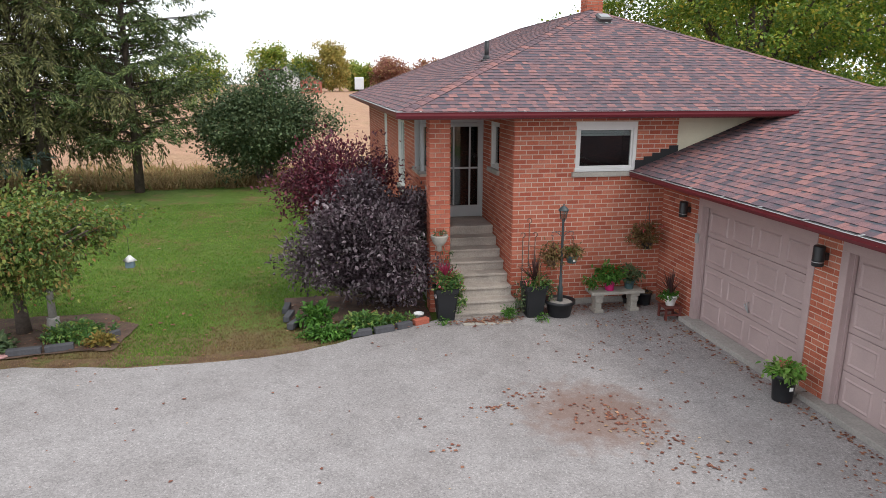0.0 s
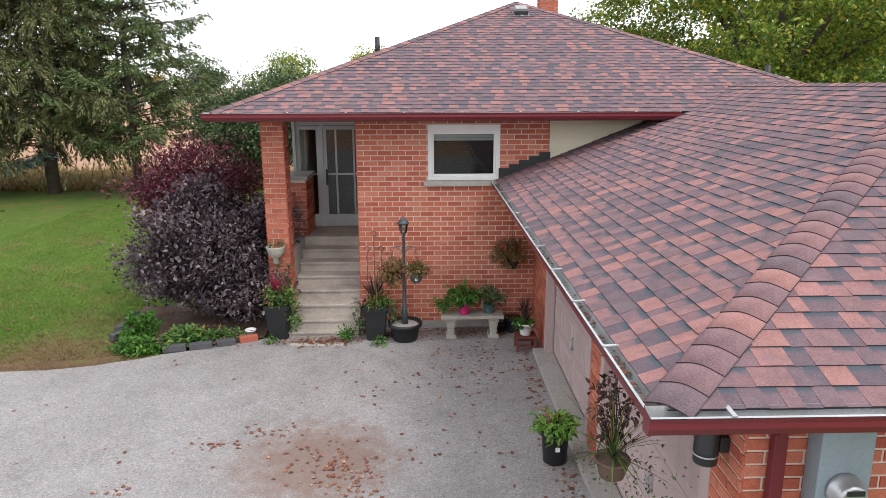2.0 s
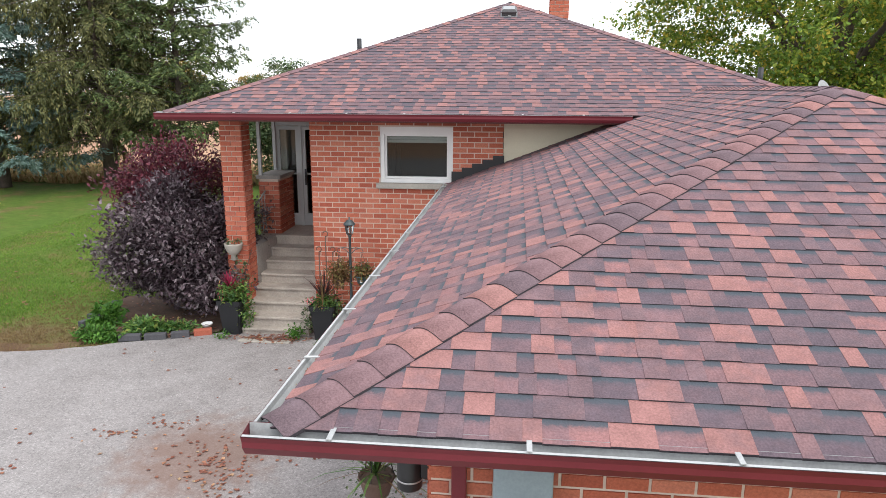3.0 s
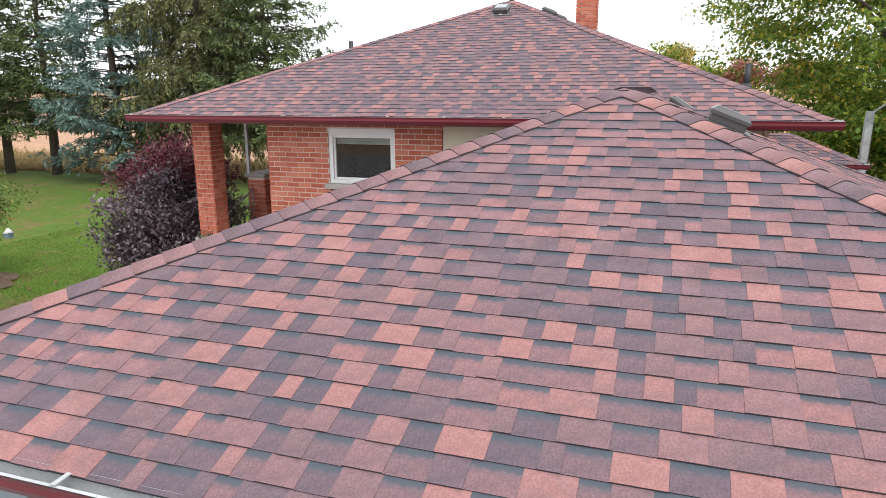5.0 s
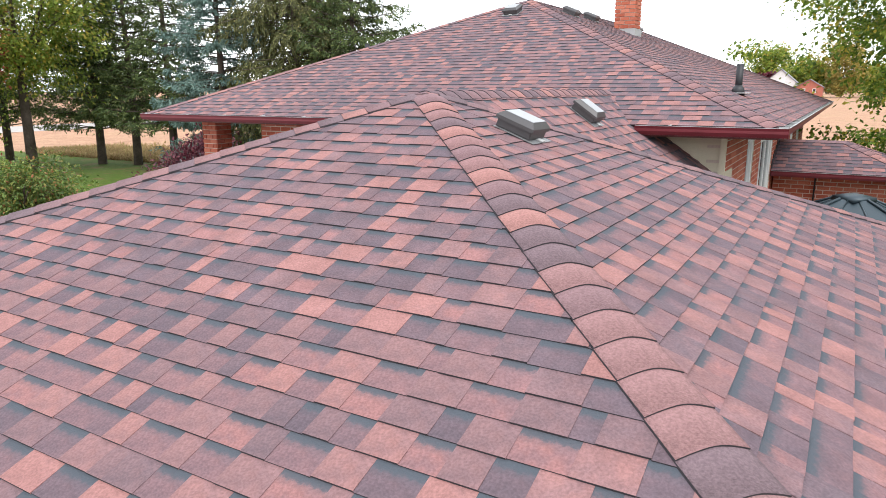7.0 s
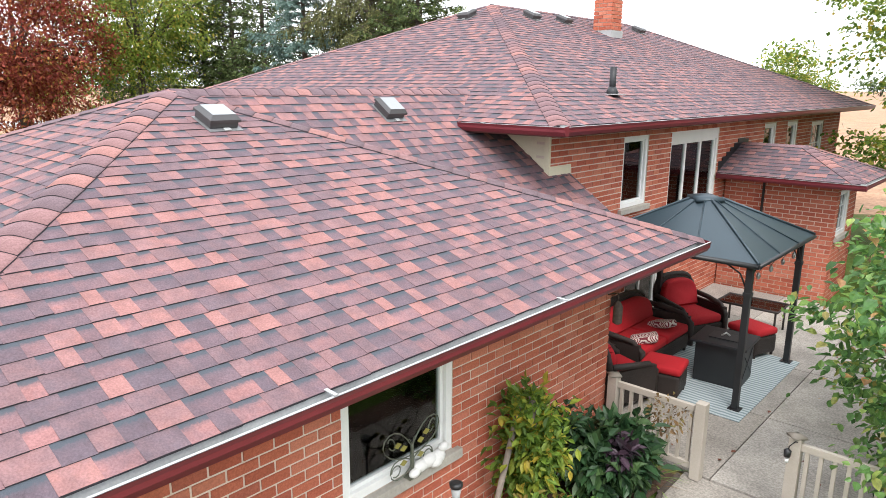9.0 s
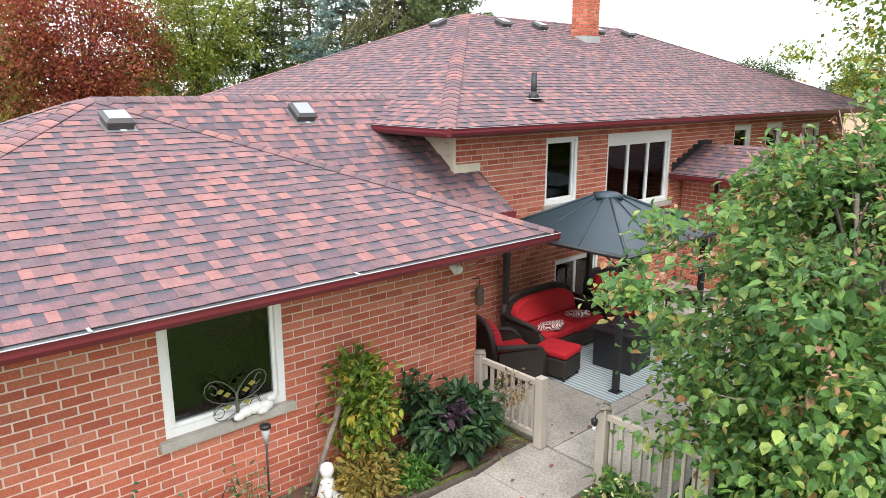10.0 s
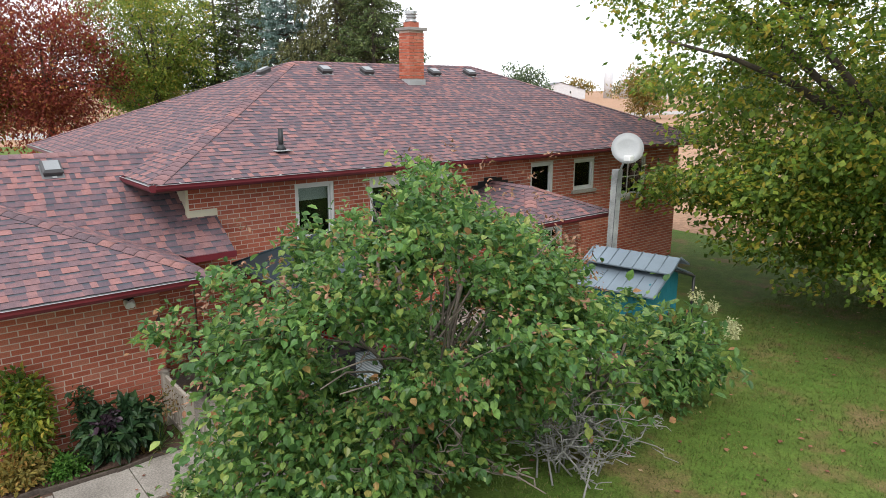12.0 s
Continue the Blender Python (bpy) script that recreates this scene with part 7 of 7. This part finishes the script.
torch_light(10.05, -4.28, 0.92, "tall black solar torch stake in the bed")
torch_light(10.35, -4.95, 0.4, "short solar torch stake in the bed")
hk = thing("shepherd_hook", (10.1, -4.75, 0.15), "thin bent metal plant hook", "hook")
part("rod", wires([[(0, 0, 0), (0, 0, 0.6), (0.02, 0.04, 0.68), (0.02, 0.1, 0.66), (0.02, 0.12, 0.58)]], 0.006), M["black"], hk)
ob = tagged(part("grey_stake", box(-0.035, 0.035, -0.012, 0.012, 0.0, 0.62, 0.006), M["meterbox"]), "pale grey plastic stake against the brick", "stake")
ob.matrix_world = pose(9.72, -5.52, 0.15, 4, 0, 90)

# ---- foreground tree, shrubs ----
def in_gap(p):
    """The open side of the shrub, where the stems and the patio show between the boughs."""
    q = p - Vector((-0.12, -0.95, 2.0))
    d = Vector((0.786, -0.518, 0.337))
    along = q.dot(d)
    return (q - d * along).length < (0.52 if along > 0 else 0.40) + 0.25 * noise.noise(p * 1.9)


broadleaf("viburnum_tree", (13.62, 1.0, 0.1), 4.65, (2.3, 3.35, 2.2), "green", "broad many-stemmed green shrub tree with russet berries", 201, clumps=820, per=40, size=0.10, spread=0.125, trunk_r=0.042, fork=0.3, crown_z=2.45, stems=6, bark="barkgrey", hollow=0.5, droop=0.35, aspect=0.74, wobble=0.16, keep=lambda p: p.x > (-2.0 if p.z > 1.0 else -1.6) and 0.62 * p.x + 0.75 * p.y > -3.05 and p.z + 0.75 * max(0.0, 0.62 * p.x + 0.75 * p.y + 0.5) < 4.65 and noise.noise(p * 1.15 + Vector((3.1, 0.4, 0))) > -0.04 and not in_gap(p))
vt = bpy.data.objects["viburnum_tree"]
M["berry"] = leafy("russet_seed_head", [(0.0, (0.26, 0.12, 0.07, 1)), (1.0, (0.42, 0.25, 0.15, 1))], 0.7, 0.1)
leaves("low_growth", clumped(random.Random(204), (-0.15, -0.7, 1.25), (1.85, 2.85, 1.25), 340, 30, 0.15, 0.6, lambda p: p.x > -1.8 and not in_gap(p)), 0.10, M["green"], vt, 204, droop=0.35, aspect=0.74, label="lower leafy shoots")
leaves("seed_head", clumped(random.Random(203), (0, 0, 2.5), (2.35, 3.3, 2.25), 260, 12, 0.05, 0.75, lambda p: not in_gap(p)), 0.06, M["berry"], vt, 203, droop=0.2, label="russet seed clusters")
rng0 = random.Random(77)
for _ in range(26):
    # crooked grey twigs between the leaves, bare at their tips
    tw = bmesh.new()
    a, r = rng0.uniform(0, 6.28), rng0.uniform(0.5, 0.95)
    s = Vector((rng0.gauss(0, 0.2), rng0.gauss(0, 0.3), rng0.uniform(0.4, 1.3)))
    e = Vector((math.cos(a) * r * 1.9, math.sin(a) * r * 2.6, s.z + rng0.uniform(0.1, 1.3)))
    branchy(tw, s, [e], 0.02, rng0)
    for _ in range(6):
        p = s.lerp(e, rng0.uniform(0.4, 1.0))
        q = p + Vector((rng0.gauss(0, 0.25), rng0.gauss(0, 0.25), rng0.gauss(0.1, 0.2)))
        branchy(tw, p, [q], 0.009, rng0)
        branchy(tw, p.lerp(q, 0.6), [q + Vector((rng0.gauss(0, 0.15), rng0.gauss(0, 0.15), rng0.gauss(0.05, 0.1)))], 0.005, rng0)
    part("twig", tw, M["barkgrey"], vt)
ds = thing("dry_shrub", (14.6, 2.8, 0.1), "bare silvery dead twigs of a low shrub", "bush")
rng0 = random.Random(5)
M["silver"] = surface("silver_grey_twig", (0.32, 0.31, 0.285), 0.9, contrast=0.3)
for _ in range(26):
    # one dead stem with its crooked side twigs
    tw = bmesh.new()
    a, r, h = rng0.uniform(0, 6.28), rng0.uniform(0.3, 0.75), rng0.uniform(0.2, 1.15)
    s = Vector((rng0.gauss(0, 0.3), rng0.gauss(0, 0.35), 0.0))
    e = s + Vector((math.cos(a) * r, math.sin(a) * r, h))
    branchy(tw, s, [e], 0.012, rng0)
    for _ in range(7):
        p = s.lerp(e, rng0.uniform(0.35, 1.0))
        q = p + Vector((rng0.gauss(0, 0.16), rng0.gauss(0, 0.16), rng0.gauss(0.05, 0.1)))
        branchy(tw, p, [q], 0.006, rng0)
        branchy(tw, p.lerp(q, 0.6), [q + Vector((rng0.gauss(0, 0.12), rng0.gauss(0, 0.12), rng0.gauss(0.03, 0.06)))], 0.004, rng0)
    part("dead_stem", tw, M["silver"], ds)
broadleaf("viburnum_bush", (14.35, 3.5, 0.1), 2.6, (1.15, 1.5, 1.25), "green", "leafy green shrub with pale dead twigs", 208, clumps=95, per=15, size=0.14, aspect=0.8, spread=0.16, trunk_r=0.04, crown_z=1.3, stems=4, category="bush", bark="barkgrey", hollow=0.35)
hy = broadleaf("hydrangea_bush", (14.35, 5.6, 0.1), 2.0, (0.95, 0.95, 0.95), "green", "leafy hydrangea bush with cream flower heads", 211, clumps=150, per=16, size=0.15, spread=0.13, trunk_r=0.03, crown_z=1.0, stems=4, category="bush", hollow=0.35)
M["cream_petal"] = leafy("cream_petal", [(0.0, (0.55, 0.55, 0.24, 1)), (1.0, (0.72, 0.72, 0.42, 1))])
for k, (x, y, z) in enumerate(((0.3, 0.55, 1.75), (0.6, 0.6, 1.5), (0.1, 0.3, 1.9), (0.75, 0.35, 1.45), (0.45, 0.8, 1.4))):
    tuft("flower_head", hy, 215 + k, (x, y, z), (0.13, 0.13, 0.12), 10, 12, 0.05, "cream_petal", 0.03, "cream hydrangea flower head")
h2 = groundcover(12.2, -1.6, 0.5, 0.3, 0.6, "green", "leafy plant with yellow-green heads by the fence", 221, 60, 0.1)
tuft("flower_head", h2, 222, (0.1, -0.1, 0.5), (0.4, 0.25, 0.15), 10, 10, 0.05, "cream_petal", 0.04, "yellow-green flower heads")
h2 = groundcover(13.2, -0.6, 0.9, 0.8, 0.7, "deepgreen", "dark undergrowth below the shrub tree", 223, 160, 0.13)

# satellite dish on its post
di = thing("satellite_dish", (10.95, 8.28, 0.1), "pale satellite dish on a weathered timber post", "dish")
M["oldwood"] = surface("bleached_wood", (0.42, 0.43, 0.41), 0.9, big=4, contrast=0.4)
DZ, DX, DY, DD = 3.52, 0.44, -0.21, 3.99
part("post", add_box(bmesh.new(), -0.08, 0.08, -0.09, 0.09, 0.0, DZ, m=pose(0, 0, 0, 0, 1.2, 0), bevel=0.01), M["oldwood"], di)
bm = lathe([(0.02, 0.0), (0.2, 0.02), (0.33, 0.07), (0.335, 0.08), (0.2, 0.035), (0.02, 0.015)], 32)
bmesh.ops.transform(bm, matrix=pose(DX, DY, DD, 68, 0, 42), verts=bm.verts)
part("reflector", bm, M["ventgrey"], di, "pale grey dish reflector")
part("mast", wires([[(0.1, 0, DZ - 0.25), (0.14, 0, DZ - 0.02), (DX * 0.8, DY * 0.8, DD - 0.28), (DX, DY, DD - 0.1)]], 0.022, 8), M["ventgrey"], di)
part("feed_arm", wires([[(DX, DY, DD - 0.28), (DX + 0.3, DY - 0.34, DD - 0.2)]], 0.014), M["ventgrey"], di)
part("feed_horn", box(DX + 0.22, DX + 0.38, DY - 0.42, DY - 0.28, DD - 0.2, DD - 0.09, 0.02), M["white"], di)
part("cable", wires([[(0.15, -0.09, DZ - 0.2), (0.13, -0.11, 2.0), (0.09, -0.11, 0.5)]], 0.006), M["black"], di)

# teal shed with a grey metal roof
M["teal"] = surface("teal_paint", (0.012, 0.19, 0.24), 0.6, contrast=0.15)
M["shedroof"] = surface("grey_metal_sheet", (0.20, 0.25, 0.29), 0.4, metal=0.4, contrast=0.15, bump=0.02)
sd = thing("garden_shed", (12.05, 7.6, 0.1), "teal garden shed with a two-tier grey metal roof", "shed")
sd.matrix_world = pose(12.05, 7.6, 0.1, 0, 0, 12)
for k in range(8):
    part("wall_board", box(0.62, 0.66, -0.85 + k * 0.2125, -0.85 + (k + 1) * 0.2125 - 0.006, 0.0, 1.42, 0.004), M["teal"], sd)
for k in range(6):
    part("wall_board", box(-0.62 + k * 0.207, -0.62 + (k + 1) * 0.207 - 0.006, -0.88, -0.84, 0.0, 1.42, 0.004), M["teal"], sd)
part("back_wall", box(-0.64, 0.62, -0.84, 0.85, 0.0, 1.4), M["teal"], sd)
bm = bmesh.new()
prism(bm, [(-0.85, -1.1, 1.38), (0.9, -1.1, 1.38), (0.9, 0.0, 1.78), (-0.85, 0.0, 1.78)], (0, 0, 0.03))
low = part("roof", bm, M["shedroof"], sd, "lower grey metal roof slope")
bm = bmesh.new()
prism(bm, [(-0.85, 1.1, 1.38), (-0.85, 0.0, 1.78), (0.9, 0.0, 1.78), (0.9, 1.1, 1.38)], (0, 0, 0.03))
part("roof", bm, M["shedroof"], sd)
for sgn in (-1, 1):
    bm = bmesh.new()
    prism(bm, [(-0.9, sgn * 0.52, 1.74), (0.98, sgn * 0.52, 1.74), (0.98, 0, 1.96), (-0.9, 0, 1.96)], (0, 0, 0.025))
    up_ = part("ridge_roof", bm, M["shedroof"], sd, "raised grey metal ridge roof")
    for k in range(8):
        x = -0.85 + k * 0.26
        part("seam", wires([[(x, sgn * 0.52, 1.775), (x, 0, 1.995)]], 0.01, 4), M["shedroof"], up_)
        part("seam", wires([[(min(x, 0.88), sgn * 1.09, 1.42), (min(x, 0.88), sgn * 0.5, 1.63)]], 0.01, 4), M["shedroof"], low)
part("gable", box(0.66, 0.68, -0.75, 0.75, 1.4, 1.56), M["teal"], sd)
part("post", wires([[(0.92, 1.05, 0), (0.92, 1.05, 1.4)]], 0.035, 4), M["black"], sd)
part("porch_beam", wires([[(0.92, 1.05, 1.38), (0.9, -0.1, 1.75)]], 0.03, 4), M["black"], sd)
part("deck", box(0.5, 1.25, -0.9, 1.15, 0.0, 0.42, 0.01), M["oldwood"], sd, "grey timber deck")

# flat aerial on the far corner of the roof
pa = thing("panel_aerial", (-1.88, 15.6, main_z(-1.88, 15.6)), "white rounded panel aerial on the roof edge", "aerial")
part("mast", wires([[(0, 0.05, -0.02), (0, 0.05, 0.34)]], 0.02, 8), M["ventgrey"], pa)
part("panel", box(-0.18, 0.18, -0.03, 0.03, 0.08, 0.56, 0.025), M["white"], pa)

# ---- far buildings ----
M["farwhite"] = surface("white_board", (0.62, 0.62, 0.63), 0.7, contrast=0.1)
M["farbrick"] = surface("far_red_brick", (0.42, 0.14, 0.10), 0.9)
M["farroof"] = surface("grey_roof", (0.20, 0.20, 0.21), 0.8)


def far_house(x, y, w, d, h, rise, label, wall="farwhite", turn=0):
    t = thing("far_house", (x, y, -0.1), label, "house")
    t.matrix_world = pose(x, y, -0.1, 0, 0, turn)
    bm = bmesh.new()
    prism(bm, [(-w / 2, -d / 2, 0), (w / 2, -d / 2, 0), (w / 2, -d / 2, h), (0, -d / 2, h + rise), (-w / 2, -d / 2, h)], (0, d, 0))
    part("wall", bm, M[wall], t)
    for s in (-1, 1):
        bm = bmesh.new()
        prism(bm, [(s * (w / 2 + 0.4), -d / 2 - 0.4, h - 0.3), (s * (w / 2 + 0.4), d / 2 + 0.4, h - 0.3), (0, d / 2 + 0.4, h + rise + 0.1), (0, -d / 2 - 0.4, h + rise + 0.1)], (0, 0, 0.2))
        part("roof", bm, M["farroof"], t)
    for k in (-1, 1):
        wn_ = part("window", box(k * w * 0.2 - 0.6, k * w * 0.2 + 0.6, -d / 2 - 0.06, -d / 2 - 0.01, h - 2.2, h - 0.6), M["white"], t)
        part("pane", box(k * w * 0.2 - 0.45, k * w * 0.2 + 0.45, -d / 2 - 0.08, -d / 2 - 0.062, h - 2.05, h - 0.75), M["black"], wn_)
    return t


far_house(-15.5, 285, 10.5, 10, 6.2, 4.4, "distant white gabled farmhouse")
far_house(-5.8, 286, 9, 8, 4.4, 2.6, "distant red-brick wing of a farmhouse", "farbrick")
far_house(-253, 307, 30, 14, 5, 4, "distant pale farm shed with grey roof", turn=60)
far_house(-214, 342, 18, 12, 5, 4, "distant white barn with grey roof", turn=50)
far_house(-188, 391, 22, 12, 4, 4, "distant white barn with grey roof", turn=40)
si = thing("silo", (-243, 342, -0.1), "distant pale round concrete silo", "silo")
part("tower", lathe([(2.6, 0), (2.6, 15), (1.5, 16.6), (0.2, 17)], 18), M["farwhite"], si)
si = thing("silo", (-235, 347, -0.1), "distant pale round concrete silo", "silo")
part("tower", lathe([(2.4, 0), (2.4, 12), (1.4, 13.4), (0.2, 13.8)], 18), M["farwhite"], si)
for k in range(26):
    a = radians(-8 + k * 4.2)
    x, y = -480 * math.sin(a), 480 * math.cos(a)
    broadleaf("hedgerow_tree", (x, y, -0.1), 15, (20, 9, 7.0), ("lilac", "maple", "lilac", "yellow")[k % 4], "distant hedgerow of mixed autumn trees", 300 + k, clumps=90, per=12, size=1.8, spread=1.5, trunk_r=0.3, crown_z=6.5, hollow=0.2)

# ---- fallen leaves and grass ----
r1 = random.Random(91)
spots = [(r1.uniform(-0.95, 2.9), -0.12 - abs(r1.gauss(0, 0.22)), 0.012) for _ in range(420)]
spots += [(r1.gauss(-0.6, 0.35), r1.gauss(-0.72, 0.1), 0.012 + r1.random() * 0.03) for _ in range(260)]
spots += [(2.8 - abs(r1.gauss(0, 0.12)), r1.uniform(-7.8, -1.2), 0.012) for _ in range(300)]
# small drifts of leaves, thick in the middle
for cx, cy, sx, sy, cnt in ((0.25, -4.75, 0.22, 0.2, 90), (-0.1, -4.35, 0.35, 0.25, 60), (0.5, -5.2, 0.22, 0.16, 40), (0.45, -5.75, 0.35, 0.2, 26), (0.8, -5.95, 0.3, 0.2, 26), (-0.85, -3.75, 0.25, 0.1, 26),
                            (-1.3, -4.1, 0.2, 0.07, 30), (-2.2, -5.0, 0.12, 0.06, 14), (2.0, -1.2, 0.5, 0.2, 60), (1.7, -2.0, 0.6, 0.3, 50), (2.3, -6.6, 0.2, 0.3, 40), (-3.0, -6.4, 0.3, 0.1, 14)):
    spots += [(r1.gauss(cx, sx), r1.gauss(cy, sy), 0.012) for _ in range(cnt)]
spots += [(r1.uniform(-9, 2.8), r1.uniform(-10.5, -0.9), 0.012) for _ in range(200)]
spots += [(r1.gauss(1.4, 0.8), r1.gauss(-2.6, 0.9), 0.012) for _ in range(70)]
litter("driveway_leaves", [s for s in spots if s[1] > -10.6], "scattered brown autumn leaves on the driveway", 5, 0.055)
litter("bed_leaves", [(r1.uniform(-4.2, -1.65), r1.uniform(-0.9, 1.0), 0.035) for _ in range(260)] + [(r1.uniform(-9.5, -7.0), r1.uniform(-0.9, 0.6), 0.02) for _ in range(160)], "brown leaf litter on the mulch beds", 6, 0.06)
litter("lawn_leaves", [(x, y, lawn_z(x, y) + 0.02) for x, y in [(r1.uniform(-9, -3.5), r1.uniform(-1.4, 9)) for _ in range(130)] + [(r1.uniform(12, 24), r1.uniform(2, 18)) for _ in range(420)]], "fallen leaves dotted over the lawn", 7, 0.09)
litter("patio_leaves", [(r1.uniform(9, 12), r1.uniform(-4.5, 6), PZ + 0.004) for _ in range(90)], "a few dry leaves on the paving", 8, 0.06)
litter("gutter_leaves", [(GX0 - 0.05 + r1.uniform(-0.03, 0.03), r1.uniform(-8.3, -0.2), GZ - 0.07) for _ in range(200)], "leaf debris lying in the garage gutter", 9, 0.05)


def turf(name, spots_, label, seed, h=0.06, material="shadedblade"):
    rng = np.random.default_rng(seed)
    P = np.repeat(np.array(spots_, float), 3, 0)
    n = len(P)
    P[:, :2] += rng.normal(0, 0.03, (n, 2))
    a = rng.uniform(0, 2 * np.pi, n)
    S = np.stack([np.cos(a), np.sin(a), np.zeros(n)], 1) * h * 0.16
    T = np.stack([rng.normal(0, 0.5, n), rng.normal(0, 0.5, n), np.ones(n)], 1) * (h * rng.uniform(0.5, 1.2, (n, 1)))
    V = np.stack([P - S, P + S, P + T], 1).reshape(-1, 3)
    return tagged(from_lists(name, V.tolist(), (np.arange(n)[:, None] * 3 + np.array([[0, 1, 2]])).tolist(), M[material]), label, "grass", kind="stuff")


# olive tint is the back lawn's own; its darkness carries the maple shade
M["shadedblade"] = leafy("grass_blade", [(0.0, (0.085, 0.13, 0.026, 1)), (0.6, (0.145, 0.20, 0.04, 1)), (0.88, (0.24, 0.25, 0.075, 1)), (1.0, (0.32, 0.25, 0.11, 1))], 0.7, 0.4)
M["straw"] = leafy("tall_dry_grass", [(0.0, (0.34, 0.24, 0.10, 1)), (0.6, (0.48, 0.34, 0.17, 1)), (0.85, (0.56, 0.43, 0.22, 1)), (1.0, (0.30, 0.34, 0.10, 1))], 0.8, 0.5)
g1 = [(r1.uniform(-11, -3.4), -1.7 + 15 * r1.random() ** 1.6) for _ in range(42000)]
g1 = [(x, y, r1.random() < smooth(-0.05, 0.45, noise.noise(Vector((x * 0.55, y * 0.55, 5))) + 0.62 - 0.22 * (y + 1.7))) for x, y in g1 if y > -1.8 + 0.35 * noise.noise(Vector((x, 0, 3)))]
# brighter copy for the open front lawn, its light put into the colour
M["frontblade"] = leafy("lit_grass_blade", [(0.0, (0.12, 0.26, 0.035, 1)), (0.6, (0.21, 0.40, 0.05, 1)), (0.9, (0.34, 0.42, 0.10, 1)), (1.0, (0.36, 0.27, 0.12, 1))], 0.7, 0.5)
M["dryblade"] = leafy("dry_grass_blade", [(0.0, (0.20, 0.125, 0.065, 1)), (0.6, (0.30, 0.20, 0.10, 1)), (1.0, (0.33, 0.27, 0.10, 1))], 0.8, 0.4)
turf("dry_lawn_grass", [(x, y, -0.02) for x, y, d in g1 if d], "dry tan grass blades worn thin by the drive", 24, 0.035, "dryblade")
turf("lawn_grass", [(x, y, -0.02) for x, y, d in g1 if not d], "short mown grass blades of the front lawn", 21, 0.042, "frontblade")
g2 = [(r1.uniform(12.5, 22), r1.uniform(1.5, 16)) for _ in range(26000)]
turf("back_grass", [(x, y, 0.13) for x, y in g2], "short mown grass blades of the back lawn", 22, 0.042)
g3 = [(r1.uniform(-40, 1), 17.2 + abs(r1.gauss(0, 3.0))) for _ in range(11000)]
turf("meadow_grass", [(x, y, -0.1) for x, y in g3], "tall dry straw-coloured grass at the field edge", 23, 0.42, "straw")
